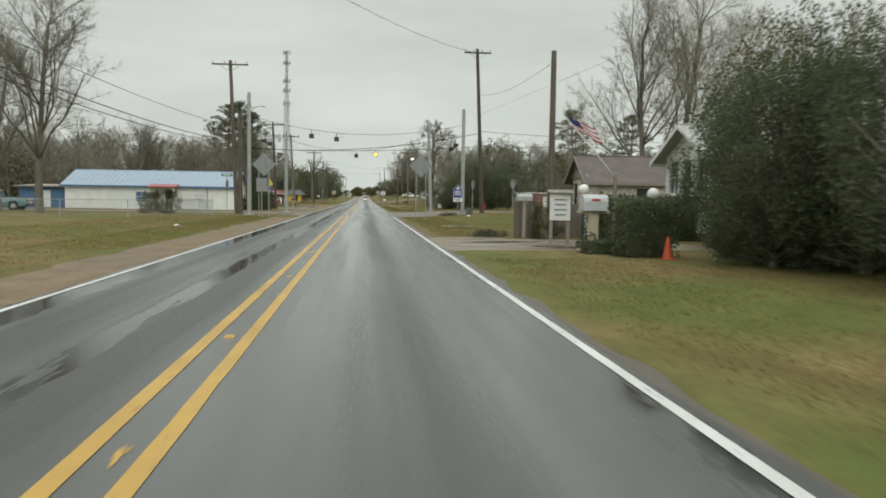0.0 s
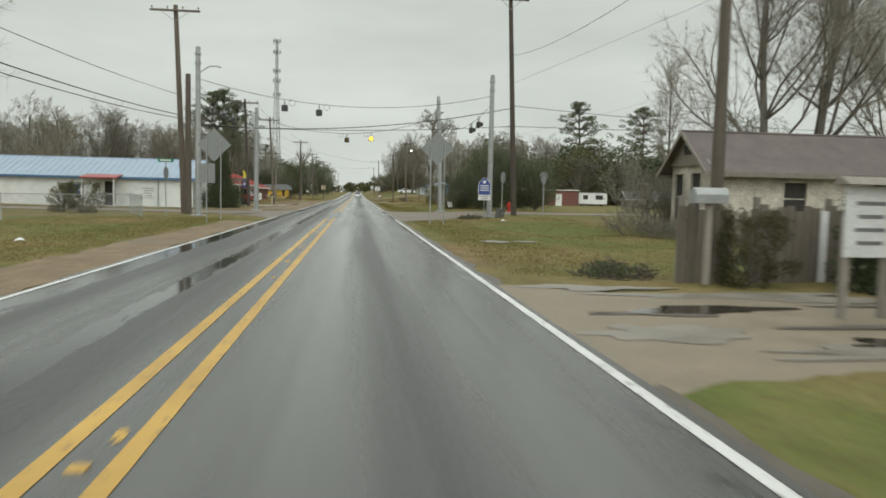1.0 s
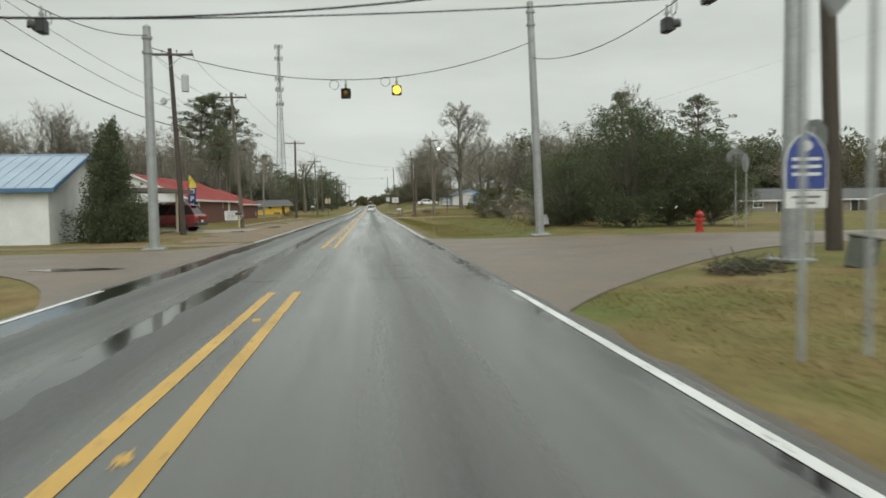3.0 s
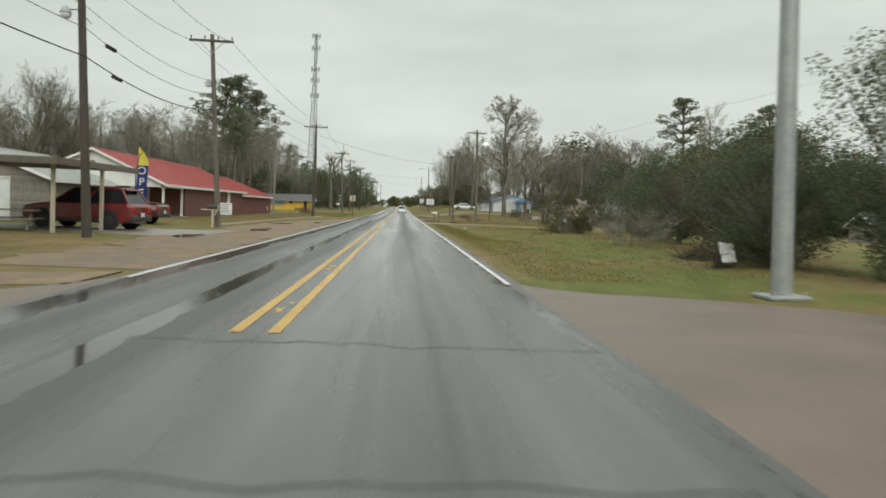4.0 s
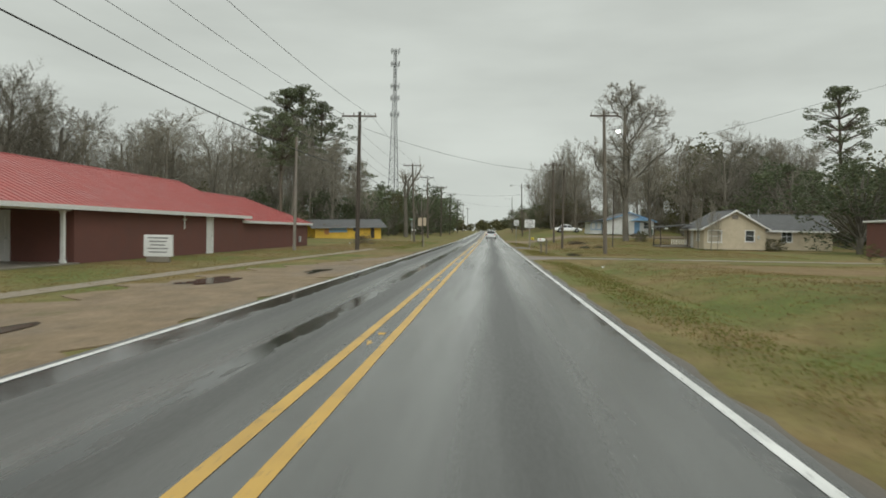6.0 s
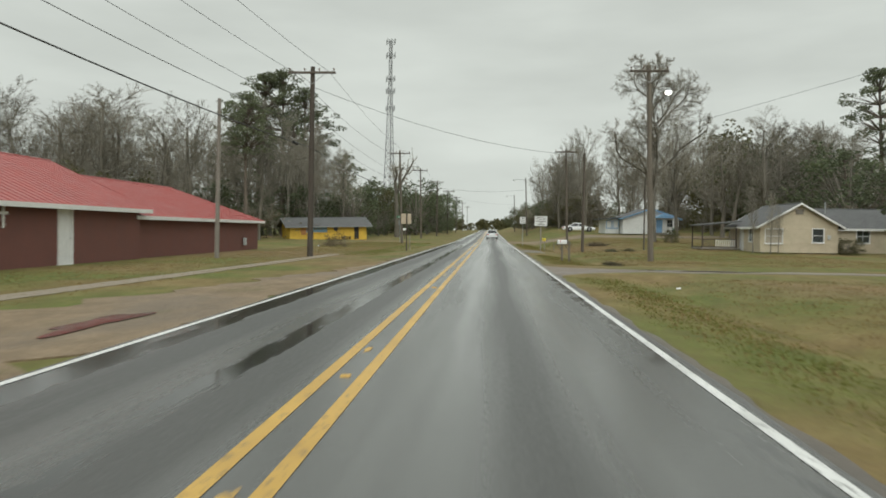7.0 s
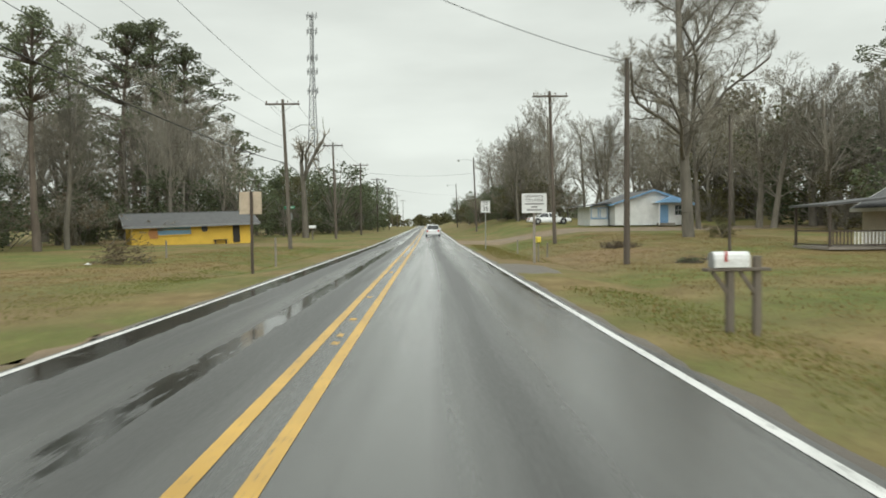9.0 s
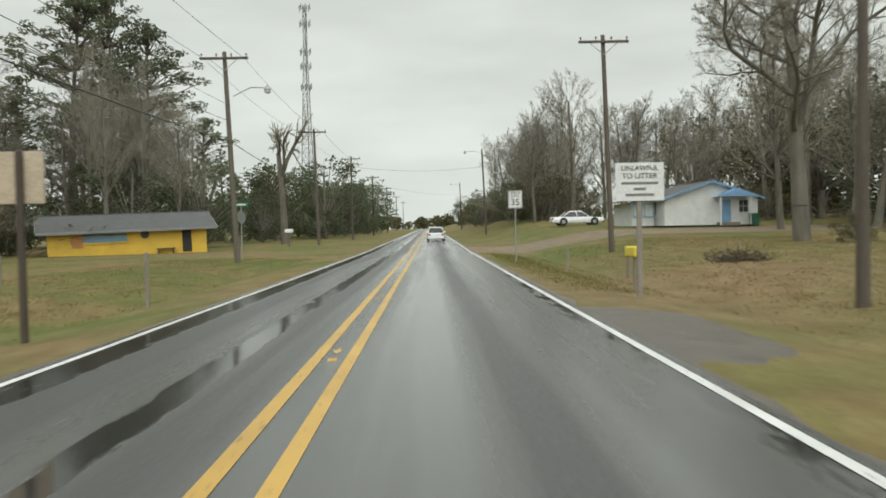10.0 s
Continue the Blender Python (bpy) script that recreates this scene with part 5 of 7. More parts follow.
# ---- buildings ----
def wall_rows(u0, u1, z0, top, holes, course):
    """Rows of (z low, z high, [(left low, left high, right low, right high)]) left over round the openings; top(z) gives the width still there."""
    zs = set([z0])
    z = z0
    peak = top["peak"]
    while z < peak - 1e-3:
        z = min(z + course, peak)
        zs.add(z)
    zs.add(top["eave"])
    for h in holes:
        zs |= {h[1], h[3]}
    zs = sorted(q for q in zs if z0 <= q <= peak)
    for a, b in zip(zs[:-1], zs[1:]):
        if b - a < 0.004:
            continue
        def span(zz):
            if zz <= top["eave"] or peak <= top["eave"] + 1e-6:
                return u0, u1
            f = (zz - top["eave"]) / (peak - top["eave"])
            m = top.get("mid", (u0 + u1) / 2)
            return u0 + (m - u0) * f, u1 + (m - u1) * f
        (la, ra), (lb, rb) = span(a), span(b)
        cuts = sorted((h[0], h[2]) for h in holes if h[1] < b - 1e-4 and h[3] > a + 1e-4)
        pieces, l_low, l_high = [], la, lb
        for c0, c1 in cuts:
            pieces.append((l_low, l_high, c0, c0))
            l_low = l_high = c1
        pieces.append((l_low, l_high, ra, rb))
        yield a, b, [p for p in pieces if p[2] - p[0] > 0.004]


def wall(name, frame_, u0, u1, z0, top, holes, material, parent, course=0.17, lap=0.014, thick=0.14, label=""):
    """A wall of lapped boards (or plain courses) with real openings. frame_ = (origin, along, outward)."""
    o, al, out = (Vector(v) for v in frame_)
    lapped = lap > 0
    s, boards = Shape(), []
    for a, b, pieces in wall_rows(u0, u1, z0, top, holes, course if lapped else 50.0):
        for l0, l1, r0, r1 in pieces:
            P = lambda u, zz, d: tuple(o + al * u + out * d + Vector((0, 0, zz)))
            t_ = Shape() if lapped else s
            t_.add([P(l0, a, lap), P(r0, a, lap), P(r1, b, 0), P(l1, b, 0), P(l0, a, -thick), P(r0, a, -thick), P(r1, b, -thick), P(l1, b, -thick)],
                   [(0, 1, 2, 3), (5, 4, 7, 6), (0, 4, 5, 1), (3, 2, 6, 7), (0, 3, 7, 4), (1, 5, 6, 2)])
            if lapped:
                boards.append(t_)
    if not lapped:
        return part(name, s, material, parent, label)
    ob = new(name)
    ob.parent = parent
    for t_ in boards:
        part("board", t_, material, ob)
    return ob


def opening(frame_, hole, kind, parent, trim, fill, name="window", label=""):
    """Frame, panes, muntins and sill in a wall's opening."""
    o, al, out = (Vector(v) for v in frame_)
    u0, z0, u1, z1 = hole
    rot = Matrix((al, out, (0, 0, 1))).transposed()
    at = lambda u, z, d: tuple(o + al * u + out * d + Vector((0, 0, z)))
    ob = new(name)
    ob.parent = parent
    if label:
        tagged(ob, label)
    t = 0.075
    fr = Shape()
    for c, sz in ((((u0 + u1) / 2, z1 + t / 2 - 0.01), (u1 - u0 + 2 * t, t)), (((u0 + u1) / 2, z0 - t / 2 + 0.01), (u1 - u0 + 2 * t, t)),
                  ((u0 - t / 2 + 0.01, (z0 + z1) / 2), (t, z1 - z0 - 0.02)), ((u1 + t / 2 - 0.01, (z0 + z1) / 2), (t, z1 - z0 - 0.02))):
        fr.box(at(c[0], c[1], 0.0), (sz[0], 0.09, sz[1]), rot)
    part("frame", fr, trim, ob, bevel=0.006)
    if kind == "door":
        part("panel", Shape().box(at((u0 + u1) / 2, (z0 + z1) / 2, -0.05), (u1 - u0 - 0.03, 0.045, z1 - z0 - 0.03), rot)
             .box(at((u0 + u1) / 2, z0 + (z1 - z0) * 0.28, -0.02), ((u1 - u0) * 0.66, 0.02, (z1 - z0) * 0.36), rot)
             .box(at((u0 + u1) / 2, z0 + (z1 - z0) * 0.72, -0.02), ((u1 - u0) * 0.66, 0.02, (z1 - z0) * 0.36), rot), fill, ob, bevel=0.004)
        part("door_knob", Shape().ball(at(u1 - 0.09, z0 + (z1 - z0) * 0.47, 0.01), 0.032, 8, 6), M_GALV, ob)
    else:
        for k in range(2):
            za, zb = z0 + (z1 - z0) * k / 2, z0 + (z1 - z0) * (k + 1) / 2
            pane = part("pane", Shape().box(at((u0 + u1) / 2, (za + zb) / 2, -0.05 - 0.02 * k), (u1 - u0 - 0.04, 0.008, zb - za - 0.02), rot), fill, ob)
        part("meeting_rail", Shape().box(at((u0 + u1) / 2, (z0 + z1) / 2, -0.03), (u1 - u0 - 0.02, 0.05, 0.045), rot), trim, ob)
        if kind == "grid":
            part("muntin", Shape().box(at((u0 + u1) / 2, (z0 + z1) / 2, -0.035), (0.025, 0.03, z1 - z0 - 0.02), rot), trim, ob)
        part("sill", Shape().box(at((u0 + u1) / 2, z0 - t - 0.01, 0.05), (u1 - u0 + 2 * t + 0.06, 0.1, 0.035), rot), trim, ob, bevel=0.006)
    return ob


def gable_roof(parent, along0, along1, across0, across1, eave, ridge, axis, material, rib=0.0, over=0.35, thick=0.06, fascia=M_TRIM, mid=None, hip1=0.0, name="roof"):
    """Two slopes meeting at a ridge that runs along an axis, with ribs or courses, eaves boards and a ridge cap."""
    mid = (across0 + across1) / 2 if mid is None else mid
    put = (lambda u, v, z: (u, v, z)) if axis == "x" else (lambda u, v, z: (v, u, z))
    roof = new(name)
    roof.parent = parent
    drop = lambda half: (ridge - eave) / half * over
    for sgn, edge in ((-1, across0), (1, across1)):
        half = abs(edge - mid)
        e, ez = edge + sgn * over, eave - drop(half)
        a0, a1 = along0 - over, along1 + over
        r1 = a1 - hip1
        top = [put(a0, e, ez), put(a1, e, ez), put(r1, mid, ridge), put(a0, mid, ridge)]
        s = Shape().add(top + [(p[0], p[1], p[2] - thick) for p in top], [(0, 1, 2, 3), (7, 6, 5, 4), (0, 4, 5, 1), (1, 5, 6, 2), (2, 6, 7, 3), (3, 7, 4, 0)])
        ribs = []
        if rib:
            n = int((a1 - a0) / rib)
            for i in range(n + 1):
                u = a0 + 0.02 + (a1 - a0 - 0.04) * i / n
                f = 1.0 if u <= r1 or not hip1 else max(0.02, (a1 - u) / (a1 - r1))
                p0, p1 = Vector(put(u, e, ez + 0.012)), Vector(put(u, e + (mid - e) * f, ez + (ridge - ez) * f + 0.012))
                ribs.append(Shape().tube(p0, p1, 0.022, n=4))
        part("roof_slope", s, material, roof)
        for rb_ in ribs:
            part("roof_rib", rb_, material, roof)
        part("fascia", Shape().add([put(a0, e + sgn * 0.004, ez + 0.01), put(a1, e + sgn * 0.004, ez + 0.01), put(a1, e + sgn * 0.004, ez - 0.17), put(a0, e + sgn * 0.004, ez - 0.17),
                                    put(a0, e - sgn * 0.03, ez + 0.01), put(a1, e - sgn * 0.03, ez + 0.01), put(a1, e - sgn * 0.03, ez - 0.17), put(a0, e - sgn * 0.03, ez - 0.17)],
                                   [(0, 1, 2, 3), (7, 6, 5, 4), (0, 4, 5, 1), (2, 6, 7, 3), (0, 3, 7, 4), (1, 5, 6, 2)]), fascia, roof, "painted eaves board")
        for a_end, do in ((a0, True), (a1, not hip1)):
            if do:
                d = 0.03 if a_end == a1 else -0.03
                q = [put(a_end, e, ez + 0.012), put(a_end, mid, ridge + 0.012), put(a_end, mid, ridge - 0.15), put(a_end, e, ez - 0.15)]
                w = [put(a_end + d, e, ez + 0.012), put(a_end + d, mid, ridge + 0.012), put(a_end + d, mid, ridge - 0.15), put(a_end + d, e, ez - 0.15)]
                part("rake_board", Shape().add(q + w, [(0, 1, 2, 3), (7, 6, 5, 4), (0, 4, 5, 1), (1, 5, 6, 2), (2, 6, 7, 3), (3, 7, 4, 0)]), fascia, roof, "painted gable board")
    if hip1:
        a1 = along1 + over
        e0, e1 = across0 - over, across1 + over
        ez = eave - drop(abs(across1 - mid))
        s = Shape().add([put(a1, e0, ez), put(a1, e1, ez), put(a1 - hip1, mid, ridge), put(a1, e0, ez - thick), put(a1, e1, ez - thick), put(a1 - hip1, mid, ridge - thick)],
                        [(0, 1, 2), (5, 4, 3), (0, 3, 4, 1), (1, 4, 5, 2), (2, 5, 3, 0)])
        part("roof_slope", s, material, roof)
        part("fascia", Shape().add([put(a1, e0, ez + 0.01), put(a1, e1, ez + 0.01), put(a1, e1, ez - 0.17), put(a1, e0, ez - 0.17), put(a1 + 0.03, e0, ez + 0.01), put(a1 + 0.03, e1, ez + 0.01), put(a1 + 0.03, e1, ez - 0.17), put(a1 + 0.03, e0, ez - 0.17)],
                                   [(0, 1, 2, 3), (7, 6, 5, 4), (0, 4, 5, 1), (2, 6, 7, 3), (0, 3, 7, 4), (1, 5, 6, 2)]), fascia, roof, "painted eaves board")
    part("ridge_cap", Shape().tube(put(along0 - over, mid, ridge + 0.01), put(along1 + over - hip1, mid, ridge + 0.01), 0.05, n=6), material, roof)
    return roof


def four_walls(house, x0, x1, y0, y1, z0, eave, ridge, axis, material, holes, course=0.17, lap=0.014, fill=M_PANE, trim=M_TRIM, mid=None):
    """Walls s, n, w, e with openings; holes: list of (side, u0, z0, u1, z1, kind, fill). u is x or y in the world."""
    sides = {"s": ((0, y0, 0), (1, 0, 0), (0, -1, 0), x0, x1), "n": ((0, y1, 0), (1, 0, 0), (0, 1, 0), x0, x1),
             "w": ((x0, 0, 0), (0, 1, 0), (-1, 0, 0), y0 + 0.141, y1 - 0.141), "e": ((x1, 0, 0), (0, 1, 0), (1, 0, 0), y0 + 0.141, y1 - 0.141)}
    for key, (o, al, out, a, b) in sides.items():
        gable = (axis == "x" and key in "we") or (axis == "y" and key in "sn")
        top = {"eave": eave, "peak": ridge - 0.06 if gable else eave}
        if mid is not None and gable:
            top["mid"] = mid
        mine = [h for h in holes if h[0] == key]
        wall("wall", (o, al, out), a, b, z0, top, [h[1:5] for h in mine], material, house, course, lap)
        for h in mine:
            opening((o, al, out), h[1:5], h[5], house, trim, h[6] if len(h) > 6 else fill, "door" if h[5] == "door" else "window")


# red-roofed brick hall
hall = thing("brick_hall", "long low red-brick hall with red metal roof and white porch", "building")
GZ = -0.05
four_walls(hall, -24.2, -14.9, 120.6, 141.2, GZ, 2.45, 4.6, "y", M_BRICK, [("e", 134.6, 0.0, 135.5, 2.1, "door", M_TRIM), ("s", -18.6, 0.0, -17.6, 2.0, "door", M_TRIM), ("s", -22.4, 0.8, -21.2, 1.9, "grid")], 0.6, 0.0)
four_walls(hall, -24.0, -15.25, 141.35, 160.2, GZ, 2.15, 2.16, "x", M_BRICK, [], 0.6, 0.0)
gable_roof(hall, 115.2, 141.3, -24.2, -14.9, 2.45, 4.55, "y", M_REDROOF, 0.45, 0.4)
gable_roof(hall, 141.35, 160.2, -24.0, -15.25, 2.15, 4.05, "y", M_REDROOF, 0.45, 0.4, hip1=5.0)
part("porch_gable", Shape().prism([(-24.1, 2.05), (-15.0, 2.05), (-15.0, 2.4), (-19.55, 4.45), (-24.1, 2.4)], 115.15, 115.3, "y"), M_WHITEWALL, hall, "white boarded porch gable", bevel=0.01)
part("porch_beam", Shape().box((-15.1, 118.0, 2.2), (0.2, 5.2, 0.3)), M_TRIM, hall, bevel=0.01)
part("porch_slab", Shape().box((-19.5, 117.8, -0.03), (9.8, 5.4, 0.1)), M_CONC, hall, bevel=0.01)
part("porch_ceiling", Shape().box((-19.55, 118.0, 2.38), (9.0, 5.2, 0.05)), M_WHITEWALL, hall)
for x, y in ((-14.95, 115.5), (-17.0, 115.4), (-19.6, 115.4), (-22.0, 115.4), (-24.0, 115.4), (-14.95, 119.9)):
    part("porch_post", Shape().box((x, y, 1.04), (0.15, 0.15, 2.06)).box((x, y, 0.08), (0.2, 0.2, 0.14)).box((x, y, 2.0), (0.2, 0.2, 0.1)), M_TRIM, hall, "white square porch post", bevel=0.01)
part("gable_vent", Shape().tube((-19.6, 115.14, 3.55), (-19.6, 115.1, 3.55), 0.19, n=16), M_GREYWOOD, hall)
part("wall_cross", Shape().box((-14.86, 131.3, 1.75), (0.04, 0.1, 0.75)).box((-14.855, 131.3, 1.88), (0.045, 0.46, 0.1)), M_TRIM, hall, "white wooden cross on the brick wall")
part("meter_box", Shape().box((-15.12, 157.0, 0.55), (0.16, 0.3, 0.5)), M_GREYBOX, hall, bevel=0.02)

# white notice board in front of the hall
nb = thing("notice_board", "white framed notice board on short legs", "sign", -12.5, 122.9, -0.04, 0)
part("panel", Shape().box((0, 0, 0.72), (1.25, 0.14, 0.92)), M_SIGNWHITE, nb, bevel=0.015)
part("base", Shape().box((0, 0, 0.14), (1.0, 0.2, 0.24)), M_CONC, nb, bevel=0.02)
for k in range(5):
    part("lettering_bar", Shape().box((0, -0.073, 1.05 - 0.15 * k), (0.9 - 0.12 * (k % 3), 0.006, 0.05)), M_GREYINK, nb)

# yellow building
yb = thing("yellow_building", "low yellow-painted block building with a dark shingle roof and faded mural", "building", -21.9, 211.8, 0.0, 27, ry=-1.6)
four_walls(yb, -5.4, 5.4, -2.6, 2.6, -0.1, 2.1, 2.95, "x", M_YELLOWALL, [("s", -3.2, 1.0, -0.2, 1.9, "board", M_MURAL), ("s", 3.6, 0.0, 4.3, 1.95, "door", M_DARK)], 0.4, 0.0, fill=M_DARK, trim=M_YELLOWALL)
gable_roof(yb, -5.4, 5.4, -2.6, 2.6, 2.1, 3.05, "x", M_SHINGLE, 0, 0.7, fascia=M_SIGNBACK)
part("foundation", Shape().box((0, 0, -0.25), (10.7, 5.1, 0.5)), M_CONC, yb)
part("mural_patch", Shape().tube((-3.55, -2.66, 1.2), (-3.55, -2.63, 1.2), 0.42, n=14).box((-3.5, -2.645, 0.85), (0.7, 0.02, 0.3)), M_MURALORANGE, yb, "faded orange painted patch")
part("mural_patch", Shape().tube((1.0, -2.66, 1.45), (1.0, -2.63, 1.45), 0.3, n=12), M_SHINGLE, yb, "weathered grey emblem")
part("bench", Shape().box((2.4, -2.85, 0.35), (1.3, 0.35, 0.06)).box((1.9, -2.85, 0.13), (0.08, 0.3, 0.4)).box((2.9, -2.85, 0.13), (0.08, 0.3, 0.4)), M_PICKET, yb, "dark wooden bench against the wall")

# cream house with a porch
ch = thing("cream_house", "small cream weatherboard house with grey shingle roof and railed porch", "house", 0, 0, 0)
cz = 0.1
four_walls(ch, 22.9, 28.9, 168.4, 176.0, cz, 2.35, 4.05, "y", M_CREAM, [("s", 26.95, 0.95, 27.8, 2.0, "window"), ("s", 23.3, 0.85, 24.6, 1.95, "board", M_SCREEN), ("w", 170.0, 0.95, 171.0, 2.0, "grid"), ("w", 172.3, 0.1, 173.2, 2.1, "door", M_TRIM)], 0.17)
gable_roof(ch, 168.4, 176.0, 22.9, 28.9, 2.35, 4.05, "y", M_SHINGLE, 0, 0.4)
four_walls(ch, 29.05, 36.0, 169.8, 175.8, cz, 2.25, 2.26, "x", M_CREAM, [("s", 31.0, 0.95, 32.0, 2.0, "grid")], 0.17)
gable_roof(ch, 29.05, 36.0, 169.8, 175.8, 2.25, 3.75, "x", M_SHINGLE, 0, 0.35)
part("gable_vent", Shape().box((25.9, 168.36, 3.35), (0.6, 0.06, 0.4)), M_GREYWOOD, ch, bevel=0.01)
part("porch_floor", Shape().box((21.2, 174.6, 0.25), (3.3, 3.4, 0.12)), M_GREYWOOD, ch)
part("porch_roof", Shape().prism([(19.4, 2.2), (22.85, 2.55), (22.85, 2.65), (19.4, 2.3)], 172.8, 176.4, "y"), M_SHINGLE, ch, "grey shingle porch roof")
for x, y in ((19.65, 173.0), (19.65, 176.2), (22.5, 173.0)):
    part("porch_post", Shape().box((x, y, 1.25), (0.1, 0.1, 2.0)), M_PICKET, ch)
part("porch_rail", Shape().box((21.1, 173.0, 1.05), (2.9, 0.07, 0.07)).box((21.1, 173.0, 0.4), (2.9, 0.06, 0.06)), M_PICKET, ch)
part("porch_rail", Shape().box((19.65, 174.6, 1.05), (0.07, 3.1, 0.07)).box((19.65, 174.6, 0.4), (0.06, 3.1, 0.06)), M_PICKET, ch)
for k in range(16):
    part("picket", Shape().box((19.8 + 0.17 * k, 173.0, 0.72), (0.055, 0.04, 0.62)), M_TRIM if k > 5 else M_PICKET, ch)
for k in range(4):
    part("pier", Shape().box((23.2 + 1.8 * k, 168.6, 0.02), (0.3, 0.3, 0.34)), M_CONC, ch)
part("meter_box", Shape().box((28.2, 168.33, 1.35), (0.22, 0.12, 0.34)), M_GREYBOX, ch, bevel=0.02)
part("vent_pipe", Shape().tube((29.4, 172, 3.2), (29.4, 172, 4.3), 0.06, n=8), M_GALV, ch)

# white house with blue trim
wz = land(24, 218) + 0.05
wh = thing("white_house", "white weatherboard cottage with light blue trim, door and porch gable", "house", 23.9, 218.5, wz, 3)
four_walls(wh, -3.9, 3.9, -3.4, 4.4, 0, 2.3, 3.6, "y", M_WHITEWALL, [("s", 0.75, 0.05, 1.65, 2.05, "door", M_LTBLUE), ("s", 2.3, 1.0, 3.1, 2.0, "grid"), ("w", -1.5, 0.9, -0.6, 1.9, "grid")], 0.2, trim=M_TRIM)
gable_roof(wh, -3.4, 4.4, -3.9, 3.9, 2.3, 3.6, "y", M_SHINGLE, 0, 0.4, fascia=M_LTBLUE)
part("porch_gable", Shape().prism([(0.1, 2.25), (3.0, 2.25), (1.55, 2.85)], -4.6, -3.42, "y"), M_LTBLUE, wh, "light blue porch gable")
for x in (0.3, 2.8):
    part("porch_post", Shape().box((x, -4.5, 1.12), (0.1, 0.1, 2.26)), M_TRIM, wh)
part("side_wing", Shape().prism([(-6.0, 0), (-4.05, 0), (-4.05, 2.15), (-6.0, 1.95)], -1.5, 3.5, "y"), M_WHITEWALL, wh, "white boarded side wing")
part("wing_roof", Shape().prism([(-7.0, 1.98), (-4.0, 2.3), (-4.0, 2.4), (-7.0, 2.08)], -2.6, 3.9, "y"), M_SHINGLE, wh, "low-pitched wing roof")
for x in (-5.5, -4.55):
    o_ = ((0, -1.5, 0), (1, 0, 0), (0, -1, 0))
    opening(o_, (x - 0.35, 0.8, x + 0.35, 1.8), "grid", wh, M_LTBLUE, M_DARK)
part("step", Shape().box((1.2, -3.9, 0.05), (1.6, 0.9, 0.3)), M_CONC, wh, bevel=0.02)
gb = thing("wheelie_bin", "dark green wheeled rubbish bin", "bin", 27.2, 214.2, land(27.2, 214.2), 10)
part("body", Shape().loft([[(-0.24, -0.28, 0.08), (0.24, -0.28, 0.08), (0.24, 0.26, 0.08), (-0.24, 0.26, 0.08)], [(-0.3, -0.36, 0.98), (0.3, -0.36, 0.98), (0.3, 0.34, 0.98), (-0.3, 0.34, 0.98)]]), M_BINGREEN, gb, bevel=0.02)
part("lid", Shape().box((0, -0.01, 1.02), (0.64, 0.76, 0.06)), M_BINGREEN, gb, bevel=0.02)
for sx in (-1, 1):
    part("wheel", Shape().tube((sx * 0.26, 0.3, 0.1), (sx * 0.31, 0.3, 0.1), 0.1, n=12), M_TYRE, gb)

# blue-roofed white building and its shed
bb = thing("white_building", "long white block building with a pale blue metal roof", "building")
# near-black door leaf: the dark recess under the canopy put into its colour
four_walls(bb, -28.6, -11.9, 78.2, 86.0, -0.05, 2.45, 3.9, "x", M_WHITEWALL, [("s", -18.8, 0.0, -17.95, 1.95, "door", M_DARK), ("s", -21.7, 0.7, -20.65, 1.7, "grid", M_BLUE)], 0.4, 0.0)
gable_roof(bb, -28.6, -11.9, 78.2, 86.0, 2.45, 3.95, "x", M_BLUEROOF, 0.5, 0.35, fascia=M_BLUE)
part("entrance_canopy", Shape().prism([(76.4, 2.15), (78.15, 2.42), (78.15, 2.52), (76.4, 2.25)], -20.15, -17.35, "x"), M_REDROOF, bb, "small faded red metal canopy", bevel=0.01)
for x in (-20.0, -17.6):
    part("canopy_post", Shape().box((x, 76.6, 1.06), (0.1, 0.1, 2.2)), M_TRIM, bb)
part("wall_banner", Shape().box((-15.95, 78.16, 1.2), (2.2, 0.04, 1.0)), M_SIGNWHITE, bb, "white wall banner with illegible print", bevel=0.005)
for k in range(4):
    part("banner_bar", Shape().box((-15.45 + 0.1 * (k % 2), 78.135, 1.45 - 0.2 * k), (0.95 - 0.15 * k, 0.012, 0.05)), M_GREYINK, bb)
part("downpipe", Shape().tube((-14.6, 78.12, 0), (-14.6, 78.12, 2.4), 0.05, n=8), M_GALV, bb)
shed = thing("blue_shed", "dark blue boarded lean-to shed with a pale door", "shed")
four_walls(shed, -33.6, -28.75, 79.6, 85.0, -0.05, 2.05, 2.06, "x", M_BLUE, [("s", -31.6, 0.0, -30.5, 1.75, "door", M_TRIM)], 0.2, 0.008, trim=M_BLUE)
part("roof", Shape().prism([(79.1, 2.1), (85.4, 2.35), (85.4, 2.43), (79.1, 2.18)], -34.0, -28.7, "x"), M_GREYWOOD, shed)

# rust-roofed derelict house
rh = thing("derelict_house", "derelict house with peeling cream boards and a dark weathered roof", "house")
# near-black panes: the shade inside the empty openings put into their colour
four_walls(rh, 14.2, 24.0, 40.7, 44.1, 0.3, 2.85, 4.05, "x", M_DIRTYWHITE, [("w", 41.5, 0.7, 42.3, 2.5, "board", M_DARK), ("w", 43.0, 0.7, 43.8, 2.5, "board", M_DARK), ("s", 17.0, 1.0, 17.9, 2.2, "board", M_DARK), ("s", 20.5, 1.0, 21.5, 2.2, "board", M_DARK)], 0.2, trim=M_DIRTYWHITE)
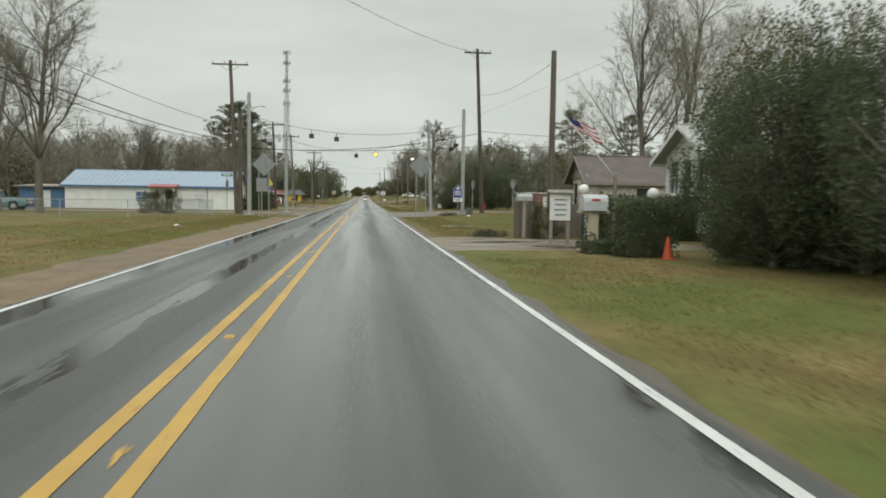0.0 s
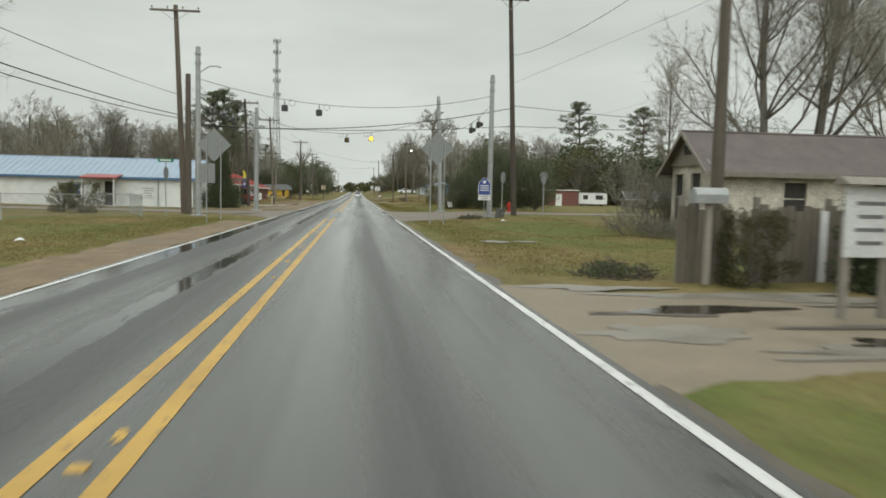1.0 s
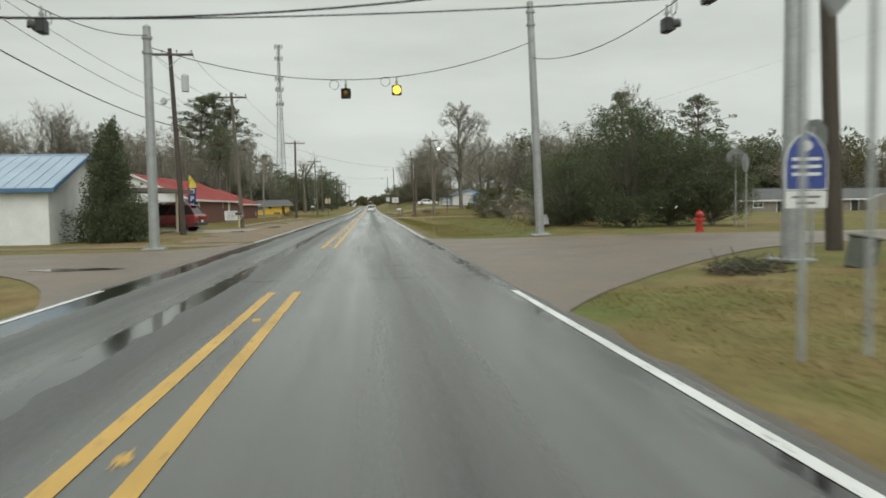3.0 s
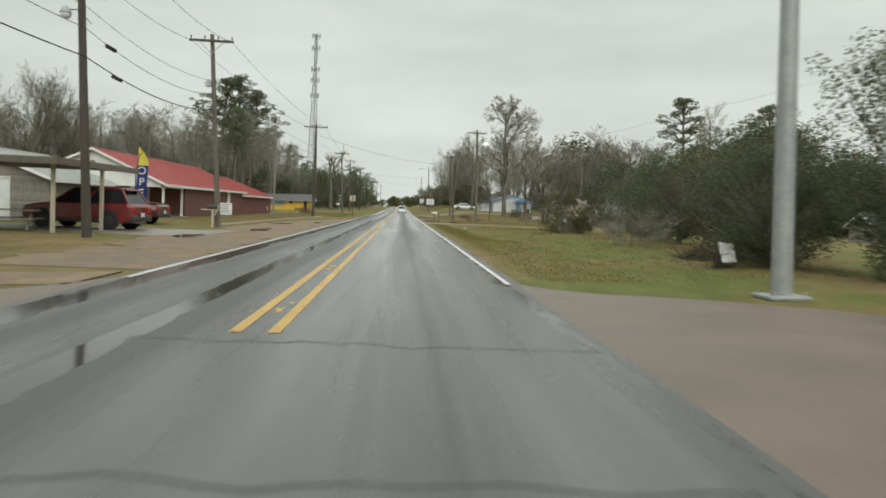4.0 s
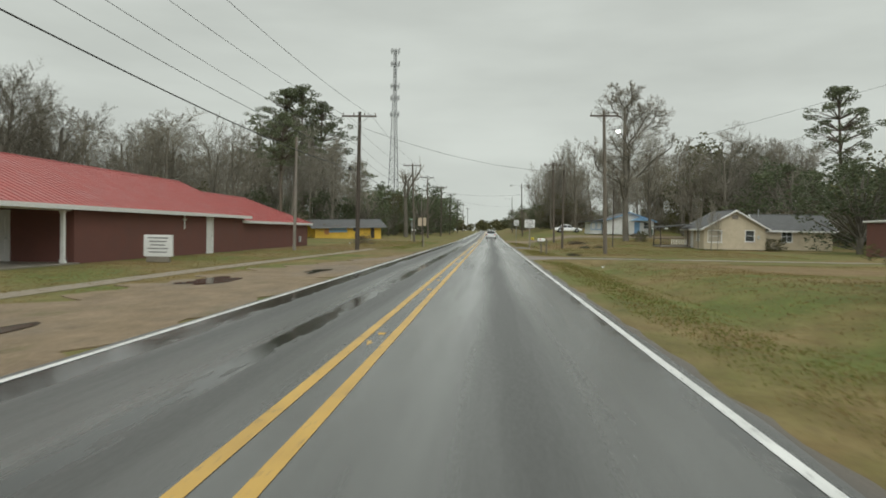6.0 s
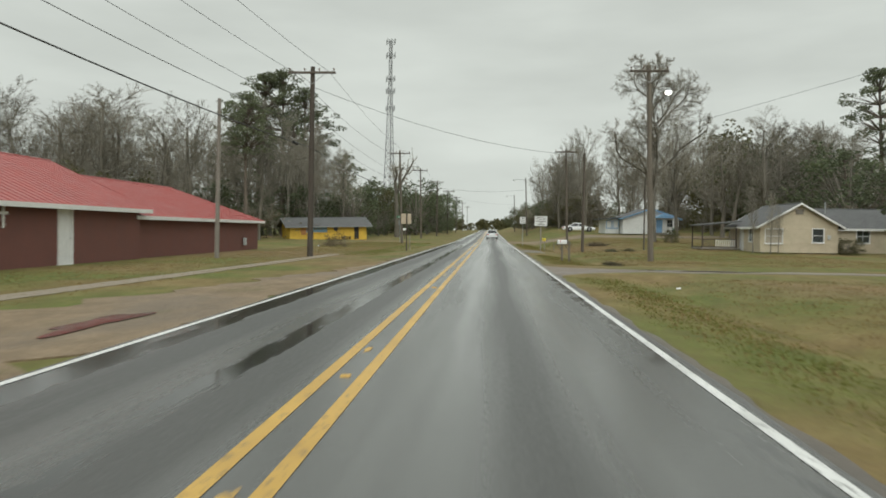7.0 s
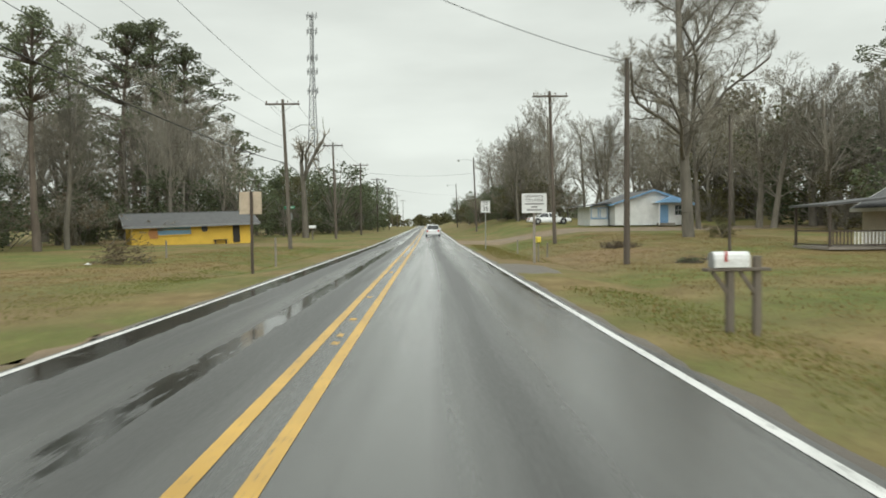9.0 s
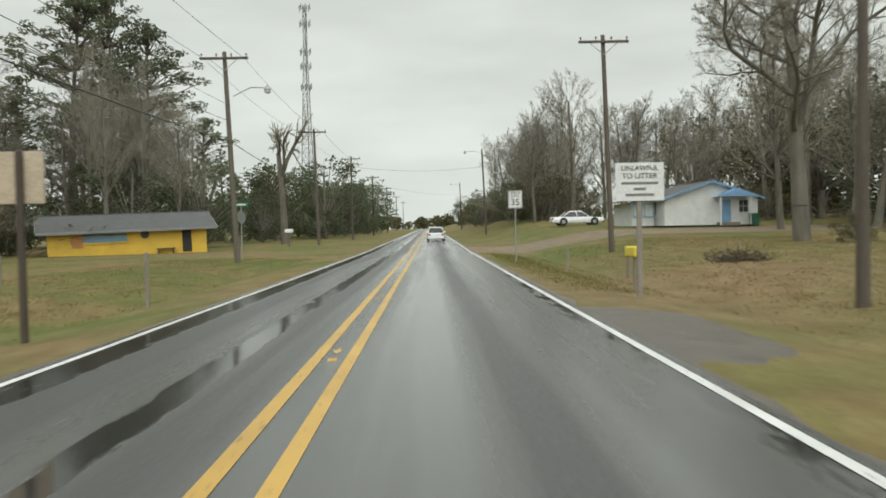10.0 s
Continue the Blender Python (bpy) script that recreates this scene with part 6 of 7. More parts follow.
part("gable_boarding", Shape().prism([(40.6, 2.8), (44.2, 2.8), (42.4, 3.98)], 14.06, 14.12, "x"), M_GREYWOOD, rh, "grey weathered gable boarding")
gable_roof(rh, 14.2, 24.0, 40.7, 44.1, 2.85, 4.1, "x", M_OLDROOF, 0, 0.45, fascia=M_GREYWOOD)
part("gable_vent", Shape().box((14.03, 42.4, 3.4), (0.06, 0.55, 0.34)), M_DARK, rh, bevel=0.01)

for k, (x, y, h) in enumerate(((13.5, 41.0, 0.9), (13.3, 42.2, 1.0), (13.4, 43.4, 0.9), (13.0, 44.6, 1.3), (14.8, 39.9, 1.0), (16.5, 39.8, 0.9), (18.5, 39.9, 1.1))):
    tree("thicket", x, y, h, 1.4, k % 2, "low dry weeds against the derelict house", "weeds round the derelict house")

# white house with gable to the road
h1 = thing("white_house", "white board house with a pale metal roof behind the hedge", "house")
four_walls(h1, 14.0, 24.0, 24.8, 29.2, 0.3, 3.35, 4.45, "x", M_WHITEWALL, [("w", 25.2, 1.8, 26.2, 3.1, "grid"), ("w", 26.7, 1.2, 27.5, 3.1, "window", M_DARK), ("w", 27.9, 1.8, 28.8, 3.1, "grid"), ("s", 15.5, 1.7, 16.6, 3.0, "grid"), ("s", 19.5, 1.7, 20.6, 3.0, "grid")], 0.2)
gable_roof(h1, 14.0, 24.0, 24.8, 29.2, 3.35, 4.45, "x", M_PALEROOF, 0.4, 0.5)
part("foundation", Shape().box((19.0, 27.0, 0.1), (9.8, 4.2, 0.5)), M_CONC, h1)

# cottage behind the parked cars and its flat canopy
ct = thing("cottage", "grey cottage with a pale green metal roof", "house")
four_walls(ct, -22.5, -15.6, 100.0, 107.0, -0.04, 2.2, 3.5, "y", M_GREYWOOD, [("s", -20.8, 0.9, -20.0, 1.9, "grid"), ("s", -18.4, 0.0, -17.5, 2.0, "door", M_TRIM)], 0.2)
gable_roof(ct, 100.0, 107.0, -22.5, -15.6, 2.2, 3.5, "y", M_PALEROOF, 0.5, 0.4)
cp = thing("carport", "flat-roofed wooden carport on square posts", "carport")
part("roof", Shape().box((-14.0, 92.6, 2.5), (7.6, 7.8, 0.14)), M_GREYWOOD, cp, bevel=0.02)
part("fascia", Shape().box((-10.17, 92.6, 2.47), (0.05, 7.8, 0.24)), M_POLEGREY, cp, "dark weathered fascia board")
part("fascia", Shape().box((-14.0, 88.67, 2.47), (7.6, 0.05, 0.24)), M_POLEGREY, cp, "dark weathered fascia board")
for x, y in ((-10.75, 89.6), (-10.35, 92.9), (-17.4, 89.6), (-17.4, 96.0)):
    part("post", Shape().box((x, y, 1.2), (0.13, 0.13, 2.48)), M_CREAM, cp, bevel=0.01)
tb = thing("picnic_table", "grey weathered wooden picnic table", "table", -12.6, 90.6, -0.04, 10)
part("tabletop", Shape().box((0, 0, 0.73), (1.7, 0.7, 0.05)), M_GREYWOOD, tb, bevel=0.01)
for sy in (-0.6, 0.6):
    part("bench", Shape().box((0, sy, 0.43), (1.7, 0.25, 0.05)), M_GREYWOOD, tb, bevel=0.01)
for sx in (-0.6, 0.6):
    part("leg", Shape().tube((sx, -0.55, 0), (sx, 0.1, 0.72), 0.045, n=4).tube((sx, 0.55, 0), (sx, -0.1, 0.72), 0.045, n=4).box((sx, 0, 0.4), (0.05, 1.4, 0.08)), M_GREYWOOD, tb)

# low bungalows across the field
def bungalow(x, y, w, d, wall_m, roof_m, label, gab=None):
    b = thing("bungalow", label, "house", x, y, 0.0, -10, "bungalows across the field")
    four_walls(b, -w / 2, w / 2, -d / 2, d / 2, -0.1, 1.9, 1.91, "x", wall_m, [("s", -w * 0.3 - 0.5, 0.8, -w * 0.3 + 0.5, 1.7, "grid"), ("s", -0.45, 0, 0.45, 1.8, "door", M_DARK), ("s", w * 0.3 - 0.5, 0.8, w * 0.3 + 0.5, 1.7, "grid")], 0.4, 0.0)
    gable_roof(b, -w / 2, w / 2, -d / 2, d / 2, 1.9, 3.3, "x", roof_m, 0, 0.4)
    if gab is not None:
        part("front_gable", Shape().prism([(gab - 2.1, 0.0), (gab + 2.1, 0.0), (gab + 2.1, 1.5), (gab, 2.45), (gab - 2.1, 1.5)], -d / 2 - 1.6, -d / 2 - 0.01, "y"), M_GREYWOOD, b, "pale grey front gable")
    b.scale = (0.95, 0.95, 0.82)
    return b


bungalow(46.3, 126, 8.5, 6, M_GREYWOOD, M_SHINGLE, "low bungalow with a blue-grey roof", 2.9)
bungalow(59.3, 133, 11, 7, M_GREYWOOD, M_SHINGLE, "low bungalow with a grey roof and white gable", 3.0)
bungalow(80, 137, 8, 6, M_DIRTYWHITE, M_SHINGLE, "low pale bungalow half hidden by trees")
br = thing("brick_building", "long low brown-brick outbuilding with a flat pale-edged roof", "building", 37.1, 152.5, -0.05, -6)
four_walls(br, -5.0, 5.0, -2.5, 2.5, 0, 2.75, 2.76, "x", M_BRICK, [("s", -3.2, 1.0, -1.8, 2.1, "grid", M_DARK), ("s", 1.0, 0.0, 2.0, 2.05, "door", M_TRIM)], 0.6, 0.0)
part("roof", Shape().box((0, 0, 2.85), (10.5, 5.5, 0.16)), M_TRIM, br, "flat white-edged roof", bevel=0.02)
br2 = thing("trailer", "small white mobile home with a dark window", "mobile home", 45.7, 153.5, 0.0, -6)
part("body", Shape().box((0, 0, 1.35), (5.4, 2.6, 2.2)), M_WHITEWALL, br2, bevel=0.12)
part("roof", Shape().box((0, 0, 2.48), (5.6, 2.8, 0.08)), M_SIGNBACK, br2, bevel=0.02)
part("window", Shape().box((1.2, -1.31, 1.6), (1.4, 0.03, 0.8)), M_DARK, br2)
part("window", Shape().box((-1.4, -1.31, 1.6), (0.9, 0.03, 0.8)), M_DARK, br2)
for px_ in (-2.0, 0.0, 2.0):
    part("pier", Shape().box((px_, 0, 0.1), (0.4, 1.6, 0.4)), M_CONC, br2)

# ---- vehicles ----
def vehicle(name, label, category, x, y, z, rz, length, width, height, paint, style, group="", wheel_r=0.33, tail_out=True):
    """Nose towards local +x. style: suv, sedan or pickup."""
    ob = thing(name, label, category, x, y, z, rz, group)
    L, W = length / 2, width / 2
    belt = height * 0.6
    gc = 0.2 if style == "sedan" else 0.3
    hood = belt * (0.96 if style != "pickup" else 0.98)
    sec = [(-L, gc + 0.22, belt * 0.86, 0.86), (-L + 0.08, gc + 0.06, belt * 0.97, 0.93), (-L * 0.75, gc, belt, 0.99), (-L * 0.3, gc - 0.02, belt, 1.0),
           (L * 0.25, gc - 0.02, belt, 1.0), (L * 0.45, gc, hood, 0.99), (L * 0.8, gc + 0.02, hood * 0.92, 0.95), (L - 0.1, gc + 0.06, hood * 0.84, 0.86), (L, gc + 0.16, hood * 0.7, 0.78)]
    rings = []
    for sx, lo, hi, w in sec:
        w *= W
        mid_z = lo + (hi - lo) * 0.55
        rings.append([(sx, -w * 0.9, lo), (sx, -w, lo + 0.1), (sx, -w * 1.0, mid_z), (sx, -w * 0.93, hi - 0.05), (sx, -w * 0.86, hi),
                      (sx, w * 0.86, hi), (sx, w * 0.93, hi - 0.05), (sx, w * 1.0, mid_z), (sx, w, lo + 0.1), (sx, w * 0.9, lo)])
    if style == "suv":
        low = [(-0.98, 0.26), (-1.0, 0.38), (-0.985, 0.56), (-0.95, 0.635), (0.4, 0.63), (0.78, 0.575), (0.93, 0.52), (1.0, 0.38), (0.97, 0.2), (0.8, 0.16), (-0.85, 0.16)]
        grown = lambda k: [(px * (1 - k * 0.03), (pz - 0.4) * (1 - k * 0.16) + 0.4) for px, pz in low]
        rings = [[(px * L, sy * W, pz * height) for px, pz in grown(k)] for sy, k in ((-1.0, 1.0), (-0.985, 0.45), (-0.9, 0.0), (0.9, 0.0), (0.985, 0.45), (1.0, 1.0))]
    body = part("body", Shape().loft(rings), paint, ob, smooth=False)
    if style == "suv":
        g0, g1, r0, r1 = -L * 0.95, L * 0.45, -L * 0.78, L * 0.06
        belt = height * 0.625
    elif style == "sedan":
        g0, g1, r0, r1 = -L * 0.62, L * 0.4, -L * 0.36, L * 0.1
    else:
        g0, g1, r0, r1 = -L * 0.16, L * 0.45, -L * 0.1, L * 0.22
    wb, wt = W * 0.9, W * 0.7
    lo, hi = belt - 0.02, height - 0.05
    part("cabin_glass", Shape().loft([[(g0, -wb, lo), (g1, -wb, lo), (g1, wb, lo), (g0, wb, lo)], [(r0, -wt, hi), (r1, -wt, hi), (r1, wt, hi), (r0, wt, hi)]]), M_CARGLASS, ob, "dark tinted glass", bevel=0.02)
    part("roof", Shape().loft([[(r0 - 0.06, -wt - 0.03, hi - 0.03), (r1 + 0.06, -wt - 0.03, hi - 0.03), (r1 + 0.06, wt + 0.03, hi - 0.03), (r0 - 0.06, wt + 0.03, hi - 0.03)],
                               [(r0 + 0.1, -wt + 0.08, height), (r1 - 0.1, -wt + 0.08, height), (r1 - 0.1, wt - 0.08, height), (r0 + 0.1, wt - 0.08, height)]]), paint, ob, bevel=0.015)
    for sy in (-1, 1):
        for (pa, pb) in (((g0, r0)), ((g1, r1)), ((g0 * 0.45 + g1 * 0.55, r0 * 0.45 + r1 * 0.55))):
            part("pillar", Shape().tube((pa, sy * (wb + 0.005), lo), (pb, sy * (wt + 0.012), hi), 0.045, n=5), paint, ob)
        part("mirror", Shape().box((g1 - 0.22, sy * (W + 0.08), belt + 0.08), (0.12, 0.18, 0.13)), paint, ob, bevel=0.02)
        part("tail_lamp", Shape().box((-L + 0.03, sy * W * 0.74, belt * 0.78), (0.1, W * 0.26, 0.2)), M_TAIL, ob, "red tail lamp", bevel=0.02)
        part("headlight", Shape().box((L - 0.12, sy * W * 0.62, hood * 0.72), (0.2, W * 0.34, 0.14)), M_HEADLAMP, ob, "clear headlamp", bevel=0.02)
        for wx in (-L * 0.6, L * 0.6):
            wheel = new("wheel")
            wheel.parent = ob
            wy = sy * (W - 0.1)
            part("tyre", Shape().tube((wx, wy - 0.11, wheel_r), (wx, wy + 0.11, wheel_r), wheel_r, n=22), M_TYRE, wheel, bevel=0.0)
            part("rim", Shape().tube((wx, wy + sy * 0.09, wheel_r), (wx, wy + sy * 0.125, wheel_r), wheel_r * 0.62, wheel_r * 0.5, 14), M_BUMPER if style == "suv" else M_RIM, wheel)
            part("wheel_arch", Shape().tube((wx, sy * (W * 0.93), wheel_r + 0.02), (wx, sy * (W * 1.002), wheel_r + 0.02), wheel_r * 1.17, n=22), M_BUMPER, ob)
    if style == "suv":
        part("spoiler", Shape().prism([(r0 - 0.22, height - 0.1), (r0 + 0.1, height - 0.06), (r0 + 0.1, height - 0.01), (r0 - 0.2, height - 0.05)], -wt, wt, "y"), paint, ob, bevel=0.01)
        for sy in (-1, 1):
            part("roof_rail", Shape().tube((r0 + 0.15, sy * (wt - 0.04), height + 0.03), (r1 - 0.15, sy * (wt - 0.04), height + 0.03), 0.022, n=6), M_RIM, ob)
            part("sill_trim", Shape().box((0, sy * W * 0.985, height * 0.2), (L * 1.1, 0.05, 0.14)), M_BUMPER, ob, bevel=0.01)
    part("rear_bumper", Shape().box((-L + 0.02, 0, gc + 0.16), (0.16, W * 1.8, 0.2)), paint if style == "sedan" else M_BUMPER, ob, bevel=0.03)
    part("front_bumper", Shape().box((L - 0.06, 0, gc + 0.12), (0.16, W * 1.6, 0.2)), M_BUMPER, ob, bevel=0.03)
    part("number_plate", Shape().box((-L - 0.055, 0, gc + 0.34), (0.012, 0.32, 0.16)), M_SIGNWHITE, ob, "plain pale plate")
    if style == "pickup":
        # flat black sheet over the solid body: the hollow bed's shade put into colour
        part("bed_shade_sheet", Shape().box((-L * 0.58, 0, belt + 0.004), (L * 0.72, W * 1.5, 0.012)), M_BUMPER, ob, "flat black sheet painted in for the shaded truck bed")
        for sy in (-1, 1):
            part("bed_rail", Shape().box((-L * 0.58, sy * W * 0.83, belt + 0.03), (L * 0.78, 0.09, 0.06)), paint, ob, bevel=0.01)
    return ob


vehicle("sedan", "white saloon car with red tail lamps on the wet road", "car", 1.75, 234.0, rise(234) + 0.0, 90, 4.7, 1.82, 1.47, M_CARWHITE, "sedan")
vehicle("sport_utility_vehicle", "dark red sport utility vehicle parked under a carport", "car", -11.4, 94.2, -0.02, 172, 4.6, 1.85, 1.7, M_SUVRED, "suv", wheel_r=0.36)
vehicle("pickup_truck", "maroon pickup truck parked beside the open-sign flag", "truck", -13.4, 102.3, -0.02, 176, 5.3, 1.9, 1.75, M_MAROON, "pickup", wheel_r=0.38)
vehicle("sedan", "old white two-door car parked on the dirt", "car", 15.3, 226.5, land(15.3, 226.5) + 0.02, 4, 5.0, 1.8, 1.35, M_CARWHITE, "sedan")
vehicle("pickup_truck", "old faded teal pickup truck parked in the grass", "truck", -29.5, 66.0, -0.03, 185, 5.2, 1.9, 1.7, M_TEAL, "pickup", wheel_r=0.37)

# ---- signs ----
def two_posts(ob, half, h, y=0.05, r=0.03, mat_=None):
    for sx in (-half, half) if half else (0,):
        part("post", Shape().tube((sx, y, -0.3), (sx, y, h), r, n=8), mat_ or M_GALV, ob)


def letters(text, parent, x, y, z, size, material, name="lettering", rot=(90, 0, 0)):
    cu = bpy.data.curves.new(name, "FONT")
    cu.body, cu.size, cu.align_x, cu.align_y, cu.extrude = text, size, "CENTER", "CENTER", 0.004
    tmp = bpy.data.objects.new("tmp_text", cu)
    scene.collection.objects.link(tmp)
    dg = bpy.context.evaluated_depsgraph_get()
    me = bpy.data.meshes.new_from_object(tmp.evaluated_get(dg))
    bpy.data.objects.remove(tmp)
    me.materials.clear()
    me.materials.append(material)
    ob = new(name, me)
    ob.parent = parent
    ob.matrix_basis = pose(x, y, z, *rot)
    return ob


def diamond(x, y, c, half, rz, label):
    ob = thing("warning_sign", label, "road sign", x, y, land(x, y), rz)
    part("panel", Shape().prism([(-half, c), (0, c - half), (half, c), (0, c + half)], 0.0, 0.012, "y"), M_SIGNBACK, ob, "bare grey back of the panel")
    two_posts(ob, half * 0.42, c + half * 0.35, -0.05)
    return ob


diamond(5.35, 51.6, 3.75, 0.82, 8, "large diamond road sign seen from its dull grey back")
diamond(-5.75, 53.8, 3.75, 0.85, -6, "large diamond road sign seen from its dull grey back")
rs = thing("road_sign", "grey back of a small square road sign on a post", "road sign", -5.45, 50.4, -0.04, -4)
part("panel", Shape().box((0, 0, 2.25), (0.75, 0.012, 0.9)), M_SIGNBACK, rs, bevel=0.004)
two_posts(rs, 0, 2.7, -0.05)

sl = thing("speed_limit_sign", "white speed limit sign on a steel post", "road sign", 4.85, 186.8, land(4.85, 186.8))
part("panel", Shape().box((0, 0, 2.72), (0.61, 0.01, 0.76)), M_SIGNWHITE, sl, bevel=0.003)
part("border", Shape().box((0, -0.007, 3.075), (0.57, 0.004, 0.015)).box((0, -0.007, 2.365), (0.57, 0.004, 0.015)).box((-0.28, -0.007, 2.72), (0.015, 0.004, 0.71)).box((0.28, -0.007, 2.72), (0.015, 0.004, 0.71)), M_INK, sl)
letters("SPEED", sl, 0, -0.009, 2.99, 0.15, M_INK)
letters("LIMIT", sl, 0, -0.009, 2.86, 0.15, M_INK)
letters("35", sl, 0, -0.009, 2.59, 0.4, M_INK)
two_posts(sl, 0, 2.9, 0.04)

lt = thing("litter_sign", "white notice against littering on a wooden post", "road sign", 5.65, 170.3, land(5.65, 170.3))
part("panel", Shape().box((0, 0, 2.5), (1.05, 0.02, 0.82)), M_SIGNWHITE, lt, bevel=0.004)
part("post", Shape().box((0, 0.07, 1.3), (0.1, 0.1, 2.9)), M_GREYWOOD, lt, bevel=0.008)
letters("UNLAWFUL", lt, 0, -0.016, 2.79, 0.15, M_INK)
letters("TO LITTER", lt, 0, -0.016, 2.62, 0.16, M_INK)
for k, w in enumerate((0.8, 0.26, 0.62)):
    part("lettering_bar", Shape().box((0, -0.013, 2.47 - 0.125 * k), (w, 0.005, 0.055)), M_GREYINK, lt)
nt = thing("news_box", "yellow plastic newspaper tube on a stake", "newspaper box", 6.1, 172.6, land(6.1, 172.6), 15)
part("tube", Shape().box((0, 0, 1.0), (0.2, 0.45, 0.26)), M_FLAGYELLOW, nt, bevel=0.03)
part("stake", Shape().box((0.05, 0, 0.45), (0.05, 0.05, 0.95)), M_GREYWOOD, nt)

tn = thing("sign_board", "blank tan back of a wooden sign on a dark post", "sign", -5.15, 165.8, land(-5.15, 165.8), -3)
part("panel", Shape().box((0, 0, 2.55), (0.8, 0.03, 0.8)), M_SIGNTAN, tn, bevel=0.005)
part("post", Shape().box((0.05, -0.06, 1.3), (0.09, 0.09, 3.3)), M_PICKET, tn, bevel=0.008)
for x, y, h, lab in ((-5.5, 171.8, 1.3, "short weathered fence stake"), (-12.4, 178.0, 0.9, "short weathered fence stake"), (6.5, 183.5, 0.85, "short pale fence stake"), (7.4, 178.0, 0.8, "leaning weathered fence stake")):
    st = thing("stake", lab, "post", x, y, land(x, y), 0, "fence stakes", rx=6 if "lean" in lab else 0)
    part("stake_wood", Shape().box((0, 0, h / 2 - 0.1), (0.075, 0.075, h + 0.2)), M_GREYWOOD, st, bevel=0.008)

cb = thing("church_sign", "blue and white arched church direction sign", "sign", 8.75, 57.6, land(8.75, 57.6), -6)
cb.scale = (0.8, 0.8, 0.8)
arch = [(-0.42, 1.75), (0.42, 1.75), (0.42, 2.35), (0.36, 2.6), (0.2, 2.82), (0, 2.96), (-0.2, 2.82), (-0.36, 2.6), (-0.42, 2.35)]
part("arch_panel", Shape().prism([(p[0] * 1.08, 2.32 + (p[1] - 2.32) * 1.05) for p in arch], 0.0, 0.015, "y"), M_SIGNWHITE, cb, "white arch border")
part("blue_panel", Shape().prism(arch, -0.012, -0.002, "y"), M_SIGNBLUE, cb, "blue arched panel")
part("lower_panel", Shape().box((0, 0, 1.52), (0.88, 0.015, 0.36)), M_SIGNWHITE, cb, bevel=0.003)
part("emblem", Shape().tube((0, -0.02, 2.66), (0, -0.013, 2.66), 0.12, n=12), M_SIGNWHITE, cb, "white emblem")
for k in range(3):
    part("lettering_bar", Shape().box((0, -0.016, 2.38 - 0.16 * k), (0.6, 0.006, 0.07)), M_SIGNWHITE, cb)
for k in range(2):
    part("lettering_bar", Shape().box((0, -0.012, 1.58 - 0.13 * k), (0.6 - 0.2 * k, 0.006, 0.05)), M_GREYINK, cb)
two_posts(cb, 0, 1.5, 0.03, 0.028)

for x, y, c, w, h_, rz, n in ((16.9, 76.2, 2.9, 0.8, 0.8, -30, 8), (16.5, 74.6, 2.6, 0.7, 0.8, 40, 8), (10.25, 59.8, 2.35, 0.6, 0.75, -68, 8)):
    ss = thing("stop_sign", "octagonal sign seen from its grey back on a steel post", "road sign", x, y, land(x, y), rz, "sign backs")
    part("panel", Shape().prism([(w / 2 * math.cos(radians(22.5 + 45 * i)), c + h_ / 2 * math.sin(radians(22.5 + 45 * i))) for i in range(n)], 0, 0.012, "y"), M_SIGNBACK, ss)
    two_posts(ss, 0, c + 0.2, -0.04)
for x, y, rz in ((-9.0, 57.5, 20), (-9.3, 196.0, 0)):
    sn = thing("street_name_sign", "small green street name blade over a stop sign", "road sign", x, y, land(x, y), rz)
    two_posts(sn, 0, 3.0, 0.03)
    part("blade", Shape().box((0, 0, 3.05), (0.8, 0.012, 0.2)), M_SIGNGREEN, sn, "green blade with pale bar")
    part("lettering_bar", Shape().box((0, -0.008, 3.05), (0.55, 0.004, 0.07)), M_SIGNWHITE, sn)
    part("stop_panel", Shape().prism([(0.36 * math.cos(radians(22.5 + 45 * i)), 2.35 + 0.36 * math.sin(radians(22.5 + 45 * i))) for i in range(8)], -0.02, -0.01, "y"), M_SIGNBACK, sn, "grey back of the octagon").rotation_euler = (0, 0, radians(60))

# feather flag
fl = thing("feather_flag", "tall navy and yellow feather flag lettered OPEN", "flag", -11.0, 98.5, -0.03, 0)
cloth = Shape()
rowsf = []
for k in range(15):
    z = 0.75 + 2.95 * k / 14
    w = 0.5 if z < 3.0 else 0.5 * max(0.08, 1 - ((z - 3.0) / 0.75) ** 1.5)
    bend_ = 0.03 * math.sin(k * 0.8)
    rowsf.append((z, 0.04 + 0.11 * (k / 14) ** 2, w, bend_))
for lo, hi, m_, lab in ((0, 10, M_FLAGBLUE, "navy cloth"), (10, 14, M_FLAGYELLOW, "yellow cloth top")):
    s = Shape()
    for z, x0, w, b_ in rowsf[lo:hi + 1]:
        s.v += [(x0, b_, z), (x0 + w * 0.5, b_ + 0.03, z), (x0 + w, b_ - 0.02, z), (x0, b_ + 0.006, z), (x0 + w * 0.5, b_ + 0.036, z), (x0 + w, b_ - 0.014, z)]
    n = hi - lo
    for k in range(n):
        a, b = 6 * k, 6 * (k + 1)
        s.f += [(a, a + 1, b + 1, b), (a + 1, a + 2, b + 2, b + 1), (a + 4, a + 3, b + 3, b + 4), (a + 5, a + 4, b + 4, b + 5)]
    part("cloth", s, m_, fl, lab)
for k, chh in enumerate("OPEN"):
    letters(chh, fl, 0.31, -0.05, 2.6 - 0.52 * k, 0.5, M_CLOTHWHITE)
